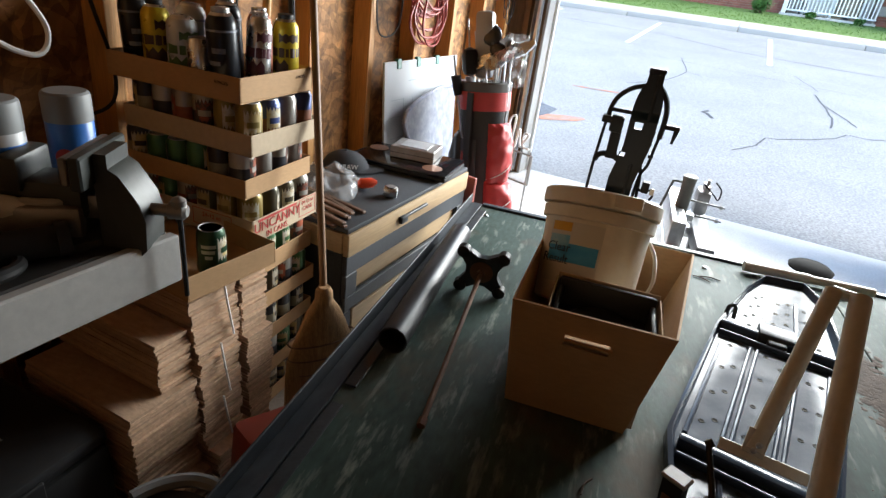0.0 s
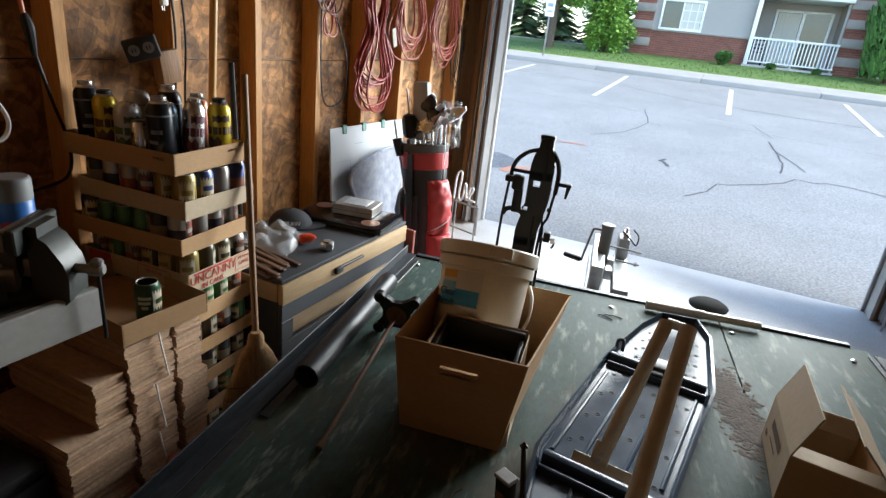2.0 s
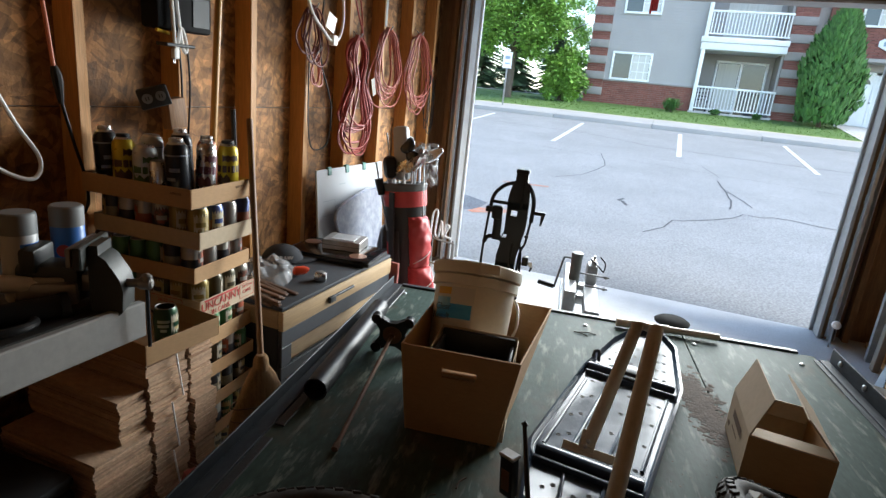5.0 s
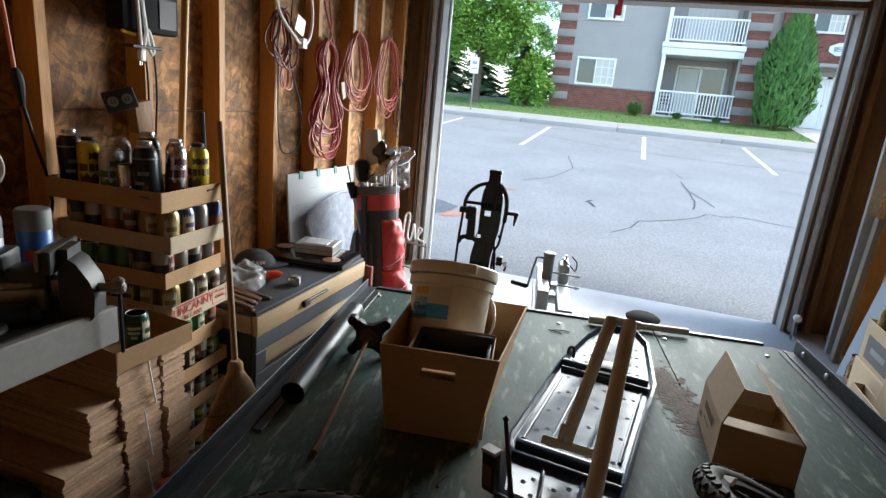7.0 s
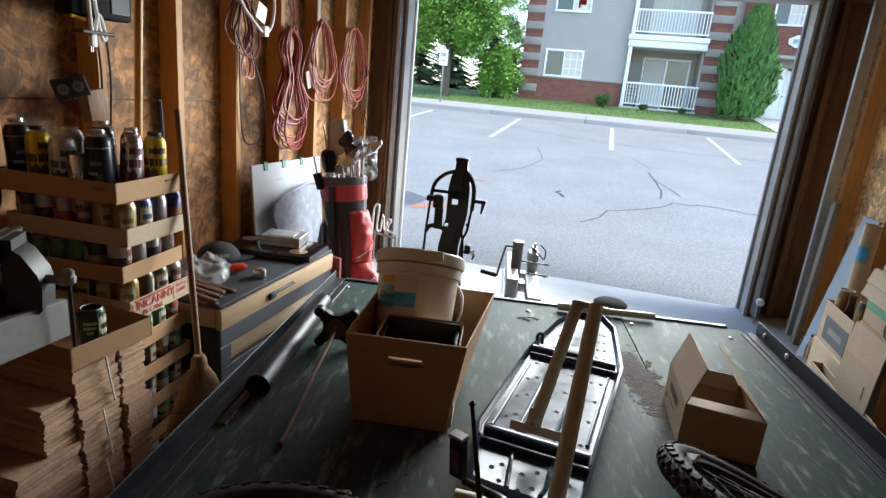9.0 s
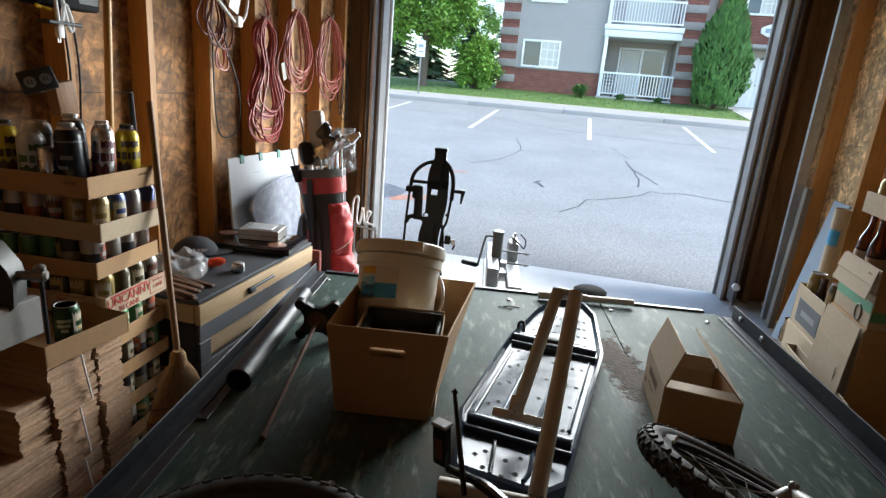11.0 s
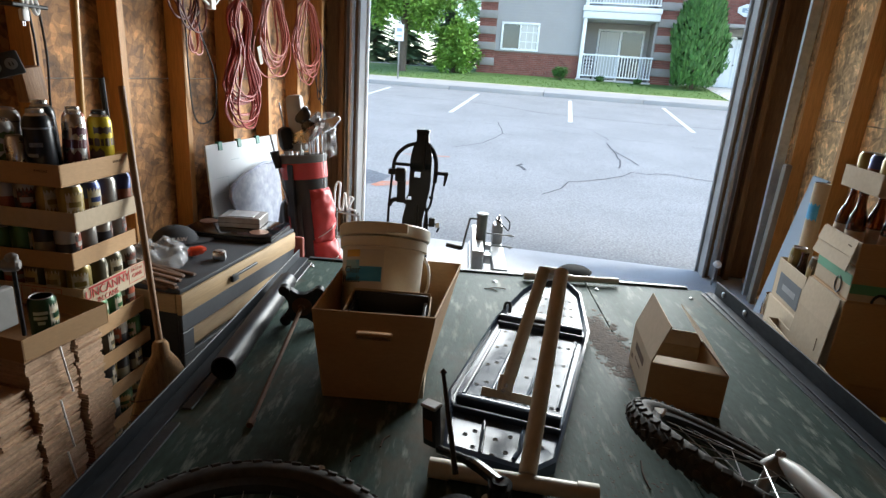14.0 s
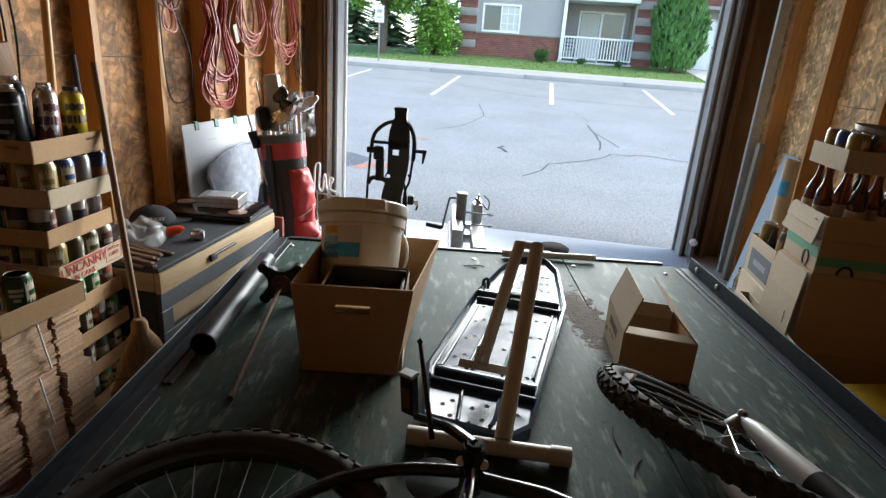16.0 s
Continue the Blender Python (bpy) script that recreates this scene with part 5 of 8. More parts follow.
WHEEL_R = 0.33
rear = Vector((0.172, 0.392, 0.53))
wheel(rear, (0.04, -0.10, 1.0), WHEEL_R)
frontc = Vector((1.048, 0.85, 0.632))
wheel(frontc, (0.333, 0.285, 0.899), 0.278)
FRAME = material("black_frame_enamel", (0.015, 0.016, 0.018), 0.22, second=(0.03, 0.03, 0.03), scale=20, amount=0.5, spec=0.35, coat=0.1)
SILVER = material("silver_enamel", (0.60, 0.60, 0.59), 0.35, second=(0.52, 0.52, 0.51), scale=9, amount=0.6, metal=0.2)
bb = Vector((0.551, 0.675, 0.60))
part("bottom_bracket", Shape().tube([bb + Vector((0, 0.005, -0.05)), bb + Vector((0.0, 0.0, 0.055))], 0.022, 16).tube([bb + Vector((0, 0, 0.055)), bb + Vector((0, 0, 0.062))], 0.015, 12), FRAME, bike)
for sx in (-1, 1):
    part("bearing_ring", Shape().lathe([(0.005, -0.004), (0.009, -0.003), (0.009, 0.003), (0.005, 0.004)], 16, Matrix.Translation(bb + Vector((sx * 0.021, -0.008, 0.022))) @ pose(0, 0, 0, 62, sx * 24)), SILVER, bike, "bright metal ring")
part("cable", Shape().tube(curl([bb + Vector((0.004, -0.022, 0.02)), bb + Vector((0.008, -0.10, 0.03)), bb + Vector((0.0, -0.22, 0.03))], 5), 0.003, 6), SILVER, bike)
part("chain_stay", Shape().tube(curl([rear + Vector((0, 0, 0.06)), (0.281, 0.588, 0.575), (0.408, 0.664, 0.58), bb + Vector((-0.015, 0.01, -0.015))], 4), 0.0125, 12), FRAME, bike)
part("chain_stay", Shape().tube([rear + Vector((0, 0, -0.05)), bb + Vector((-0.01, -0.01, -0.04))], 0.0115, 12), FRAME, bike)
head_p = Vector((1.22, 0.38, 0.66))
part("down_tube", Shape().tube([bb + Vector((0.01, 0, -0.02)), Vector((0.69, 0.652, 0.588)), head_p], 0.017, 16), FRAME, bike)
part("seat_tube", Shape().tube([bb, Vector((0.52, 0.20, 0.64))], 0.016, 16), FRAME, bike)
part("top_tube", Shape().tube([Vector((0.53, 0.28, 0.64)), head_p], 0.016, 16), FRAME, bike)
part("crank_arm", Shape().tube(curl([bb + Vector((0, 0, 0.055)), Vector((0.492, 0.752, 0.628)), Vector((0.408, 0.862, 0.562))], 5), [0.012] * 6 + [0.0095] * 5, 10), FRAME, bike)
ped = part("pedal", Shape().box(-0.018, -0.012, 0.0, 0.018, 0.012, 0.10, 0.004, pose(0.386, 0.893, 0.55, 4, -3, -25)), BLACK_PLASTIC, bike)
part("pedal_cage", Shape().box(-0.021, -0.015, 0.097, 0.021, 0.015, 0.106, 0.003, pose(0.386, 0.893, 0.55, 4, -3, -25)), DULL_STEEL, ped)
part("reflector", Shape().box(-0.011, -0.0145, 0.018, 0.011, -0.0125, 0.07, 0.001, pose(0.386, 0.893, 0.55, 4, -3, -25)), material("amber_reflector", (0.16, 0.055, 0.015), 0.3), ped)
part("kickstand", Shape().tube([Vector((0.462, 0.745, 0.60)), Vector((0.400, 0.886, 0.733))], [0.006, 0.0045], 8).lathe([(0.0, -0.008), (0.008, 0.0), (0.0, 0.01)], 8, Matrix.Translation((0.400, 0.886, 0.736))), FRAME, bike)
part("chain_ring", Shape().lathe([(0.02, -0.02), (0.055, -0.02), (0.055, -0.016), (0.02, -0.016)], 32, Matrix.Translation(bb + Vector((-0.07, -0.0, -0.02))) @ pose(0, 0, 0, 5, 0, 0)), BLACK_STEEL, bike)
axis_n = Vector((0.333, 0.285, 0.899)).normalized()
drop_a = frontc + axis_n * 0.055
fork_d = Vector((0.30, -0.95, 0.04)).normalized()
part("fork_leg", Shape().tube([drop_a, drop_a + fork_d * 0.05, drop_a + fork_d * 0.20], [0.007, 0.019, 0.025], 16), SILVER, bike, "silver fork leg")
part("fork_leg", Shape().tube([frontc - axis_n * 0.055, frontc - axis_n * 0.055 + fork_d * 0.06, frontc - axis_n * 0.055 + fork_d * 0.30], [0.011, 0.021, 0.024], 16), SILVER, bike, "silver fork leg")
part("fork_boot", Shape().tube([drop_a + fork_d * 0.20, drop_a + fork_d * 0.42], 0.027, 16), BLACK_PLASTIC, bike)
part("axle_nut", Shape().lathe([(0.01, 0), (0.01, 0.012), (0.006, 0.016)], 6, Matrix.Translation(drop_a) @ axis_n.to_track_quat("Z", "Y").to_matrix().to_4x4()), DULL_STEEL, bike)
part("reflector", Shape().box(-0.03, -0.012, -0.004, 0.03, 0.012, 0.004, 0.003, Matrix.Translation(frontc + Vector((-0.20, 0.12, 0.045))) @ pose(0, 0, 0, 20, -20, -35)), WHITE, bike, "white wheel reflector")

# dirt trodden and spilled on the deck
DIRT = material("dry_soil", (0.075, 0.052, 0.038), 0.95, second=(0.05, 0.035, 0.026), scale=30, amount=0.9, grain=0.3)
soil = Shape()
rnd = random.Random(12)
for i in range(2600):
    k = rnd.random()
    x, y = 0.79 + 0.11 * k + rnd.gauss(0, 0.026), 1.90 - 0.33 * k + rnd.gauss(0, 0.05)
    flat = i % 3 == 0
    if not flat and rnd.random() < 0.16:
        x, y = rnd.gauss(0.82, 0.10), rnd.gauss(1.0, 0.16)
    r = rnd.uniform(0.004, 0.010) if flat else rnd.uniform(0.0008, 0.003)
    h = r * 0.2 if not flat else 0.0007 + 0.0003 * rnd.random()
    soil.lathe([(r * 1.2, 0), (r * 0.9, h * 0.7), (r * 0.2, h)], 6, pose(x, y, DECK_Z, 0, 0, rnd.uniform(0, 90)) @ Matrix.Diagonal((1, rnd.uniform(0.5, 1.6), 1, 1)))
solid("soil_crumbs", soil, DIRT, "dry brown soil crumbs scattered on the deck", "soil", kind="stuff")
for i, (x, y, l, a) in enumerate(((0.37, 2.12, 0.07, 10), (0.35, 2.11, 0.06, -15), (0.88, 0.98, 0.10, 95), (0.9, 0.9, 0.07, 70), (0.25, 0.95, 0.05, 80), (0.2, 0.88, 0.03, 60))):
    solid("twig", Shape().tube(curl([(0, 0, 0.003), (l * 0.5, 0.006, 0.004), (l, 0, 0.003)], 3), 0.0022, 5), DIRT, "short dry twig on the deck", "twig", group="twigs on the deck", m=pose(x, y, DECK_Z, 0, 0, a))

# ---- west side: bench, stacks, chest, golf bag ----
LID_METAL = material("dull_lid_metal", (0.6, 0.6, 0.6), 0.42, metal=0.4, second=(0.5, 0.5, 0.49), scale=30, amount=0.6)


def zigzag(r, z0, z1, a0, a1, amp, n=10):
    """A printed shape that follows a round wall, with a jagged upper and lower edge."""
    at = lambda k, z, sg: (r * math.cos(radians(a0 + (a1 - a0) * k / n)), r * math.sin(radians(a0 + (a1 - a0) * k / n)), z + amp * sg * (1 if k % 2 else -1))
    return Shape().sheet([[at(k, z0, 1) for k in range(n + 1)], [at(k, z1, -1) for k in range(n + 1)]])


def drink_can(colour, band=None, tall=0.1215, r=0.033, plain=False):
    """An aluminium drink can: printed body and bare lid with its tab."""
    paint = material("can_print", colour, 0.32, metal=0.35, second=[0.6 * c + 0.02 for c in colour], scale=26, amount=0.8, stretch=(1, 1, 0.6)) if not plain else ALUMINIUM
    ob = thing("drink_can", "", "can")
    part("body", Shape().lathe([(r * 0.76, 0), (r * 0.92, 0.005), (r, 0.012), (r, tall - 0.013), (r * 0.84, tall - 0.002)], 20), paint, ob)
    part("lid", Shape().lathe([(r * 0.84, tall - 0.002), (r * 0.83, tall), (r * 0.78, tall - 0.001), (r * 0.75, tall - 0.005), (0.003, tall - 0.005)], 20).box(-0.008, -0.004, tall - 0.005, 0.010, 0.004, tall - 0.0025), LID_METAL, ob)
    if band:
        part("print_band", Shape().lathe([(r + 0.0005, tall * 0.3), (r + 0.0005, tall * 0.62)], 20, caps=False), material("can_band", band, 0.35, metal=0.2, second=[0.7 * c for c in band], scale=30, amount=0.8), ob)
    if not plain:
        pale = sum(colour) > 0.7
        art = material("can_art", (0.05, 0.04, 0.035) if pale else (0.55, 0.52, 0.44), 0.4, second=(0.4, 0.1, 0.05) if pale else (0.45, 0.33, 0.12), scale=45, amount=0.9, contrast=0.06)
        for k in range(2):
            part("print_art", zigzag(r + 0.001, tall * 0.40, tall * 0.82, -38 + 180 * k, 40 + 180 * k, 0.006), art, ob)
            part("print_bar", zigzag(r + 0.0016, tall * 0.52, tall * 0.64, -26 + 180 * k, 28 + 180 * k, 0.0), paint, ob)
            part("print_bar", zigzag(r + 0.0010, tall * 0.18, tall * 0.23, -24 + 180 * k, 30 + 180 * k, 0.0), art, ob)
    return ob


def tall_bottle_can(colour, label, band=None, r=0.035, tall=0.19, cap=True, plain=False):
    """A tall aluminium can with a shoulder and screw cap."""
    paint = material("bottle_can_print", colour, 0.3, metal=0.3, second=[0.55 * c + 0.01 for c in colour], scale=18, amount=0.7) if not plain else ALUMINIUM
    ob = thing("tall_can", label, "can", group="tall cans in the top tray")
    part("body", Shape().lathe([(r * 0.85, 0), (r, 0.008), (r, tall * 0.80), (r * 0.93, tall * 0.86), (r * 0.72, tall * 0.92)], 22), paint, ob)
    part("shoulder", Shape().lathe([(r * 0.74, tall * 0.915), (r * 0.62, tall * 0.945), (r * 0.55, tall * 0.95)], 22), ALUMINIUM, ob)
    if cap:
        part("cap", Shape().lathe([(r * 0.56, tall * 0.94), (r * 0.58, tall * 0.95), (r * 0.58, tall * 1.0), (r * 0.5, tall * 1.005), (r * 0.05, tall * 1.004)], 18), ALUMINIUM if cap is True else cap, ob)
    if band:
        ink = material("bottle_band", band, 0.4, second=[0.6 * c for c in band], scale=40, amount=0.9)
        part("print_band", zigzag(r + 0.0006, tall * 0.46, tall * 0.58, 0, 360, tall * 0.006, 14), ink, ob)
        part("print_band", zigzag(r + 0.0006, tall * 0.08, tall * 0.11, 0, 360, 0.0, 22), ink, ob)
        part("print_art", zigzag(r + 0.0007, tall * 0.66, tall * 0.76, -60, 30, tall * 0.015, 6), ink, ob)
        part("print_art", zigzag(r + 0.0007, tall * 0.24, tall * 0.40, -110, -20, tall * 0.035, 5), ink, ob)
    elif not plain:
        ink = material("can_lettering", (0.30, 0.33, 0.38), 0.4, second=(0.12, 0.14, 0.2), scale=60, amount=0.9)
        for k in range(3):
            part("print_bar", zigzag(r + 0.0006, tall * (0.22 + 0.14 * k), tall * (0.26 + 0.15 * k), -100 + 15 * k, -62 + 22 * k, 0.0, 5), ink, ob)
        part("rim_band", Shape().lathe([(r + 0.0005, tall * 0.74), (r + 0.0005, tall * 0.765)], 22, caps=False), ink, ob)
    return ob


def card_tray(w, l, h, mat, label, m, group="", t=0.003):
    """An open shallow cardboard tray; its origin is the near right corner, it runs to -x and +y."""
    ob = thing("cardboard_tray", label, "tray", m, group)
    part("base", Shape().box(-w, 0, 0, 0, l, t), mat, ob)
    for x0, y0, x1, y1 in ((-w, 0, 0, t), (-w, l - t, 0, l), (-w, t, -w + t, l - t), (-t, t, 0, l - t)):
        part("side", Shape().box(x0, y0, t, x1, y1, h, 0.001), mat, ob)
    return ob


kinds = [((0.30, 0.22, 0.06), None), ((0.05, 0.08, 0.25), (0.25, 0.1, 0.06)), ((0.42, 0.42, 0.41), (0.12, 0.2, 0.10)), ((0.10, 0.085, 0.05), None), ((0.40, 0.37, 0.33), (0.34, 0.10, 0.05)), ((0.06, 0.18, 0.07), None), ((0.03, 0.03, 0.035), (0.3, 0.28, 0.2)), ((0.48, 0.46, 0.42), (0.04, 0.04, 0.05)), ((0.28, 0.26, 0.24), None)]
words_of = ["dull gold", "blue and red", "silver with a green band", "dark brown", "pale with a red band", "dark green", "black", "white with a black band", "grey"]
protos = []
for (c, b), w in zip(kinds, words_of):
    p = drink_can(c, b)
    tagged(p, f"empty {w} drink can in a cardboard tray", "can", "cans in the stacked trays")
    protos.append(p)
used = set()


def put_can(k, m):
    if k in used:
        return copy_thing(protos[k], m)
    used.add(k)
    protos[k].matrix_basis = m
    return protos[k]


LEVELS = [(0.967, 0.062, -0.742, 1.135, 4.0, CARD), (0.838, 0.056, -0.722, 1.146, 3.0, CARD_PALE), (0.722, 0.052, -0.742, 1.142, 5.0, CARD), (0.597, 0.066, -0.728, 1.150, 4.0, CARD_PALE), (0.478, 0.055, -0.738, 1.150, 5.5, CARD), (0.358, 0.05, -0.745, 1.16, 3.0, CARD), (0.239, 0.05, -0.74, 1.15, 4.0, CARD), (0.120, 0.05, -0.735, 1.15, 5.0, CARD), (0.001, 0.05, -0.74, 1.15, 4.0, CARD)]
rnd = random.Random(17)
tray_obs = []
for n_, (z, h, x, y, turn, mat) in enumerate(LEVELS):
    base = pose(x, y, z, 0, 0, turn)
    t_ob = card_tray(0.425, 0.292, h, mat, "shallow cardboard can tray packed with empty cans" if n_ else "top cardboard tray crowded with tall empty cans", base, "stacked can trays")
    tray_obs.append(t_ob)
    if n_ == 0:
        continue
    gap = LEVELS[n_ - 1][0] - z - 0.0045
    for i in range(6):
        for j in range(4):
            if i < 2 or j < 1:
                k = rnd.choice((0, 2, 3, 3, 4, 5, 6, 6, 7, 8, 8))
                if n_ == 1 and i == 0:
                    k = (0, 1, 8, 1)[j]
                if n_ == 1 and j == 0:
                    k = (0, 0, 7, 4, 7, 6)[i]
                put_can(k, base @ pose(-0.042 - i * 0.068, 0.042 + j * 0.069, 0.0032, 0, 0, rnd.uniform(0, 360)) @ Matrix.Diagonal((1, 1, gap / 0.1215, 1)))
for k, p in enumerate(protos):
    if k not in used:
        put_can(k, pose(-0.9 - 0.07 * k, 1.3, LEVELS[0][0] + 0.0032))
RED_INK = material("red_print", (0.50, 0.045, 0.04), 0.7, second=(0.42, 0.06, 0.05), scale=30, amount=0.6)
DARK_INK = material("brown_ink", (0.10, 0.05, 0.02), 0.8)
lt = tray_obs[3]
part("print_panel", Shape().box(0.0006, 0.022, 0.0565, 0.0012, 0.190, 0.063), RED_INK, lt, "red printed rule")
words("UNCANNY", 0.040, RED_INK, lt, pose(0.0014, 0.106, 0.040, 90, 0, 90))
words("IN CANS", 0.024, RED_INK, lt, pose(0.0014, 0.10, 0.012, 90, 0, 90))
words("24-12 oz", 0.016, RED_INK, lt, pose(0.0014, 0.243, 0.052, 90, 0, 90))
words("CANS", 0.019, RED_INK, lt, pose(0.0014, 0.243, 0.032, 90, 0, 90))
for a, b, c, d in ((0.203, 0.010, 0.2045, 0.064), (0.2815, 0.010, 0.283, 0.064), (0.203, 0.010, 0.283, 0.0115), (0.203, 0.0625, 0.283, 0.064)):
    part("print_rule", Shape().box(0.0006, a, b, 0.0012, c, d), RED_INK, lt)
part("print_panel", Shape().box(-0.40, -0.0012, 0.022, -0.31, -0.0006, 0.062), RED_INK, lt, "red printed panel")
words("IN CANS", 0.016, RED_INK, lt, pose(-0.35, -0.0014, 0.012, 90))
for a, b, c, d in ((-0.20, 0.012, -0.1985, 0.06), (-0.07, 0.012, -0.0685, 0.06), (-0.20, 0.012, -0.07, 0.0135), (-0.20, 0.0585, -0.07, 0.06)):
    part("print_rule", Shape().box(a, -0.0012, b, c, -0.0006, d), RED_INK, lt)
words("24-12 oz", 0.018, RED_INK, lt, pose(-0.135, -0.0014, 0.045, 90))
words("4 PACKS", 0.011, DARK_INK, tray_obs[0], pose(-0.055, -0.0012, 0.042, 90))
words("4 PACKS", 0.011, DARK_INK, tray_obs[0], pose(0.0012, 0.235, 0.042, 90, 0, 90))
BLACK_CAP = material("black_cap", (0.012, 0.012, 0.013), 0.5)
top = pose(-0.742, 1.135, 0.9705, 0, 0, 4)
for colour, label, band, r, h, cap, plain, x, y in (
    ((0.012, 0.014, 0.02), "tall black aluminium can with a bare screw cap", None, 0.037, 0.200, True, False, -0.09, 0.055),
    ((0.012, 0.012, 0.014), "tall black aluminium can with a bare screw cap", None, 0.036, 0.205, True, False, -0.375, 0.06),
    ((0.62, 0.46, 0.02), "tall yellow can with a dark printed band", (0.08, 0.04, 0.02), 0.034, 0.190, BLACK_CAP, False, -0.297, 0.048),
    ((0.58, 0.60, 0.60), "tall white and green printed can", (0.08, 0.16, 0.05), 0.037, 0.175, False, False, -0.222, 0.055),
    ((0.50, 0.50, 0.51), "silver bottle-shaped can with purple lettering", (0.16, 0.05, 0.08), 0.031, 0.195, True, True, -0.055, 0.128),
    ((0.60, 0.45, 0.02), "tall yellow can with a dark printed band", (0.08, 0.04, 0.02), 0.034, 0.190, BLACK_CAP, False, -0.045, 0.235),
    ((0.012, 0.014, 0.02), "tall black aluminium can with a bare screw cap", None, 0.036, 0.21, True, False, -0.20, 0.20),
    ((0.05, 0.16, 0.30), "tall blue aluminium can", None, 0.033, 0.18, False, False, -0.155, 0.13),
    ((0.45, 0.15, 0.08), "tall copper-red aluminium can", None, 0.033, 0.195, True, False, -0.12, 0.225),
    ((0.56, 0.58, 0.58), "tall white and silver can", None, 0.038, 0.195, False, False, -0.29, 0.15),
):
    c = tall_bottle_can(colour, label, band, r, h, cap, plain)
    c.matrix_basis = top @ pose(x, y, 0, rnd.uniform(-3, 3), rnd.uniform(-3, 3), rnd.uniform(-25, 45))
small = drink_can((0.6, 0.6, 0.6), None, 0.125, 0.028, True)
tagged(small, "small bare aluminium can in the top tray", "can")
small.matrix_basis = top @ pose(-0.150, 0.036, 0)

# bundles of flattened cardboard below a tray with one green can
bundle_rnd = random.Random(9)


def cardboard_bundle(x1, y0, y1, z0, z1, depth, label, string=None):
    """A tied pile of flattened cardboard: many uneven sheets."""
    ob = thing("cardboard_bundle", label, "cardboard", pose(x1, y0, z0), "bundles of flattened cardboard")
    n = max(3, int((z1 - z0) / 0.0085))
    drift, twist = 0.0, 0.0
    for i in range(n):
        drift = 0.8 * drift + bundle_rnd.uniform(-0.005, 0.005)
        twist = 0.8 * twist + bundle_rnd.uniform(-0.0025, 0.0025)
        dx, dy = min(0.003, drift + bundle_rnd.uniform(-0.006, 0.002)), twist + bundle_rnd.uniform(-0.001, 0.001)
        h = (z1 - z0) / n
        part("sheet", Shape().box(-depth + dx, dy, i * h + 0.0006, dx, y1 - y0 + dy - 0.004, (i + 1) * h - 0.0004), CARD_EDGE, ob)
    if string:
        part("string", Shape().tube(curl([(0.003, string, z1 - z0 + 0.002), (0.006, string + 0.006, (z1 - z0) * 0.6), (0.004, string + 0.022, 0.0)]), 0.0028, 6), WHITE, ob, "white tying string")


for x1, y0, y1, z0, z1, st in ((-0.655, 0.885, 1.03, 0.43, 0.578, 0.09), (-0.650, 0.89, 1.02, 0.27, 0.428, 0.06), (-0.645, 0.885, 1.015, 0.13, 0.268, 0.06), (-0.61, 0.89, 1.04, 0.0, 0.128, 0.07), (-0.655, 1.034, 1.125, 0.40, 0.578, None), (-0.645, 1.034, 1.13, 0.22, 0.398, None), (-0.65, 1.044, 1.13, 0.0, 0.218, None), (-0.665, 0.79, 0.88, 0.37, 0.50, None), (-0.655, 0.70, 0.882, 0.20, 0.368, None), (-0.66, 0.71, 0.882, 0.09, 0.198, None), (-0.63, 0.72, 0.885, 0.0, 0.088, None)):
    cardboard_bundle(x1, y0, y1, z0, z1, 0.36, "tied bundle of flattened brown cardboard" if st else "pile of flattened brown cardboard sheets", st)
card_tray(0.40, 0.262, 0.062, CARD, "open shallow cardboard tray on the bundles", pose(-0.655, 0.872, 0.5795, 0, 0, -4))
green = drink_can((0.02, 0.075, 0.035), None, 0.1215, 0.033)
tagged(green, "dark green drink can standing in the tray", "can")
green.matrix_basis = pose(-0.715, 1.0, 0.583, 0, 0, 20)
GREEN_INK = material("pale_green_print", (0.45, 0.55, 0.48), 0.5)
for z, a0, a1 in ((0.078, -85, -25), (0.064, -85, -30), (0.050, -70, -40)):
    f = lambda k, zz: (0.0336 * math.cos(radians(a0 + (a1 - a0) * k / 8)), 0.0336 * math.sin(radians(a0 + (a1 - a0) * k / 8)), zz)
    part("print_bar", Shape().sheet([[f(k, z) for k in range(9)], [f(k, z + 0.009) for k in range(9)]]), GREEN_INK, green, m=pose(0, 0, 0, 0, 0, -20))

# workbench
BENCH_W = material("bench_edge_paint", (0.40, 0.40, 0.39), 0.6, second=(0.33, 0.33, 0.32), scale=5, amount=0.7, grain=0.06, bump=0.1)
BENCH_D = material("greasy_bench_top", (0.030, 0.030, 0.030), 0.5, second=(0.06, 0.058, 0.055), scale=7, amount=0.8, grain=0.2)
bench = thing("workbench", "workbench with a pale grey front board and greasy top", "workbench")
part("top", Shape().box(-1.175, -1.2, 0.87, -0.44, 0.668, 0.893, 0.003), BENCH_D, bench)
part("front_board", Shape().box(-0.438, -1.2, 0.812, -0.418, 0.672, 0.893, 0.003), BENCH_W, bench, "pale grey painted front board")
for y in (0.62, -1.15):
    part("leg", Shape().box(-1.15, y - 0.04, 0, -1.07, y + 0.04, 0.869, 0.003), PINE, bench)
    part("leg", Shape().box(-0.56, y - 0.04 - 0.3 * (y > 0), 0, -0.48, y + 0.04 - 0.3 * (y > 0), 0.869, 0.003), PINE_DARK, bench)

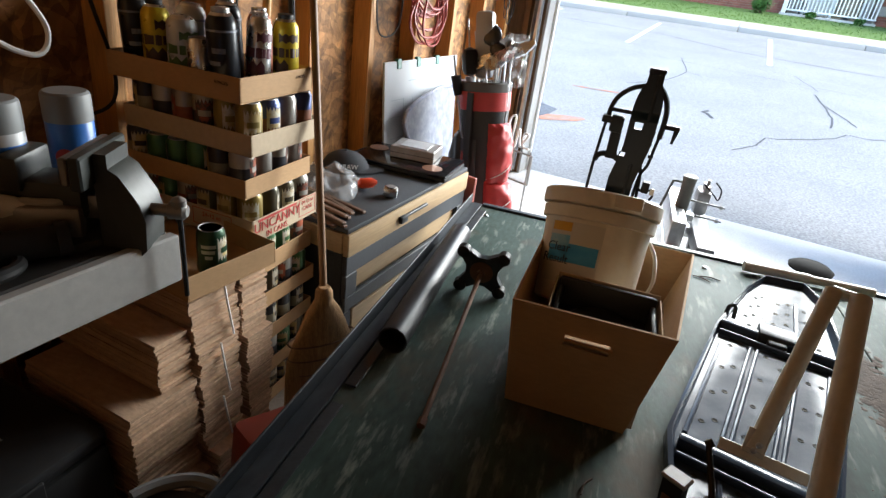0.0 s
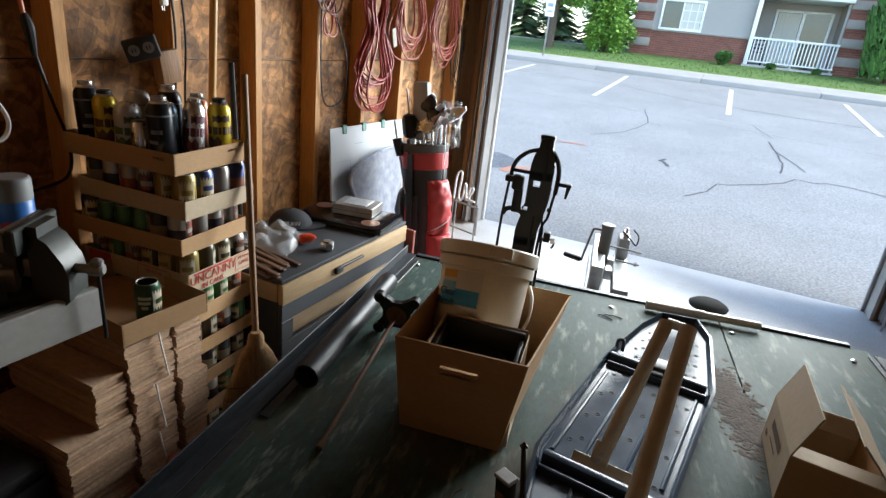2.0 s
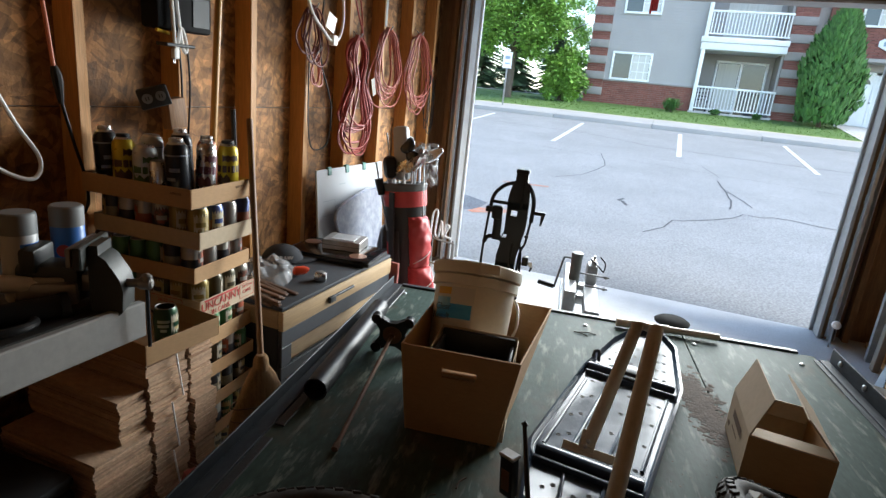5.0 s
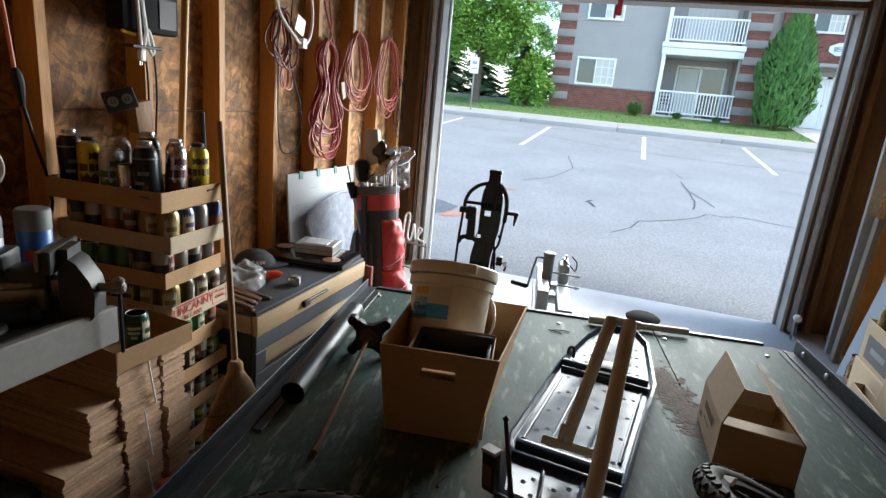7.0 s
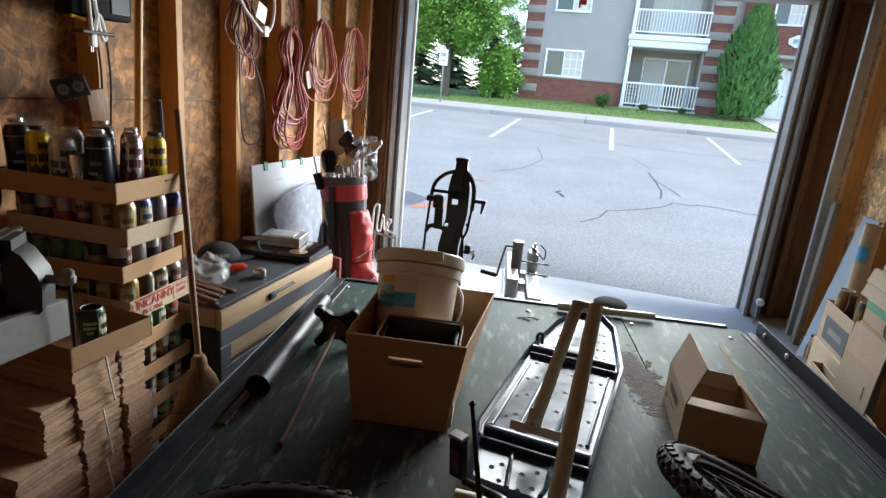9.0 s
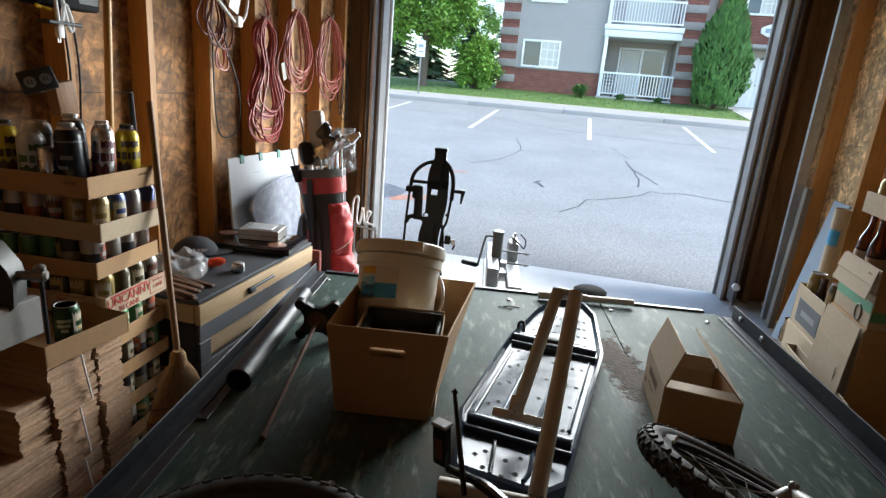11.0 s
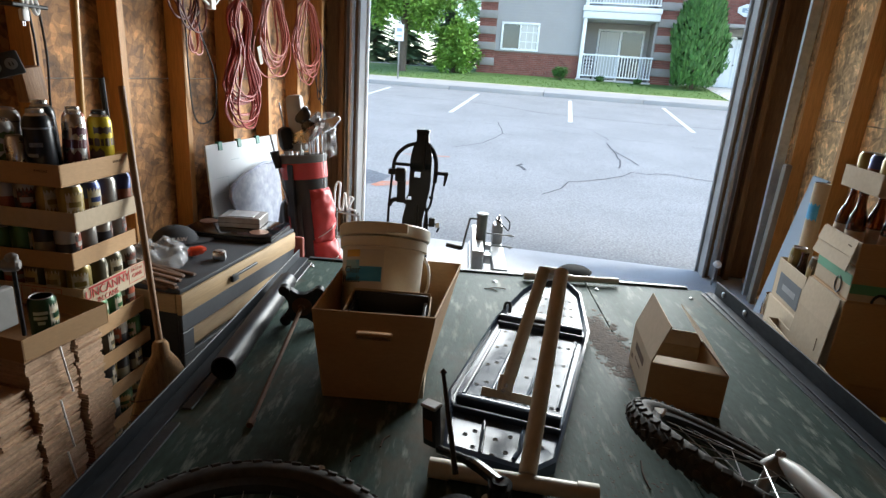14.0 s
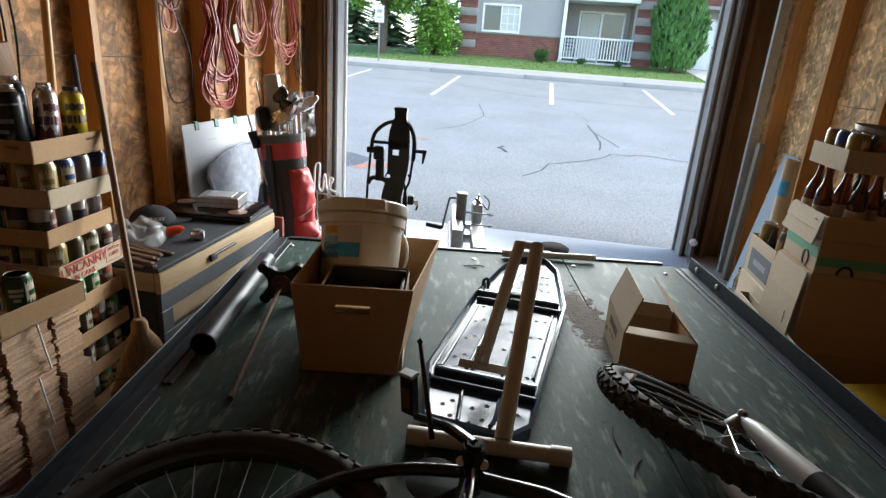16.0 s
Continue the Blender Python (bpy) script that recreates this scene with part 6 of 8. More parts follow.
VISE = material("vise_enamel", (0.022, 0.027, 0.025), 0.42, second=(0.04, 0.045, 0.042), scale=10, amount=0.7, grain=0.12, bump=0.1)
vise = thing("bench_vise", "dark green steel bench vise with a hanging handle", "vise", pose(-0.492, 0.60, 0.894, 0, 0, 30) @ Matrix.Scale(0.92, 4))
part("base", Shape().lathe([(0.085, 0), (0.085, 0.014), (0.06, 0.02), (0.055, 0.04)], 24, pose(-0.06, 0, 0)), VISE, vise)
part("body", Shape().box(-0.135, -0.038, 0.035, -0.005, 0.038, 0.10, 0.014).box(-0.12, -0.045, 0.08, -0.085, 0.045, 0.135, 0.008), VISE, vise)
part("slide", Shape().box(-0.02, -0.022, 0.038, 0.05, 0.022, 0.078, 0.005), DULL_STEEL, vise)
profile = [(0.0, -0.012), (0.048, -0.022), (0.066, -0.004), (0.069, 0.045), (0.062, 0.075), (0.036, 0.118), (0.022, 0.128), (0.022, 0.15), (0.0, 0.15)]
part("moving_jaw", Shape().prism(profile, -0.036, 0.036, Matrix(((1, 0, 0, 0.015), (0, 0, -1, 0), (0, 1, 0, 0.0), (0, 0, 0, 1)))), VISE, vise)
part("jaw_plate", Shape().box(0.0, -0.074, 0.102, 0.018, 0.074, 0.153, 0.003), VISE, vise)
part("jaw_plate", Shape().box(-0.016, -0.068, 0.107, -0.003, 0.068, 0.150, 0.003), DULL_STEEL, vise)
part("screw", Shape().lathe([(0.010, 0), (0.010, 0.03), (0.014, 0.032), (0.014, 0.055), (0.009, 0.06)], 16, pose(0.075, 0, 0.055, 0, 90)), DULL_STEEL, vise)
part("handle", Shape().tube([(0.122, 0.0, 0.062), (0.122, 0.004, -0.105)], 0.0042, 10), BLACK_STEEL, vise)
part("handle_knob", Shape().lathe([(0.004, -0.014), (0.012, -0.006), (0.012, 0.008), (0.004, 0.014)], 12, pose(0.122, 0, 0.066)), DULL_STEEL, vise)

SPRAY_BLUE = material("spray_can_blue", (0.02, 0.13, 0.48), 0.35, second=(0.05, 0.2, 0.55), scale=14, amount=0.8)
SPRAY_WHITE = material("spray_can_white", (0.52, 0.53, 0.54), 0.4, second=(0.42, 0.43, 0.44), scale=10, amount=0.6)
CAP_GREY = material("grey_cap", (0.22, 0.23, 0.235), 0.5, second=(0.18, 0.19, 0.195), scale=14, amount=0.5)
for x, y, blue in ((-0.61, 0.648, True), (-0.615, 0.548, False)):
    sp = thing("spray_can", "blue spray can with a grey cap on the bench" if blue else "white and blue spray can with a grey cap", "spray can", pose(x, y, 0.894, 0, 0, 20), "spray cans on the bench")
    part("body", Shape().lathe([(0.030, 0), (0.033, 0.004), (0.033, 0.140), (0.030, 0.146)], 26), SPRAY_BLUE if blue else SPRAY_WHITE, sp)
    part("cap", Shape().lathe([(0.0335, 0.143), (0.0335, 0.178), (0.0325, 0.184), (0.029, 0.187), (0.002, 0.187)], 26), CAP_GREY, sp)
    if not blue:
        part("label_panel", Shape().sheet([[(0.0335 * math.cos(a), 0.0335 * math.sin(a), z) for a in [-0.9 + 1.3 * k / 8 for k in range(9)]] for z in (0.006, 0.126)]), SPRAY_BLUE, sp)
    if blue:
        part("red_emblem", Shape().lathe([(0.0, 0), (0.014, 0.0)], 16, on_round(0.0345, 0.092, -72), caps=False), RED_INK, sp)
tool_m = pose(-0.56, 0.50, 0.895, 0, 0, 55)
gun = thing("trigger_tool", "white plastic trigger handle lying on the bench", "tool", tool_m)
part("grip", Shape().tube(curl([(-0.12, 0.0, 0.05), (-0.05, 0, 0.062), (0.03, 0.0, 0.05), (0.05, 0.0, 0.032)], 5), [0.016, 0.017, 0.018, 0.018, 0.018, 0.018, 0.018, 0.018, 0.017, 0.016, 0.014, 0.014, 0.012, 0.012, 0.01, 0.01], 12), WHITE, gun)
part("bottle_neck", Shape().lathe([(0.03, 0), (0.03, 0.03), (0.02, 0.045)], 16, pose(-0.06, 0, 0)), SPRAY_WHITE, gun)
blk = thing("metal_block", "grey steel swivel block on the bench", "tool", pose(-0.535, 0.545, 0.894, 0, 0, 40))
part("body", Shape().box(-0.05, -0.028, 0, 0.055, 0.03, 0.06, 0.006), DULL_STEEL, blk)
part("hook_plate", Shape().tube(curl([(-0.04, 0.0, 0.063), (0.01, 0.016, 0.063), (0.045, 0.006, 0.063), (0.02, -0.014, 0.063), (-0.02, -0.012, 0.063)], 5), 0.006, 8), BENCH_W, blk)
solid("black_cylinder", Shape().tube([(-0.53, 0.40, 0.918), (-0.475, 0.53, 0.918)], 0.022, 18).tube([(-0.478, 0.524, 0.918), (-0.472, 0.538, 0.918)], 0.025, 18), BLACK_PLASTIC, "black plastic cylinder lying on the bench", "tool")
solid("black_hose", Shape().tube(curl([(-0.55, 0.30, 0.905), (-0.48, 0.34, 0.91), (-0.445, 0.42, 0.912), (-0.47, 0.47, 0.907), (-0.53, 0.46, 0.905), (-0.56, 0.40, 0.905)]), 0.009, 10), BLACK_PLASTIC, "loop of black hose on the bench", "hose")

# under the bench
# black case, enlarged so that it also stands in for shade below the bench
blackcase = thing("tool_case", "black plastic tool case under the bench", "case", pose(-0.885, 0.475, 0.0, 0, 0, 4))
part("shell", Shape().box(-0.22, -0.19, 0.0, 0.20, 0.19, 0.30, 0.015), BLACK_PLASTIC, blackcase)
part("lid", Shape().box(-0.22, -0.19, 0.303, 0.20, 0.19, 0.345, 0.015), BLACK_PLASTIC, blackcase)
part("print_bar", Shape().box(0.02, 0.06, 0.3452, 0.06, 0.064, 0.3458), CAP_GREY, blackcase)
part("print_bar", Shape().box(0.07, -0.02, 0.3452, 0.15, -0.014, 0.3458), CAP_GREY, blackcase)
part("print_bar", Shape().box(0.10, -0.06, 0.3452, 0.16, -0.056, 0.3458), CAP_GREY, blackcase)
part("latch", Shape().box(0.20, -0.04, 0.26, 0.21, 0.04, 0.33, 0.003), BLACK_PLASTIC, blackcase)
REDP = material("red_plastic", (0.30, 0.045, 0.03), 0.4, second=(0.24, 0.035, 0.025), scale=9, amount=0.6)
saw = thing("red_tool", "red plastic power tool standing on the floor", "tool", pose(-0.50, 0.95, 0.0, 0, 0, 70))
part("body", Shape().box(-0.10, -0.05, 0.10, 0.10, 0.05, 0.25, 0.02, pose(0, 0, 0, 0, 6)).box(-0.11, -0.045, 0.0, 0.11, 0.045, 0.11, 0.01), REDP, saw)
disc = thing("grinder_guard", "grey curved guard and black hose beside the trailer", "tool", pose(-0.47, 0.60, 0.0))
part("guard", Shape().tube([(0.12 * math.cos(a), 0.15 * math.sin(a), 0.24) for a in [0.1 * i for i in range(4, 30)]], 0.016, 8), CAP_GREY, disc)
part("stand", Shape().lathe([(0.10, 0), (0.10, 0.02), (0.05, 0.04), (0.05, 0.2), (0.12, 0.235)], 20), BLACK_PLASTIC, disc)

# broom
STRAW = material("broom_straw", (0.28, 0.155, 0.058), 0.85, second=(0.18, 0.095, 0.034), scale=18, stretch=(6, 6, 0.5), amount=0.9, grain=0.25, bump=0.6, bump_scale=70)
broom = thing("broom", "straw broom with a wooden handle leaning on the cans", "broom")
ba, bb2 = Vector((-0.585, 1.275, 0.43)), Vector((-0.805, 1.475, 1.228))
part("handle", Shape().tube([ba - (bb2 - ba).normalized() * 0.02, bb2], 0.0105, 12), material("old_broom_wood", (0.19, 0.095, 0.037), 0.55, second=(0.16, 0.08, 0.03), scale=9, stretch=(4, 4, 0.6), amount=0.8), broom)
tuft = []
for k in range(9):
    t = k / 8
    hw, hd = (0.022 + 0.085 * min(1, t * 1.9) ** 0.7 + 0.012 * t), 0.022 + 0.018 * min(1, t * 2)
    tuft.append([(hw * math.cos(a), hd * math.sin(a), -0.40 * t) for a in [2 * math.pi * i / 28 for i in range(29)]])
bm_ = Matrix.Translation(ba) @ pose(0, 0, 0, 0, 0, 62)
part("straw_head", Shape().sheet(tuft), STRAW, broom, m=bm_)
part("binding", Shape().lathe([(0.020, -0.03), (0.027, -0.02), (0.025, 0.02), (0.016, 0.035)], 18), STRAW, broom, m=bm_)
for z in (-0.14, -0.19, -0.24):
    hw = 0.105
    part("stitching", Shape().tube([(hw * math.cos(a), 0.041 * math.sin(a), z) for a in [2 * math.pi * i / 28 for i in range(28)]], 0.0025, 5, True), DARK_INK, broom, m=bm_)

# chest of drawers
CHEST = material("slate_grey_paint", (0.034, 0.039, 0.047), 0.55, spec=0.25, second=(0.055, 0.059, 0.066), scale=6, amount=0.7, grain=0.08, bump=0.08)
RAWOOD = material("bare_drawer_wood", (0.36, 0.25, 0.13), 0.6, second=(0.28, 0.18, 0.09), scale=4, stretch=(1, 0.4, 5), amount=0.8, grain=0.12, bump=0.15, bump_scale=40)
chest = thing("chest", "slate-grey painted chest with worn bare-wood edges", "chest", pose(-0.648, 1.475, 0.0, 0, 0, -0.5))
CL, CD = 0.885, 0.475
part("top", Shape().box(-CD, 0, 0.535, 0.0, CL, 0.553, 0.004), CHEST, chest)
part("edge_band", Shape().box(-0.018, -0.002, 0.455, 0.006, CL + 0.002, 0.534, 0.004), RAWOOD, chest, "worn bare-wood edge band")
part("edge_band", Shape().box(-CD, -0.005, 0.462, -0.019, 0.012, 0.534, 0.004), RAWOOD, chest)
# near side in black: the shade on it is put into the colour
part("side", Shape().box(-CD + 0.01, 0.0, 0.0, -0.02, 0.018, 0.46, 0.002), BLACK_STEEL, chest)
part("side", Shape().box(-CD + 0.01, CL - 0.018, 0.0, -0.02, CL, 0.46, 0.002), CHEST, chest)
part("back", Shape().box(-CD, 0.0, 0.0, -CD + 0.012, CL, 0.53), CHEST, chest)
for a, b, c, d in ((0.0, 0.385, CL, 0.454), (0.0, 0.245, CL, 0.30), (0.0, 0.0, CL, 0.05), (0.0, 0.30, 0.065, 0.385), (CL - 0.06, 0.30, CL, 0.385), (0.0, 0.05, 0.04, 0.245), (0.44, 0.05, 0.455, 0.245), (CL - 0.03, 0.05, CL, 0.245)):
    part("front_rail", Shape().box(-0.018, a, b, 0.0, c, d, 0.003), CHEST, chest)
part("recess_panel", Shape().box(-0.035, 0.06, 0.30, -0.02, CL - 0.055, 0.385), RAWOOD, chest, "bare wood strip in the recess")
for y0, y1 in ((0.042, 0.438), (0.457, CL - 0.032)):
    dr = part("drawer", Shape().box(-0.016, y0, 0.056, 0.004, y1, 0.243, 0.003), RAWOOD, chest, "bare wood drawer front")
    for yy in (0.24, 0.76):
        part("knob", Shape().lathe([(0.006, 0), (0.006, 0.01), (0.014, 0.016), (0.013, 0.026), (0.004, 0.03)], 14, pose(0.004, y0 + (y1 - y0) * yy, 0.15, 0, 90)), DULL_STEEL, dr)
part("pull", Shape().box(0.006, 0.30, 0.492, 0.018, 0.50, 0.503, 0.002).box(0.006, 0.30, 0.478, 0.022, 0.345, 0.505, 0.004), BLACK_STEEL, chest)

# on the chest
top_z = 0.554
cap = thing("baseball_cap", "dark baseball cap with white stitched letters", "cap", pose(-1.0, 1.95, top_z, 0, 0, 34))
CAPCLOTH = material("navy_cap_cloth", (0.016, 0.018, 0.024), 0.85, second=(0.026, 0.028, 0.034), scale=20, amount=0.7, bump=0.3, bump_scale=200)
dome = Shape().lathe([(0.088 * math.cos(a), 0.075 * math.sin(a)) for a in [math.pi / 2 * i / 10 for i in range(11)]], 26, Matrix.Diagonal((1.08, 0.92, 1, 1)), caps=False)
part("crown", dome, CAPCLOTH, cap)
brim = [[((0.082 + 0.075 * k * math.cos(a * 0.85)) * math.cos(a), 0.082 * math.sin(a) * (1 - 0.08 * k), 0.006 - 0.010 * k * abs(math.sin(a)) + 0.006) for a in [radians(-72 + 144 * i / 14) for i in range(15)]] for k in (0, 0.5, 1.0)]
part("brim", Shape().sheet(brim, 0.003), CAPCLOTH, cap)
words("DRAW", 0.026, WHITE, cap, Matrix.Translation((0.01, -0.086, 0.034)) @ pose(0, 0, 0, 72, 0, 4))
part("button", Shape().lathe([(0.006, 0), (0.004, 0.004)], 8, pose(0, 0, 0.075)), CAPCLOTH, cap)

FILM = bpy.data.materials.new("clear_film")
FILM.use_nodes = True
fb = FILM.node_tree.nodes["Principled BSDF"]
fb.inputs["Base Color"].default_value, fb.inputs["Roughness"].default_value, fb.inputs["Alpha"].default_value = (0.80, 0.81, 0.84, 1), 0.15, 0.22
fb.inputs["Specular IOR Level"].default_value = 1.0


def crumple(w, l, h, seed, n=22):
    """A crumpled sheet, high in the middle."""
    rows = []
    for j in range(n):
        row = []
        for i in range(n):
            u, v = i / (n - 1), j / (n - 1)
            p = Vector((u * 7 + seed, v * 7, seed))
            row.append(((u - 0.5) * w + 0.02 * noise.noise(p), (v - 0.5) * l + 0.02 * noise.noise(p + Vector((9, 0, 0))), max(0.002, h * (4 * u * (1 - u)) ** 0.6 * (4 * v * (1 - v)) ** 0.6 * (0.65 + 0.9 * noise.noise(p * 0.7)) + 0.012 * abs(noise.noise(p * 2.2)))))
        rows.append(row)
    return Shape().sheet(rows)


pbag = thing("plastic_bag", "crumpled clear plastic bag with a red tip", "bag", pose(-0.93, 1.74, top_z, 0, 0, 20))
part("film", crumple(0.24, 0.28, 0.075, 3), FILM, pbag, smooth=180)
part("red_tip", Shape().lathe([(0.012, 0), (0.02, 0.01), (0.018, 0.05), (0.006, 0.07)], 14, pose(0.11, 0.02, 0.018, 0, 80, 15)), material("bright_red_plastic", (0.62, 0.06, 0.02), 0.35), pbag)
sticks_rnd = random.Random(6)
WOODSTICK = material("dark_sticks", (0.085, 0.045, 0.028), 0.6, second=(0.14, 0.075, 0.045), scale=12, amount=0.8, stretch=(0.5, 5, 1), grain=0.2, vary=0.3)
for i in range(9):
    solid("wood_strip", Shape().box(0, -0.009, 0, 0.26 + sticks_rnd.uniform(-0.04, 0.03), 0.009, 0.010, 0.003), WOODSTICK, "dark stained wood strip lying on the chest", "strip", group="wood strips on the chest", m=pose(-0.95 + 0.005 * i, 1.665 - 0.019 * i, top_z + 0.001 + 0.0105 * (i % 2), 0, 0, -14 + sticks_rnd.uniform(-7, 5)))
pliers = thing("pliers", "old steel pliers lying on the chest", "pliers", pose(-0.78, 1.515, top_z, 0, 0, 10))
part("handle", Shape().tube(curl([(-0.12, 0.03, 0.008), (-0.05, 0.022, 0.008), (0.0, 0.004, 0.008)]), 0.006, 8), DULL_STEEL, pliers)
part("handle", Shape().tube(curl([(-0.12, -0.03, 0.008), (-0.05, -0.022, 0.008), (0.0, -0.004, 0.008)]), 0.006, 8), DULL_STEEL, pliers)
part("jaw", Shape().box(-0.01, -0.013, 0.0, 0.05, 0.013, 0.014, 0.004), DULL_STEEL, pliers)
tape = thing("tape_measure", "small chrome tape measure on the chest", "tape measure", pose(-0.705, 1.815, top_z, 0, 0, 25))
part("case", Shape().box(-0.026, -0.022, 0, 0.026, 0.022, 0.036, 0.008), ALUMINIUM, tape)
part("top_disc", Shape().lathe([(0.017, 0), (0.017, 0.003), (0.012, 0.004)], 18, pose(0, 0, 0.036)), DULL_STEEL, tape)
lap = thing("laptop", "closed black laptop lying on the chest", "laptop", pose(-0.845, 2.19, top_z, 0, 0, 8))
part("base", Shape().box(-0.21, -0.135, 0.0, 0.21, 0.135, 0.017, 0.006), BLACK_PLASTIC, lap)
part("lid", Shape().box(-0.21, -0.135, 0.018, 0.21, 0.135, 0.030, 0.006), material("glossy_black", (0.010, 0.010, 0.012), 0.12, spec=0.6), lap)
COPPER = material("copper_disc", (0.30, 0.16, 0.11), 0.35, metal=0.5)
part("emblem", Shape().lathe([(0.042, 0.0305), (0.042, 0.0315), (0.02, 0.032)], 26, pose(0.13, -0.07, 0)), COPPER, lap, "round copper-coloured sticker")
part("emblem", Shape().lathe([(0.042, 0.0305), (0.042, 0.0315), (0.02, 0.032)], 26, pose(-0.16, 0.05, 0)), COPPER, lap, "round copper-coloured sticker")
psu = thing("power_supply", "grey steel computer power supply on the laptop", "power supply", pose(-0.835, 2.235, top_z + 0.0305, 0, 0, 12))
part("case", Shape().box(-0.095, -0.075, 0.0, 0.095, 0.075, 0.048, 0.003), DULL_STEEL, psu)
part("cover", Shape().box(-0.06, -0.055, 0.048, 0.06, 0.055, 0.051, 0.001), GALV, psu)
part("seam", Shape().box(-0.096, -0.0755, 0.022, 0.0955, -0.0745, 0.024), BLACK_STEEL, psu)

# foam board leaning on the wall with green clips
board = thing("presentation_board", "white board with green clips leaning on the wall", "board", pose(-1.055, 2.385, 0.0, 0, -4.5, -3))
part("panel", Shape().box(-0.006, 0.0, 0.0, 0.006, 0.68, 0.915, 0.002), material("white_board", (0.44, 0.46, 0.49), 0.6, second=(0.37, 0.39, 0.42), scale=3, amount=0.7), board)
GREEN_CLIP = material("green_clip", (0.015, 0.14, 0.11), 0.45)
for y in (0.10, 0.27, 0.45):
    part("clip", Shape().box(-0.01, y, 0.88, 0.010, y + 0.035, 0.925, 0.003), GREEN_CLIP, board)
PENCIL = material("pale_diagram_ink", (0.28, 0.34, 0.38), 0.7)
for y0, z0, y1, z1 in ((0.05, 0.74, 0.16, 0.742), (0.05, 0.66, 0.16, 0.662), (0.16, 0.66, 0.162, 0.742), (0.162, 0.70, 0.24, 0.702), (0.24, 0.66, 0.242, 0.74), (0.05, 0.56, 0.15, 0.562), (0.05, 0.50, 0.15, 0.502), (0.15, 0.50, 0.152, 0.562), (0.20, 0.82, 0.27, 0.824)):
    part("drawn_line", Shape().box(0.0062, y0, z0, 0.0066, y1, z1), PENCIL, board)
outline = [(2.62, 0.0), (2.99, 0.0), (2.99, 0.845), (2.822, 0.858), (2.70, 0.838), (2.574, 0.812), (2.475, 0.77), (2.452, 0.71), (2.50, 0.60)]
parcel = thing("film_parcel", "white folded sheets in clear crinkled film", "parcel", pose(-0.985, 0, 0.0, 0, -4.5, 0) @ Matrix.Diagonal((1, 1, 0.91, 1)))
part("packet", Shape().prism([(y, z) for y, z in outline], -0.008, 0.008, Matrix(((0, 0, 1, 0), (1, 0, 0, 0), (0, 1, 0, 0), (0, 0, 0, 1)))), material("white_film", (0.33, 0.345, 0.39), 0.35, second=(0.14, 0.155, 0.21), scale=16, amount=0.8, spec=0.35, bump=0.8, bump_scale=25), parcel)
part("film_edge", Shape().tube(curl([(0.012, y, z) for y, z in outline[2:]], 4), 0.009, 7), material("film_fold", (0.42, 0.45, 0.52), 0.25, second=(0.2, 0.22, 0.36), scale=22, amount=0.9, spec=1.0, bump=1.0, bump_scale=40), parcel, "shiny crinkled film edge")

# golf bag with clubs
GRED = material("red_nylon", (0.46, 0.045, 0.045), 0.45, second=(0.34, 0.03, 0.032), scale=9, amount=0.7, bump=0.25, bump_scale=30)
GBLACK = material("black_nylon", (0.016, 0.016, 0.017), 0.5, second=(0.03, 0.03, 0.03), scale=9, amount=0.7, bump=0.2, bump_scale=30)
GGREY = material("grey_vinyl", (0.10, 0.095, 0.09), 0.5, second=(0.075, 0.07, 0.068), scale=9, amount=0.6)
bag = thing("golf_bag", "red and black golf bag full of clubs", "golf bag", pose(-0.672, 2.73, 0.0, 0, 0, -20) @ pose(0, 0, 0, 0, -8))
ring = lambda r, z, ky=0.85, n=36: [(r * math.cos(2 * math.pi * i / n), r * ky * math.sin(2 * math.pi * i / n), z) for i in range(n + 1)]
part("body", Shape().sheet([ring(0.12, 0.0), ring(0.125, 0.05), ring(0.118, 0.35), ring(0.125, 0.62), ring(0.133, 0.74)]), GBLACK, bag)
part("bottom", Shape().lathe([(0.126, 0.0), (0.13, 0.02), (0.128, 0.07)], 30, Matrix.Diagonal((1, 0.85, 1, 1))), BLACK_PLASTIC, bag)
part("top_band", Shape().sheet([ring(0.134, 0.735), ring(0.138, 0.74), ring(0.139, 0.82), ring(0.135, 0.825)]), GRED, bag, "red band round the top")
part("cuff", Shape().sheet([ring(0.137, 0.822), ring(0.140, 0.826), ring(0.143, 0.86), ring(0.136, 0.868), ring(0.12, 0.86), ring(0.118, 0.78)]), GGREY, bag)
part("divider", Shape().box(-0.12, -0.004, 0.80, 0.12, 0.004, 0.86, 0.003).box(-0.004, -0.10, 0.80, 0.004, 0.10, 0.86, 0.003), BLACK_PLASTIC, bag)


def pocket(a0, a1, z0, z1, bulge, mat, name="pocket", label=""):
    rows = []
    for j in range(25):
        v = j / 24
        row = []
        for i in range(25):
            u = i / 24
            a = radians(a0 + (a1 - a0) * u)
            r = 0.128 + 0.002 + bulge * (4 * u * (1 - u)) ** 0.5 * (4 * v * (1 - v)) ** 0.35 + (0.016 if bulge > 0.04 else 0.004) * noise.noise(Vector((u * 4 + v * 3, v * 7 - u * 2, a0)))
            row.append((r * math.cos(a), r * 0.85 * math.sin(a), z0 + (z1 - z0) * v))
        rows.append(row)
    return part(name, Shape().sheet(rows), mat, bag, label)


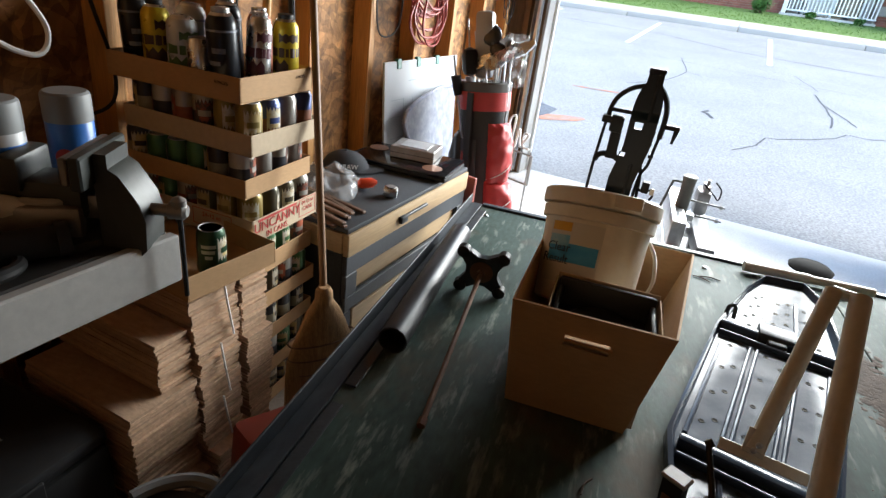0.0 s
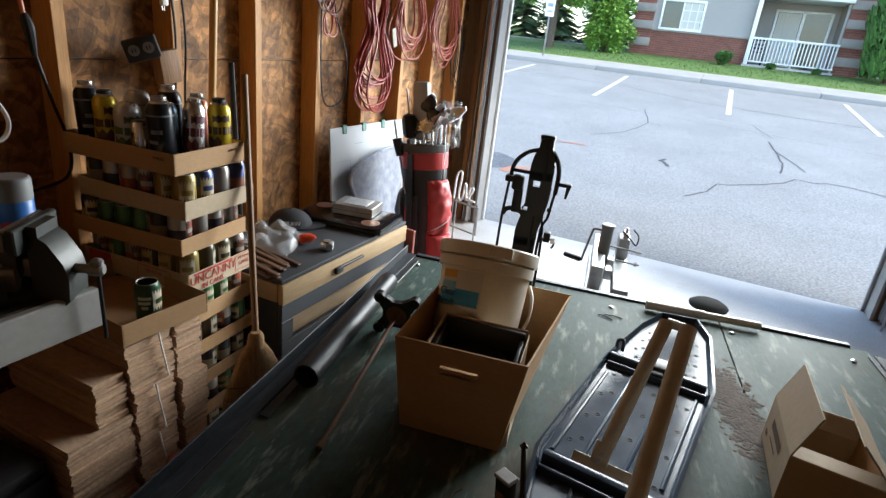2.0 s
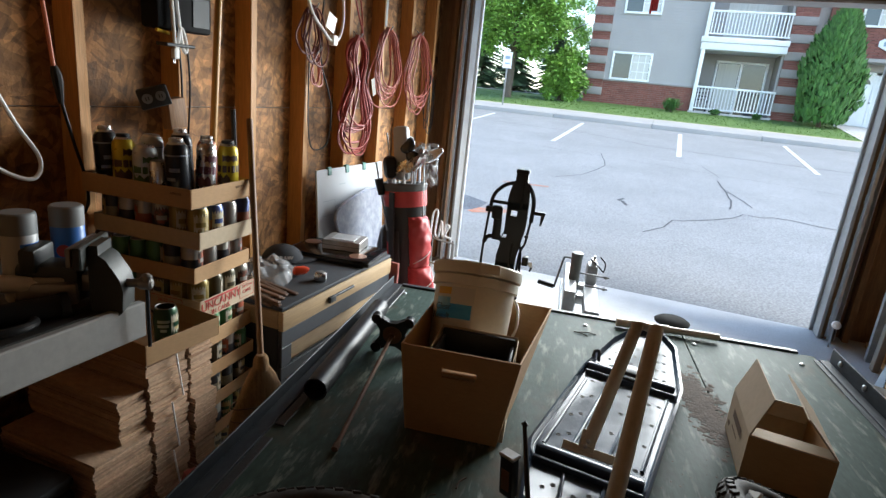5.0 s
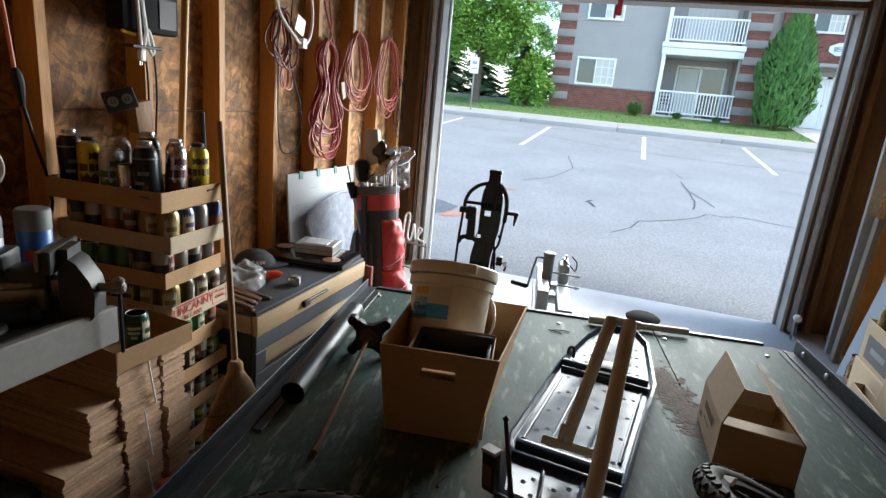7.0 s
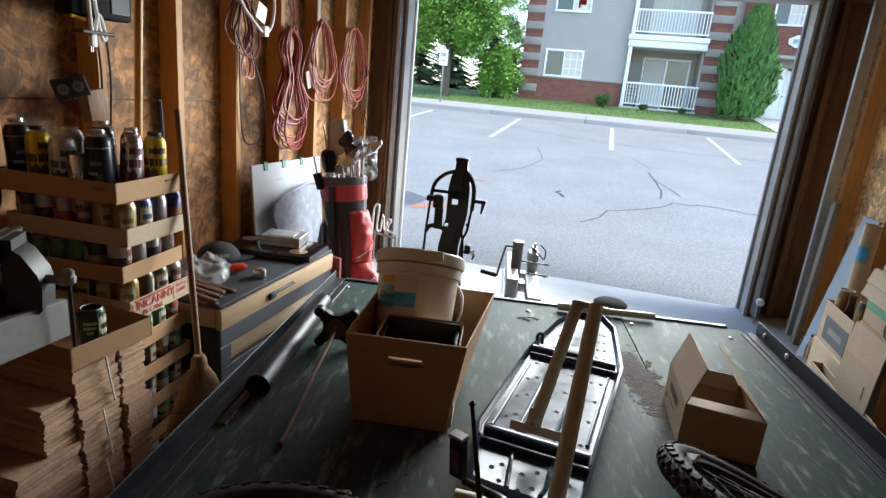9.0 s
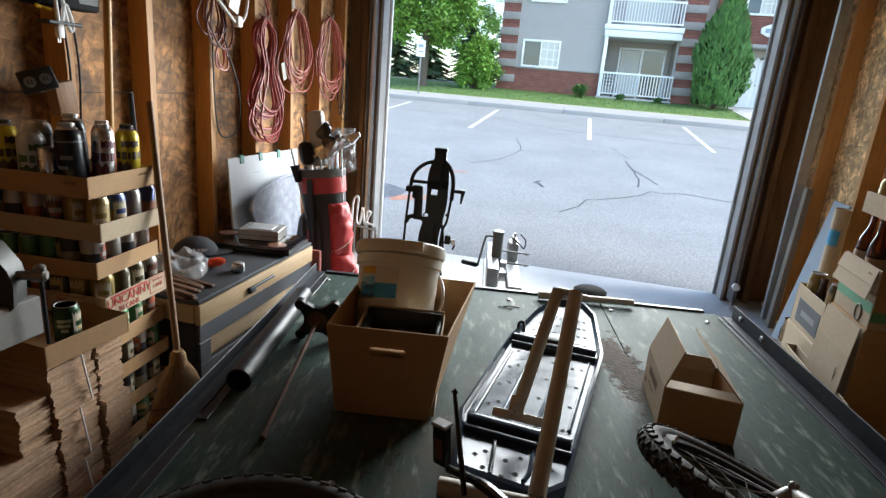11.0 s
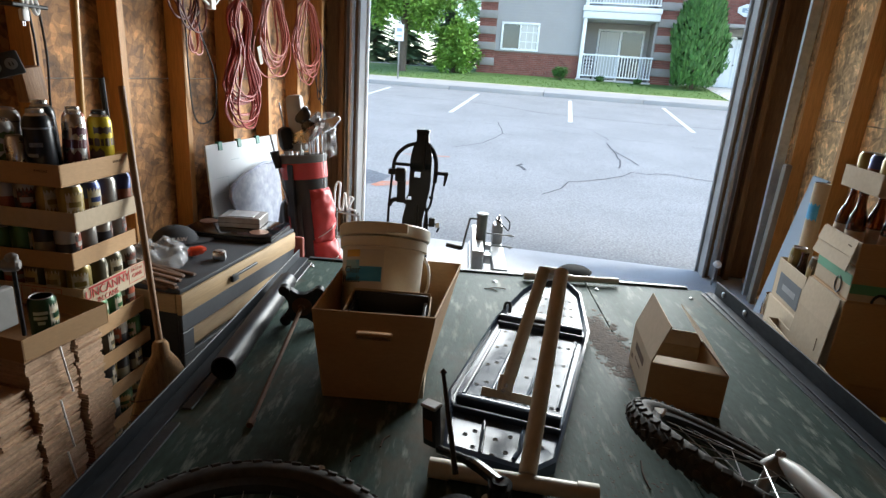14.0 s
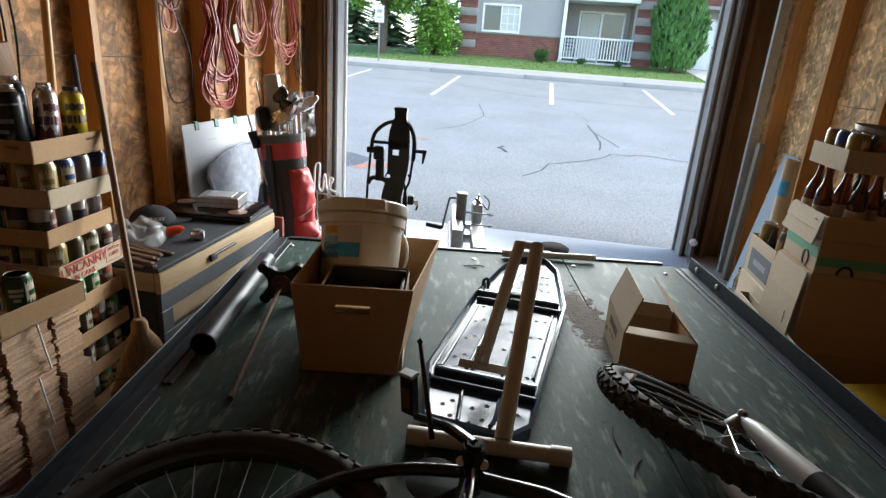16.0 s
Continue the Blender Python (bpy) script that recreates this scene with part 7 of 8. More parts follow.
pocket(-44, 35, 0.08, 0.40, 0.07, GRED, label="puffy red side pocket")
pocket(-40, 30, 0.38, 0.68, 0.05, GRED, label="puffy red side pocket")
pocket(-175, -110, 0.10, 0.62, 0.05, GBLACK)
pocket(-112, -66, 0.32, 0.60, 0.012, GBLACK)
for a in (-118, -100):
    pocket(a - 7, a + 7, 0.24, 0.55, 0.016, GRED, "panel", "red padded panel")
WLINE = material("white_piping", (0.7, 0.66, 0.64), 0.5)
for z in (0.18, 0.30, 0.46):
    pts = []
    for k in range(9):
        a = radians(-40 + 8.5 * k)
        rr = 0.13 + 0.072 * math.sin(math.pi * k / 8) ** 0.5 * (1 if z < 0.4 else 0.65) + 0.003
        pts.append((rr * math.cos(a), rr * 0.85 * math.sin(a), z + 0.10 * (k / 8 - 0.5)))
    part("piping", Shape().tube(pts, 0.0022, 5), WLINE, bag)
part("strap", Shape().box(-0.02, -0.125, 0.30, 0.02, -0.115, 0.82, 0.003, pose(-0.02, 0, 0, 0, 3)), GBLACK, bag)
club_rnd = random.Random(4)


def golf_club(x, y, z, kind, lean, turn, label):
    c = thing("golf_club", label, "golf club", pose(-0.672, 2.73, 0.02, 0, 0, -20) @ pose(0, 0, 0, 0, -8) @ pose(x, y, 0.0, lean[0], lean[1], turn), "clubs in the golf bag")
    part("shaft", Shape().tube([(0, 0, 0.10), (0, 0, z)], [0.0055, 0.0048], 8), GALV, c)
    part("grip", Shape().tube([(0, 0, 0.02), (0, 0, 0.11)], 0.011, 8), BLACK_PLASTIC, c)
    if kind == "iron":
        part("head", Shape().prism([(-0.006, 0.0), (0.014, -0.006), (0.05, 0.012), (0.075, 0.045), (0.070, 0.058), (0.03, 0.045), (-0.004, 0.03)], -0.009, 0.004, pose(0, 0, z - 0.01, 72, 0, 0) @ Matrix.Scale(1.35, 4)), ALUMINIUM, c)
    elif kind == "wood":
        prof = [(0.05 * math.sin(a) + 0.001, -0.028 * math.cos(a)) for a in [math.pi * i / 10 for i in range(11)]]
        part("head", Shape().lathe(prof, 22, pose(0.035, 0, z + 0.012, 70, 0, 0) @ Matrix.Diagonal((1.15, 1.0, 1.0, 1))), material("dark_club_head", (0.02, 0.02, 0.022), 0.25, second=(0.04, 0.035, 0.03), scale=9, amount=0.6), c)
    else:
        w, d, h, mat = kind
        part("head_cover", Shape().box(-w / 2, -d / 2, z - h, w / 2, d / 2, z + 0.03, min(w, d) * 0.42, pose(0.01, 0, 0, 0, 4)).lathe([(0.018, z - h - 0.08), (0.026, z - h + 0.01)], 14), mat, c, "slip-on head cover")
    return c


COVER_GREY = material("grey_cover", (0.15, 0.14, 0.13), 0.5)
COVER_PALE = material("pale_grey_cover", (0.36, 0.37, 0.38), 0.45, second=(0.28, 0.29, 0.3), scale=9, amount=0.7)
golf_club(-0.005, -0.03, 0.97, (0.075, 0.08, 0.10, BLACK_PLASTIC), (0, -8), 60, "golf club with a black head cover")
golf_club(0.02, 0.07, 1.08, (0.07, 0.08, 0.12, COVER_GREY), (0, -7), 20, "golf club with a grey head cover")
golf_club(0.015, -0.02, 1.13, (0.095, 0.055, 0.27, COVER_PALE), (0, -5), 20, "golf club with a pale grey head cover")
golf_club(-0.01, -0.05, 0.97, "wood", (2, -7), 190, "dark metal wood golf club")
golf_club(0.015, 0.0, 1.04, "wood", (1, -1), 10, "dark metal wood golf club")
for i, (x, y, z) in enumerate(((0.04, -0.05, 0.93), (0.06, -0.02, 0.97), (0.085, 0.02, 0.98), (0.075, -0.05, 0.95), (0.10, -0.01, 0.96), (0.01, -0.07, 0.92), (0.055, 0.05, 1.0), (0.03, 0.04, 0.98), (-0.02, -0.05, 0.91))):
    golf_club(x, y, z, "iron", (club_rnd.uniform(-2, 2), -1 + club_rnd.uniform(0, 5)), club_rnd.uniform(-60, 50), "steel iron golf club")
hood = thing("plastic_bag", "clear plastic bag draped over the golf irons", "bag", pose(-0.685, 2.80, 0.97, 80, 0, 35))
part("film", crumple(0.16, 0.24, 0.09, 5), FILM, hood, smooth=180)

# lit-sign shape and case behind the bag
sign = thing("tube_sign", "white bent-tube script sign behind the golf bag", "sign", pose(-0.85, 3.42, 0.40, 0, 0, -18))
part("tube", Shape().tube(curl([(0.0, 0, 0.0), (0.01, 0, 0.16), (0.05, 0, 0.18), (0.04, 0, 0.03), (0.07, 0, 0.01), (0.09, 0, 0.12), (0.11, 0, 0.02), (0.14, 0, 0.06), (0.16, 0, 0.10), (0.13, 0, 0.10), (0.13, 0, 0.03), (0.18, 0, 0.02)]), 0.007, 8), WHITE, sign)
part("frame", Shape().tube([(-0.02, 0.02, -0.20), (0.2, 0.02, -0.20), (0.2, 0.02, -0.02), (-0.02, 0.02, -0.02)], 0.008, 8, True), DULL_STEEL, sign)
part("leg", Shape().tube([(0.0, 0.03, -0.40), (0.0, 0.03, 0.0)], 0.006, 8).tube([(0.18, 0.03, -0.40), (0.18, 0.03, 0.0)], 0.006, 8), DULL_STEEL, sign)
solid("red_board", Shape().box(-0.10, 0.0, 0.0, 0.03, 0.02, 0.50, 0.003), material("brick_red_paint", (0.30, 0.075, 0.055), 0.6, second=(0.24, 0.06, 0.045), scale=7, amount=0.7), "brick-red painted board beside the chest", "board", m=pose(-0.64, 2.395, 0.0, 0, 0, -8))

# ---- hanging on the west wall ----
CORD_RED = material("red_cord", (0.30, 0.035, 0.022), 0.5, second=(0.17, 0.018, 0.014), scale=30, amount=0.6)
CORD_ROSE = material("faded_red_cord", (0.40, 0.10, 0.065), 0.5, second=(0.25, 0.055, 0.04), scale=30, amount=0.6)


def hung_cord(y, z, drop, half, loops, mat, label, seed, twist=0.0, r=0.0045):
    """A coil of cord hung over a hook on a stud."""
    rnd = random.Random(seed)
    ob = thing("extension_cord", label, "cord", pose(XL + 0.022, y, z))
    for i in range(loops):
        d, w, o = drop * rnd.uniform(0.72, 1.03), half * rnd.uniform(0.5, 1.1), rnd.uniform(-0.035, 0.035)
        sh, wob = rnd.uniform(-0.015, 0.03), rnd.uniform(-0.02, 0.02)
        if twist:
            k = twist * rnd.uniform(0.6, 1.5)
            side = [(0.45, 0.10), (0.55, 0.22), (k, 0.42), (0.75, 0.66), (1.0, 0.84), (0.6, 0.97)]
        else:
            side = [(0.42, 0.12), (0.72, 0.35), (1.0, 0.66), (0.62, 0.92)]
        pts = [(0.004 + sh * 0.3, o * 0.3, 0.0)] + [(sh + 0.012 * v, o * v + wob * (v > 0.3) + w * u, -v * d) for u, v in side] + [(sh + 0.012, o, -d)] + [(sh + 0.012 * v, o * v - wob * (v > 0.5) - w * u * rnd.uniform(0.85, 1.15), -v * d) for u, v in side[::-1]]
        part("loop", Shape().tube(curl(pts + pts[:1], 4), r, 6), mat, ob)
    part("hook", Shape().tube(curl([(-0.022, 0, 0.02), (0.0, 0, 0.0), (0.02, 0, -0.008), (0.035, 0, 0.012)], 4), 0.004, 6), DULL_STEEL, ob)
    return ob


c1 = hung_cord(2.80, 1.63, 0.67, 0.18, 17, CORD_RED, "red extension cord hung in long loops", 1, 0.25, r=0.0055)
part("strand", Shape().tube(curl([(0.0, -0.02, 0.55), (0.01, -0.03, 0.3), (0.012, 0.03, 0.05), (0.02, -0.05, -0.15), (0.025, 0.05, -0.35)]), 0.0045, 6), CORD_RED, c1)
part("strand", Shape().tube(curl([(0.0, -0.05, 0.5), (0.012, -0.06, 0.2), (0.022, 0.05, -0.05), (0.026, 0.0, -0.3)]), 0.0045, 6), CORD_RED, c1)
part("tag", Shape().box(0.03, 0.06, -0.36, 0.032, 0.10, -0.26, 0.001, pose(0, 0, 0, 18)), material("cord_tag", (0.32, 0.29, 0.24), 0.6), c1)
hung_cord(3.17, 1.715, 0.47, 0.16, 10, CORD_ROSE, "faded red cord coiled on a hook", 2)
hung_cord(3.64, 1.735, 0.53, 0.20, 10, CORD_ROSE, "faded red cord coiled on a hook", 3)
hung_cord(2.36, 1.72, 0.28, 0.10, 6, material("dark_red_cord", (0.13, 0.025, 0.02), 0.5), "dark red cord coiled on a stud", 4)
hung_cord(2.40, 1.52, 0.2, 0.045, 3, CORD_ROSE, "faded red cord loop on a stud", 7)
hung_cord(3.86, 1.50, 0.45, 0.05, 4, BLACK_PLASTIC, "thin black cable hung on the corner stud", 5, r=0.003)
wc = thing("white_cable", "white cable looped over a nail with a plug", "cable", pose(XL + 0.03, 2.42, 1.58))
part("cable", Shape().tube(curl([(0.01, -0.16, 0.55), (0.01, -0.13, 0.17), (0.03, 0.0, 0.02), (0.035, 0.08, -0.01), (0.03, 0.15, 0.05), (0.02, 0.17, 0.2), (0.0, 0.08, 0.55)]), 0.008, 8), WHITE, wc)
part("plug", Shape().box(0.015, 0.05, -0.03, 0.05, 0.09, 0.02, 0.006), WHITE, wc)
part("tag", Shape().box(0.03, -0.02, 0.05, 0.032, 0.06, 0.13, 0.001, pose(0, 0, 0, -20)), WHITE, wc)
solid("black_cable", Shape().tube(curl([(XL + 0.03, 2.45, 1.85), (XL + 0.03, 2.43, 1.5), (XL + 0.02, 2.56, 1.25), (XL + 0.015, 2.55, 1.05), (XL + 0.01, 2.42, 1.02), (XL + 0.01, 2.37, 1.15), (XL + 0.01, 2.36, 1.5)]), 0.004, 6), BLACK_PLASTIC, "thin black cable hanging in a curve", "cable")
strap = thing("grey_strap", "grey strap hung over a hook on the wall", "strap", pose(XL + 0.01, 3.16, 1.72))
part("webbing", Shape().box(0.0, -0.012, 0.0, 0.003, 0.012, 0.5, 0.001, pose(0, 0, 0, 5, 3)), CAP_GREY, strap)
lantern = thing("wall_radio", "black box-shaped charger hung on a stud", "charger", pose(XL + 0.045, 1.49, 1.50))
part("case", Shape().box(-0.04, -0.125, 0.0, 0.04, 0.125, 0.30, 0.012), material("matt_black_case", (0.010, 0.010, 0.011), 0.7, spec=0.08), lantern)
part("face", Shape().box(0.041, 0.03, 0.02, 0.043, 0.11, 0.12, 0.001), material("glossy_face", (0.012, 0.016, 0.024), 0.3, spec=0.12), lantern)
part("yellow_edge", Shape().tube([(0.03, -0.122, -0.005), (0.03, -0.07, -0.012)], 0.006, 8), material("yellow_plastic", (0.65, 0.40, 0.01), 0.4), lantern)
lamp_cord = thing("power_cable", "white power cord hanging folded from the charger", "cord", pose(XL + 0.095, 1.43, 1.46))
part("cord", Shape().tube(curl([(0, -0.02, 0.25), (0.005, -0.015, 0.08), (0.005, -0.005, -0.03), (0.005, 0.02, 0.05), (0.005, 0.045, -0.01), (0.005, 0.035, -0.03), (0.004, 0.02, 0.02), (0.0, 0.0, 0.2)]), 0.006, 8), WHITE, lamp_cord)
part("plug", Shape().box(-0.004, -0.02, -0.055, 0.014, 0.004, -0.02, 0.004), WHITE, lamp_cord)
part("prong", Shape().box(0.0, -0.014, -0.07, 0.002, -0.011, -0.055).box(0.0, -0.006, -0.07, 0.002, -0.003, -0.055), DULL_STEEL, lamp_cord)
part("shelf_clip", Shape().box(-0.04, -0.05, -0.015, 0.012, 0.08, -0.003, 0.003), BLACK_STEEL, lamp_cord)
for i, y in enumerate((1.525, 1.585)):
    solid("black_wire", Shape().tube(curl([(XL - 0.02 * i + 0.008, y, 1.5), (XL - 0.02 * i + 0.008, y + 0.015, 1.3), (XL - 0.02 * i + 0.008, y, 1.05), (XL + 0.008, y + 0.01, 0.7)]), 0.004, 6), BLACK_PLASTIC, "thin black wire running down the wall", "wire", group="wires below the charger")
solid("wood_block", Shape().box(0.0, -0.035, -0.11, 0.045, 0.045, 0.0, 0.004), PINE_DARK, "dark wooden block nailed to the stud under the outlet", "block", m=pose(XL + 0.001, 1.47, 1.265, 8))
OUTLET = material("dark_outlet", (0.035, 0.035, 0.034), 0.6, spec=0.15, second=(0.05, 0.05, 0.048), scale=20, amount=0.7)
outlet = thing("outlet_box", "round-cornered metal outlet box tilted on the stud", "outlet", pose(XL + 0.05, 1.37, 1.27, 0, 0, 48))
part("box", Shape().box(-0.05, -0.03, -0.035, 0.05, 0.03, 0.035, 0.006, pose(0, 0, 0, 0, -18)), OUTLET, outlet)
for s_ in (-1, 1):
    part("socket", Shape().lathe([(0.017, 0), (0.017, 0.003), (0.004, 0.004)], 18, pose(0, 0, 0, 0, -18) @ pose(s_ * 0.022, -0.030, 0.0, 90)), CAP_GREY, outlet)
    part("slots", Shape().box(-0.006, -0.0355, -0.006, -0.003, -0.0345, 0.006, 0, pose(0, 0, 0, 0, -18) @ pose(s_ * 0.022, 0, 0)).box(0.003, -0.0355, -0.006, 0.006, -0.0345, 0.006, 0, pose(0, 0, 0, 0, -18) @ pose(s_ * 0.022, 0, 0)), BLACK_PLASTIC, outlet)
orange = thing("hanging_cord", "orange cord with a black plug beside the stud", "cord")
part("cord", Shape().tube(curl([(XL + 0.012, 1.0, 1.75), (XL + 0.012, 1.03, 1.5), (XL + 0.012, 1.045, 1.34)]), 0.006, 8), material("orange_cord", (0.55, 0.14, 0.06), 0.5), orange)
part("plug", Shape().tube(curl([(XL + 0.012, 1.045, 1.35), (XL + 0.014, 1.052, 1.31), (XL + 0.014, 1.058, 1.24)], 4), [0.009, 0.012, 0.014, 0.015, 0.015, 0.014, 0.012, 0.010, 0.007], 10), BLACK_PLASTIC, orange)
part("lead", Shape().tube(curl([(XL + 0.014, 1.058, 1.25), (XL + 0.02, 1.085, 1.12), (XL + 0.02, 1.12, 0.98), (XL + 0.02, 1.10, 0.89), (XL + 0.01, 1.0, 0.86)]), 0.005, 8), BLACK_PLASTIC, orange)
solid("white_lead", Shape().tube(curl([(-1.172, 0.75, 1.55), (-1.10, 0.80, 1.35), (-1.08, 0.86, 1.20), (-1.05, 0.90, 1.10), (-1.03, 0.86, 1.05), (-1.05, 0.78, 1.09), (-1.08, 0.7, 1.2)]), 0.006, 8), WHITE, "white cable loop beside the bench", "cable")
solid("wood_pole", Shape().tube([(XL + 0.03, 1.60, 0.0), (XL + 0.05, 1.72, 2.1)], 0.014, 12), material("varnished_pole", (0.48, 0.26, 0.06), 0.4, second=(0.4, 0.2, 0.045), scale=6, stretch=(5, 5, 0.4), amount=0.7), "varnished wooden pole leaning on the wall", "pole")
solid("thin_stick", Shape().tube([(-0.98, 1.66, 0.0), (-1.02, 1.64, 1.24)], 0.010, 8), BLACK_PLASTIC, "thin black stick standing behind the cans", "stick")

# ---- east side: boxes of empty bottles, leaning boards ----

def carton_box(x0, y0, z0, x1, y1, z1, mat, label, turn=0.0, open_top=True, west=None):
    """A cardboard carton by its near west corner; walls have thickness. west: paler colour for the lit end."""
    ob = thing("cardboard_carton", label, "box", pose(x0, y0, z0, 0, 0, turn), "cartons along the east wall")
    w, l, h, t = x1 - x0, y1 - y0, z1 - z0, 0.004
    part("base", Shape().box(0, 0, 0, w, l, t), mat, ob)
    for a, b, c, d in ((0, 0, w, t), (0, l - t, w, l), (0, t, t, l - t), (w - t, t, w, l - t)):
        part("side", Shape().box(a, b, t, c, d, h, 0.0015), west if west and c == t else mat, ob)
    if not open_top:
        part("lid", Shape().box(0.0, 0.0, h, w, l, h + t, 0.0015), mat, ob)
    return ob


BROWN_GLASS = glass("brown_glass", (0.17, 0.045, 0.012), 0.03)
GREEN_GLASS = glass("dark_glass", (0.03, 0.05, 0.03), 0.05)
PAPER_LABEL = material("bottle_label", (0.55, 0.50, 0.40), 0.6, second=(0.5, 0.25, 0.15), scale=30, amount=0.7)


def bottle(mat, label):
    b = thing("beer_bottle", label, "bottle", group="bottles in the cartons")
    part("glass", Shape().lathe([(0.026, 0), (0.0305, 0.004), (0.0305, 0.12), (0.027, 0.145), (0.0165, 0.175), (0.0135, 0.20), (0.0135, 0.222), (0.015, 0.224), (0.015, 0.232), (0.011, 0.232)], 20), mat, b)
    part("paper_label", Shape().lathe([(0.0309, 0.03), (0.0309, 0.095)], 20, caps=False), PAPER_LABEL, b)
    return b


b_brown, b_dark = bottle(BROWN_GLASS, "empty brown glass beer bottle in a carton"), bottle(GREEN_GLASS, "empty dark glass bottle in a carton")
low = carton_box(1.63, 1.92, 0.0, 2.03, 2.20, 0.362, CARD, "large closed brown carton on the floor", 0, False)
# west ends take pale cardboard: the light on them is put into the colour
mid = carton_box(1.622, 1.91, 0.367, 2.03, 2.195, 0.676, CARD, "brown carton with a torn west end coloured pale as lit", 0.5, False, CARD_PALE)
grn = carton_box(1.625, 1.91, 0.681, 2.03, 2.195, 0.80, CARD, "carton with a green stripe, west end coloured pale as lit", -0.5, False, CARD_PALE)
GREEN_PRINT = material("green_print", (0.09, 0.30, 0.16), 0.6, second=(0.13, 0.36, 0.22), scale=9, amount=0.7)
part("stripe", Shape().box(-0.0012, 0.004, 0.055, -0.0004, 0.281, 0.092), GREEN_PRINT, grn, "green printed stripe")
part("stripe", Shape().box(0.0, -0.0012, 0.03, 0.40, -0.0004, 0.065), GREEN_PRINT, grn, "green printed stripe")
part("pale_band", Shape().box(0.0, -0.0011, 0.004, 0.40, -0.0004, 0.03), CARD_PALE, grn)
for yy in (0.10, 0.30):
    part("emblem", Shape().tube([(yy + 0.025 * math.cos(a), -0.003, 0.004 + 0.032 * math.sin(a)) for a in [math.pi * i / 10 for i in range(11)]], 0.005, 5), BLACK_PLASTIC, grn)
part("emblem", Shape().tube([(-0.002, 0.085 + 0.022 * math.cos(a), 0.035 + 0.03 * math.sin(a)) for a in [math.pi * 2 * i / 16 for i in range(16)]], 0.0025, 5, True), CAP_GREY, grn)
bot = carton_box(1.622, 1.91, 0.805, 2.03, 2.195, 0.89, CARD, "open carton full of empty beer bottles", 0, True, CARD_PALE)
for owner, z0, z1, out in ((bot, 0.030, 0.083, -0.010), (bot, -0.02, 0.028, -0.018), (mid, 0.20, 0.312, -0.014), (mid, 0.03, 0.205, -0.022)):
    part("flap", leaning_panel((out - 0.006, 0.004, z0), (out - 0.006, 0.278, z0), (out + 0.004, 0.272, z1), (out + 0.004, 0.008, z1), 0.003), CARD_PALE, owner, "pale folded-down flap")
part("tear", Shape().box(-0.0285, 0.055, 0.09, -0.0275, 0.059, 0.14), DARK_INK, mid)
part("print_bar", Shape().box(-0.0205, 0.02, 0.064, -0.0195, 0.045, 0.068), DARK_INK, bot)
for i in range(4):
    for j in range(5):
        if (i + j) % 2 or (i, j) == (0, 0):
            continue
        src = b_brown if (i + j) % 3 else b_dark
        m = pose(1.662 + 0.082 * i, 1.945 + 0.055 * j, 0.81, rnd.uniform(-3, 3), rnd.uniform(-3, 3), rnd.uniform(0, 360))
        if src not in used:
            used.add(src)
            src.matrix_basis = m
        else:
            copy_thing(src, m)
card_tray(0.30, 0.27, 0.075, CARD_PALE, "shallow carton of cans resting on the bottles", pose(1.925, 1.905, 1.0475, 0, 0, 0))
for i in range(4):
    for j in range(3):
        put_can((0, 1, 0, 3, 8, 0)[(i * 2 + j) % 6], pose(1.925, 1.905, 1.051, 0, 0, 0) @ pose(-0.04 - 0.072 * i, 0.05 + 0.08 * j, 0, 0, 0, 40 * i))
solid("tin_plate", Shape().lathe([(0.075, 0), (0.085, 0.003), (0.088, 0.022), (0.083, 0.022), (0.078, 0.006), (0.01, 0.005)], 30), DULL_STEEL, "round steel lid lying on the cans", "lid", m=pose(1.76, 2.0, 1.1745, 4, 3, 0))
carton_box(1.555, 1.82, 0.0, 1.60, 2.33, 0.435, CARD_PALE, "narrow pale carton standing beside the rail", 0)
carton_box(1.61, 2.20, 0.0, 1.84, 2.52, 0.48, CARD_PALE, "pale carton holding bottles and cans", 0, False)
six2 = carton_box(1.615, 2.21, 0.486, 1.85, 2.51, 0.66, CARD_PALE, "small six-pack carton with a dark label", 0)
part("dark_panel", Shape().box(-0.0014, 0.02, 0.02, -0.0005, 0.25, 0.12), material("slate_print", (0.09, 0.10, 0.11), 0.6), six2, "dark printed panel with a pale bar")
part("text_bar", Shape().box(-0.0022, 0.06, 0.055, -0.0015, 0.20, 0.08), CAP_GREY, six2)
for k, (x, y) in ((0, (1.66, 2.45)), (3, (1.68, 2.30)), (6, (1.74, 2.38))):
    put_can(k, pose(x, y, 0.4905) @ Matrix.Diagonal((1, 1, 1.9, 1)))
copy_thing(b_brown, pose(1.655, 2.375, 0.4905, 0, 0, 40))
copy_thing(b_dark, pose(1.72, 2.29, 0.4905, 0, 0, 10))
tall_t = thing("mailing_tube", "pale cylinder with a blue band behind the bottles", "canister", pose(1.735, 2.575, 0.0))
part("body", Shape().lathe([(0.032, 0), (0.032, 0.99), (0.030, 0.992), (0.02, 0.98)], 24), CARD_PALE, tall_t)
part("band", zigzag(0.0326, 0.83, 0.90, 170, 265, 0.006, 6), LABEL_BLUE, tall_t)
tin = thing("paint_tin", "red and white tin standing by the rail", "tin", pose(1.61, 2.60, 0.0) @ Matrix.Diagonal((1, 1, 0.83, 1)))
part("body", Shape().lathe([(0.05, 0), (0.052, 0.004), (0.052, 0.395), (0.048, 0.40), (0.046, 0.39), (0.046, 0.30)], 26), SPRAY_WHITE, tin)
part("red_band", Shape().lathe([(0.0526, 0.30), (0.0526, 0.36)], 26, caps=False), REDP, tin)
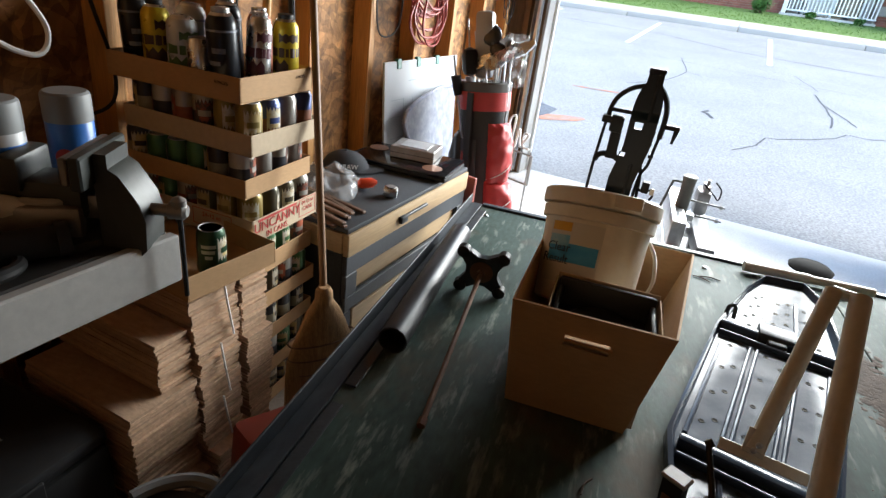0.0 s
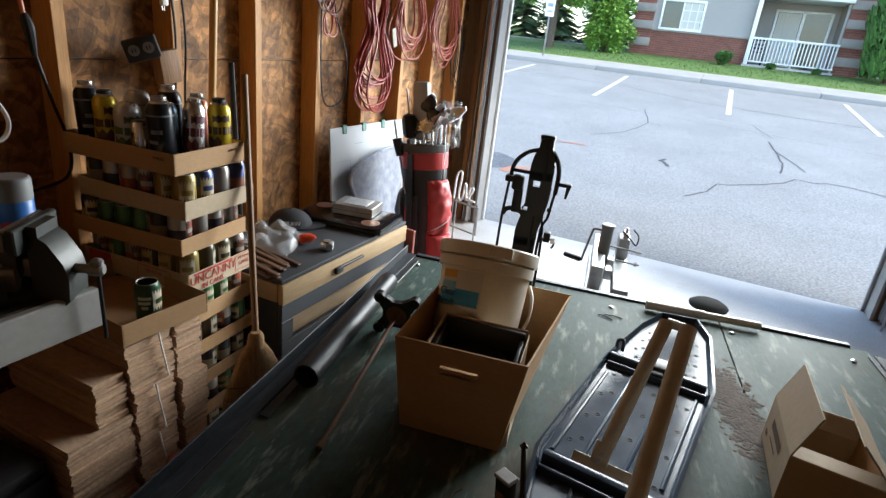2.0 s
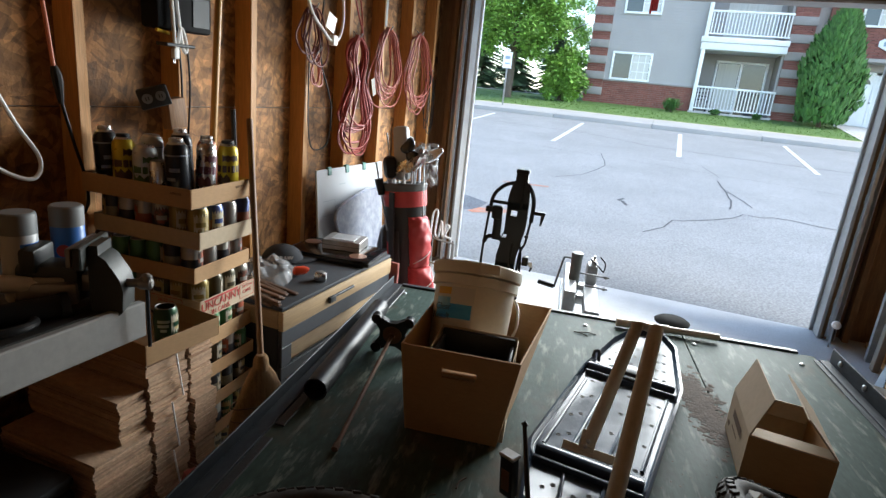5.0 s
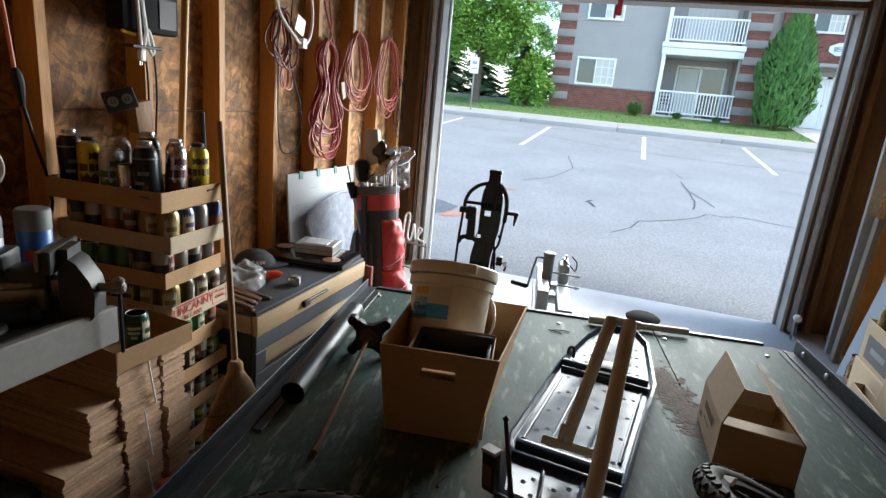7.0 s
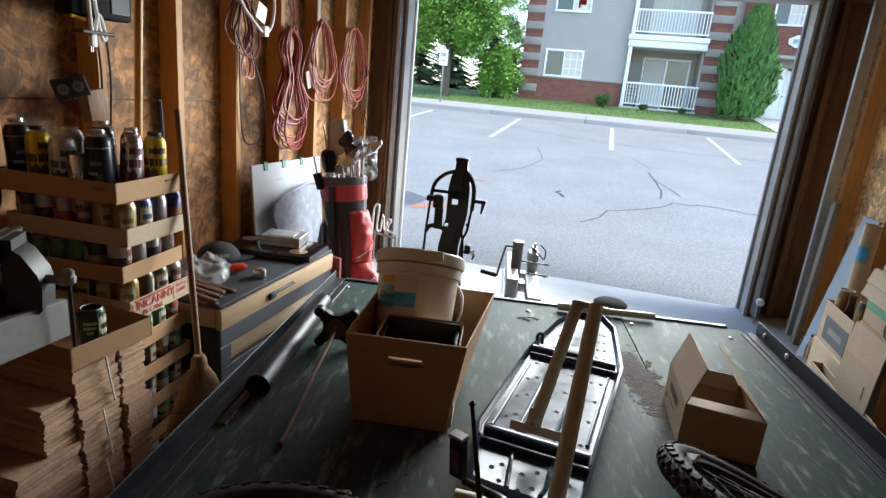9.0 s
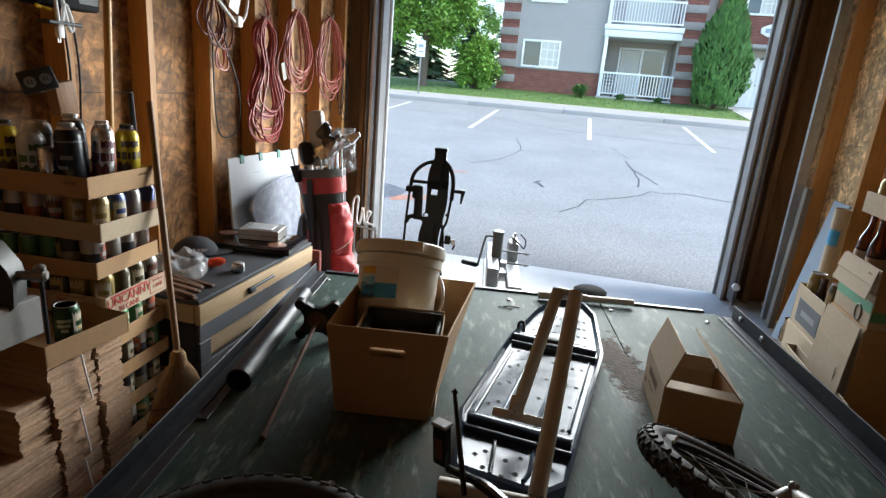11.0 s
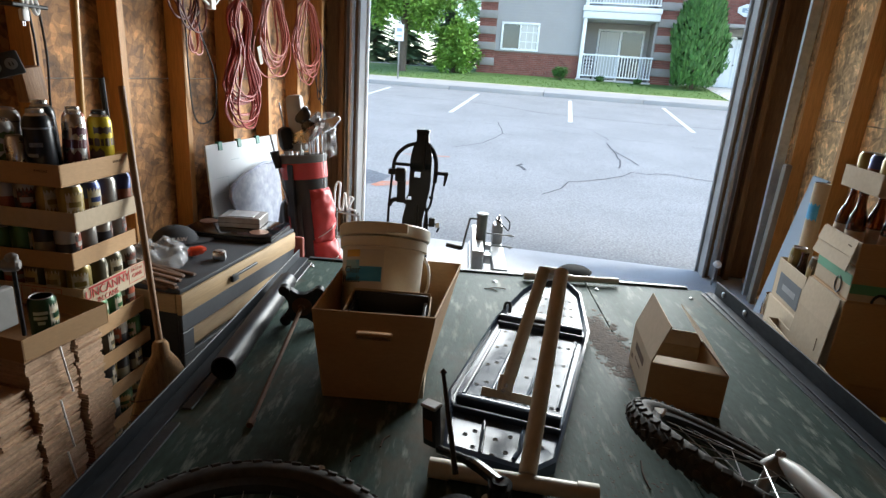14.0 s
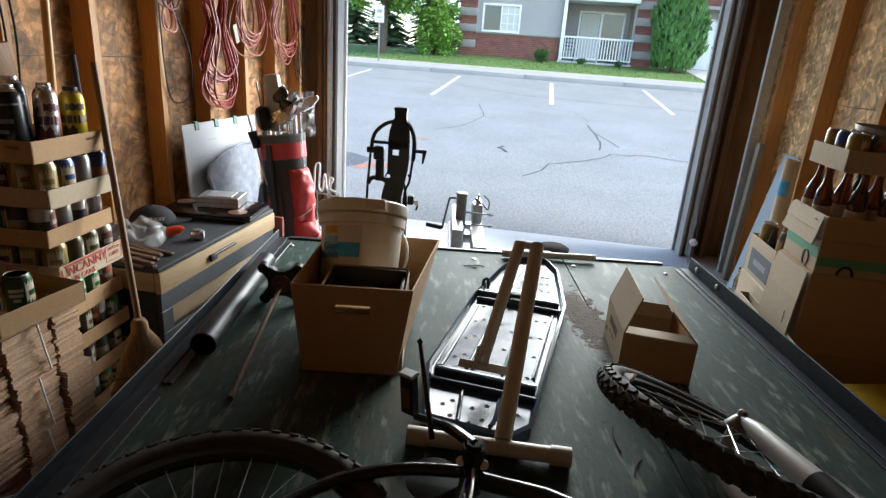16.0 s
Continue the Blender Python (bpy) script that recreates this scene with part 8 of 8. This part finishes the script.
jar = thing("glass_jar", "small clear glass jar beside the cartons", "jar", pose(1.70, 2.70, 0.0))
part("glass", Shape().lathe([(0.035, 0), (0.04, 0.005), (0.04, 0.36), (0.03, 0.40), (0.032, 0.42), (0.028, 0.42)], 20), glass("clear_glass", (0.9, 0.93, 0.95), 0.04), jar)
jug = thing("yellow_jug", "yellow plastic jug on the floor under the boxes", "jug", pose(1.76, 1.56, 0.0, 0, 0, 15))
YEL = material("yellow_jug_plastic", (0.50, 0.33, 0.02), 0.45, second=(0.4, 0.25, 0.02), scale=8, amount=0.6)
part("body", Shape().box(-0.12, -0.10, 0.0, 0.16, 0.12, 0.40, 0.03), YEL, jug)
part("label_panel", Shape().box(-0.08, -0.1025, 0.10, 0.12, -0.101, 0.26, 0.001), REDP, jug)
for x in (-0.03, 0.04):
    part("finger_hole", Shape().lathe([(0.018, 0), (0.02, 0.001)], 16, pose(x, -0.102, 0.355, 90) @ Matrix.Diagonal((1.3, 0.7, 1, 1))), BLACK_PLASTIC, jug)
cloth = thing("striped_rag", "blue and white striped rag on the floor", "rag", pose(1.68, 1.18, 0.0, 0, 0, 30))
part("cloth", crumple(0.30, 0.30, 0.30, 12), material("blue_rag", (0.12, 0.20, 0.32), 0.9, second=(0.45, 0.48, 0.5), scale=3, stretch=(9, 1, 1), amount=1.0, contrast=0.08), cloth, smooth=180)
pale_board = thing("leaning_board", "pale blue-grey board leaning on the wall", "board", pose(1.802, 3.035, 0.003, 0, 9.2, 0))
part("panel", Shape().box(-0.008, 0.0, 0.0, 0.008, 0.185, 0.955, 0.002), material("pale_blue_panel", (0.24, 0.30, 0.37), 0.7, second=(0.26, 0.31, 0.37), scale=3, amount=0.6), pale_board)
plank = thing("plank", "grey weathered plank leaning in the corner", "plank", pose(1.985, 3.765, 0.0, 0, 1.5, 0))
part("board", Shape().box(-0.018, -0.03, 0.0, 0.018, 0.03, 0.935, 0.003), material("weathered_plank", (0.20, 0.17, 0.14), 0.7, second=(0.15, 0.125, 0.1), scale=5, stretch=(4, 4, 0.5), amount=0.8, grain=0.1), plank)
rail2 = thing("spare_track", "galvanised channel standing by the east wall", "channel", pose(1.985, 3.84, 0.0, 0, 0, 0))
part("channel", Shape().box(-0.03, -0.002, 0.02, 0.03, 0.002, 2.3).box(-0.03, 0.002, 0.02, -0.026, 0.035, 2.3).box(0.026, 0.002, 0.02, 0.03, 0.035, 2.3), GALV, rail2)
opener = thing("wall_sensor", "small white door sensor near the floor", "sensor", pose(1.80, 4.04, 0.0))
part("stand", Shape().box(-0.006, -0.004, 0.0, 0.006, 0.004, 0.16), GALV, opener)
part("head", Shape().lathe([(0.02, 0), (0.026, 0.006), (0.026, 0.03), (0.012, 0.04)], 16, pose(0, -0.02, 0.17, 90)), WHITE, opener)
ratchet = thing("tie_hook", "thin steel tie-down hook on the rail", "hook", TR @ pose(0.02, -1.42, 0.004, 0, 0, -30))
part("rod", Shape().tube([(-0.02, -0.01, 0.006), (0.05, 0.03, 0.06)], 0.004, 8), GALV, ratchet)
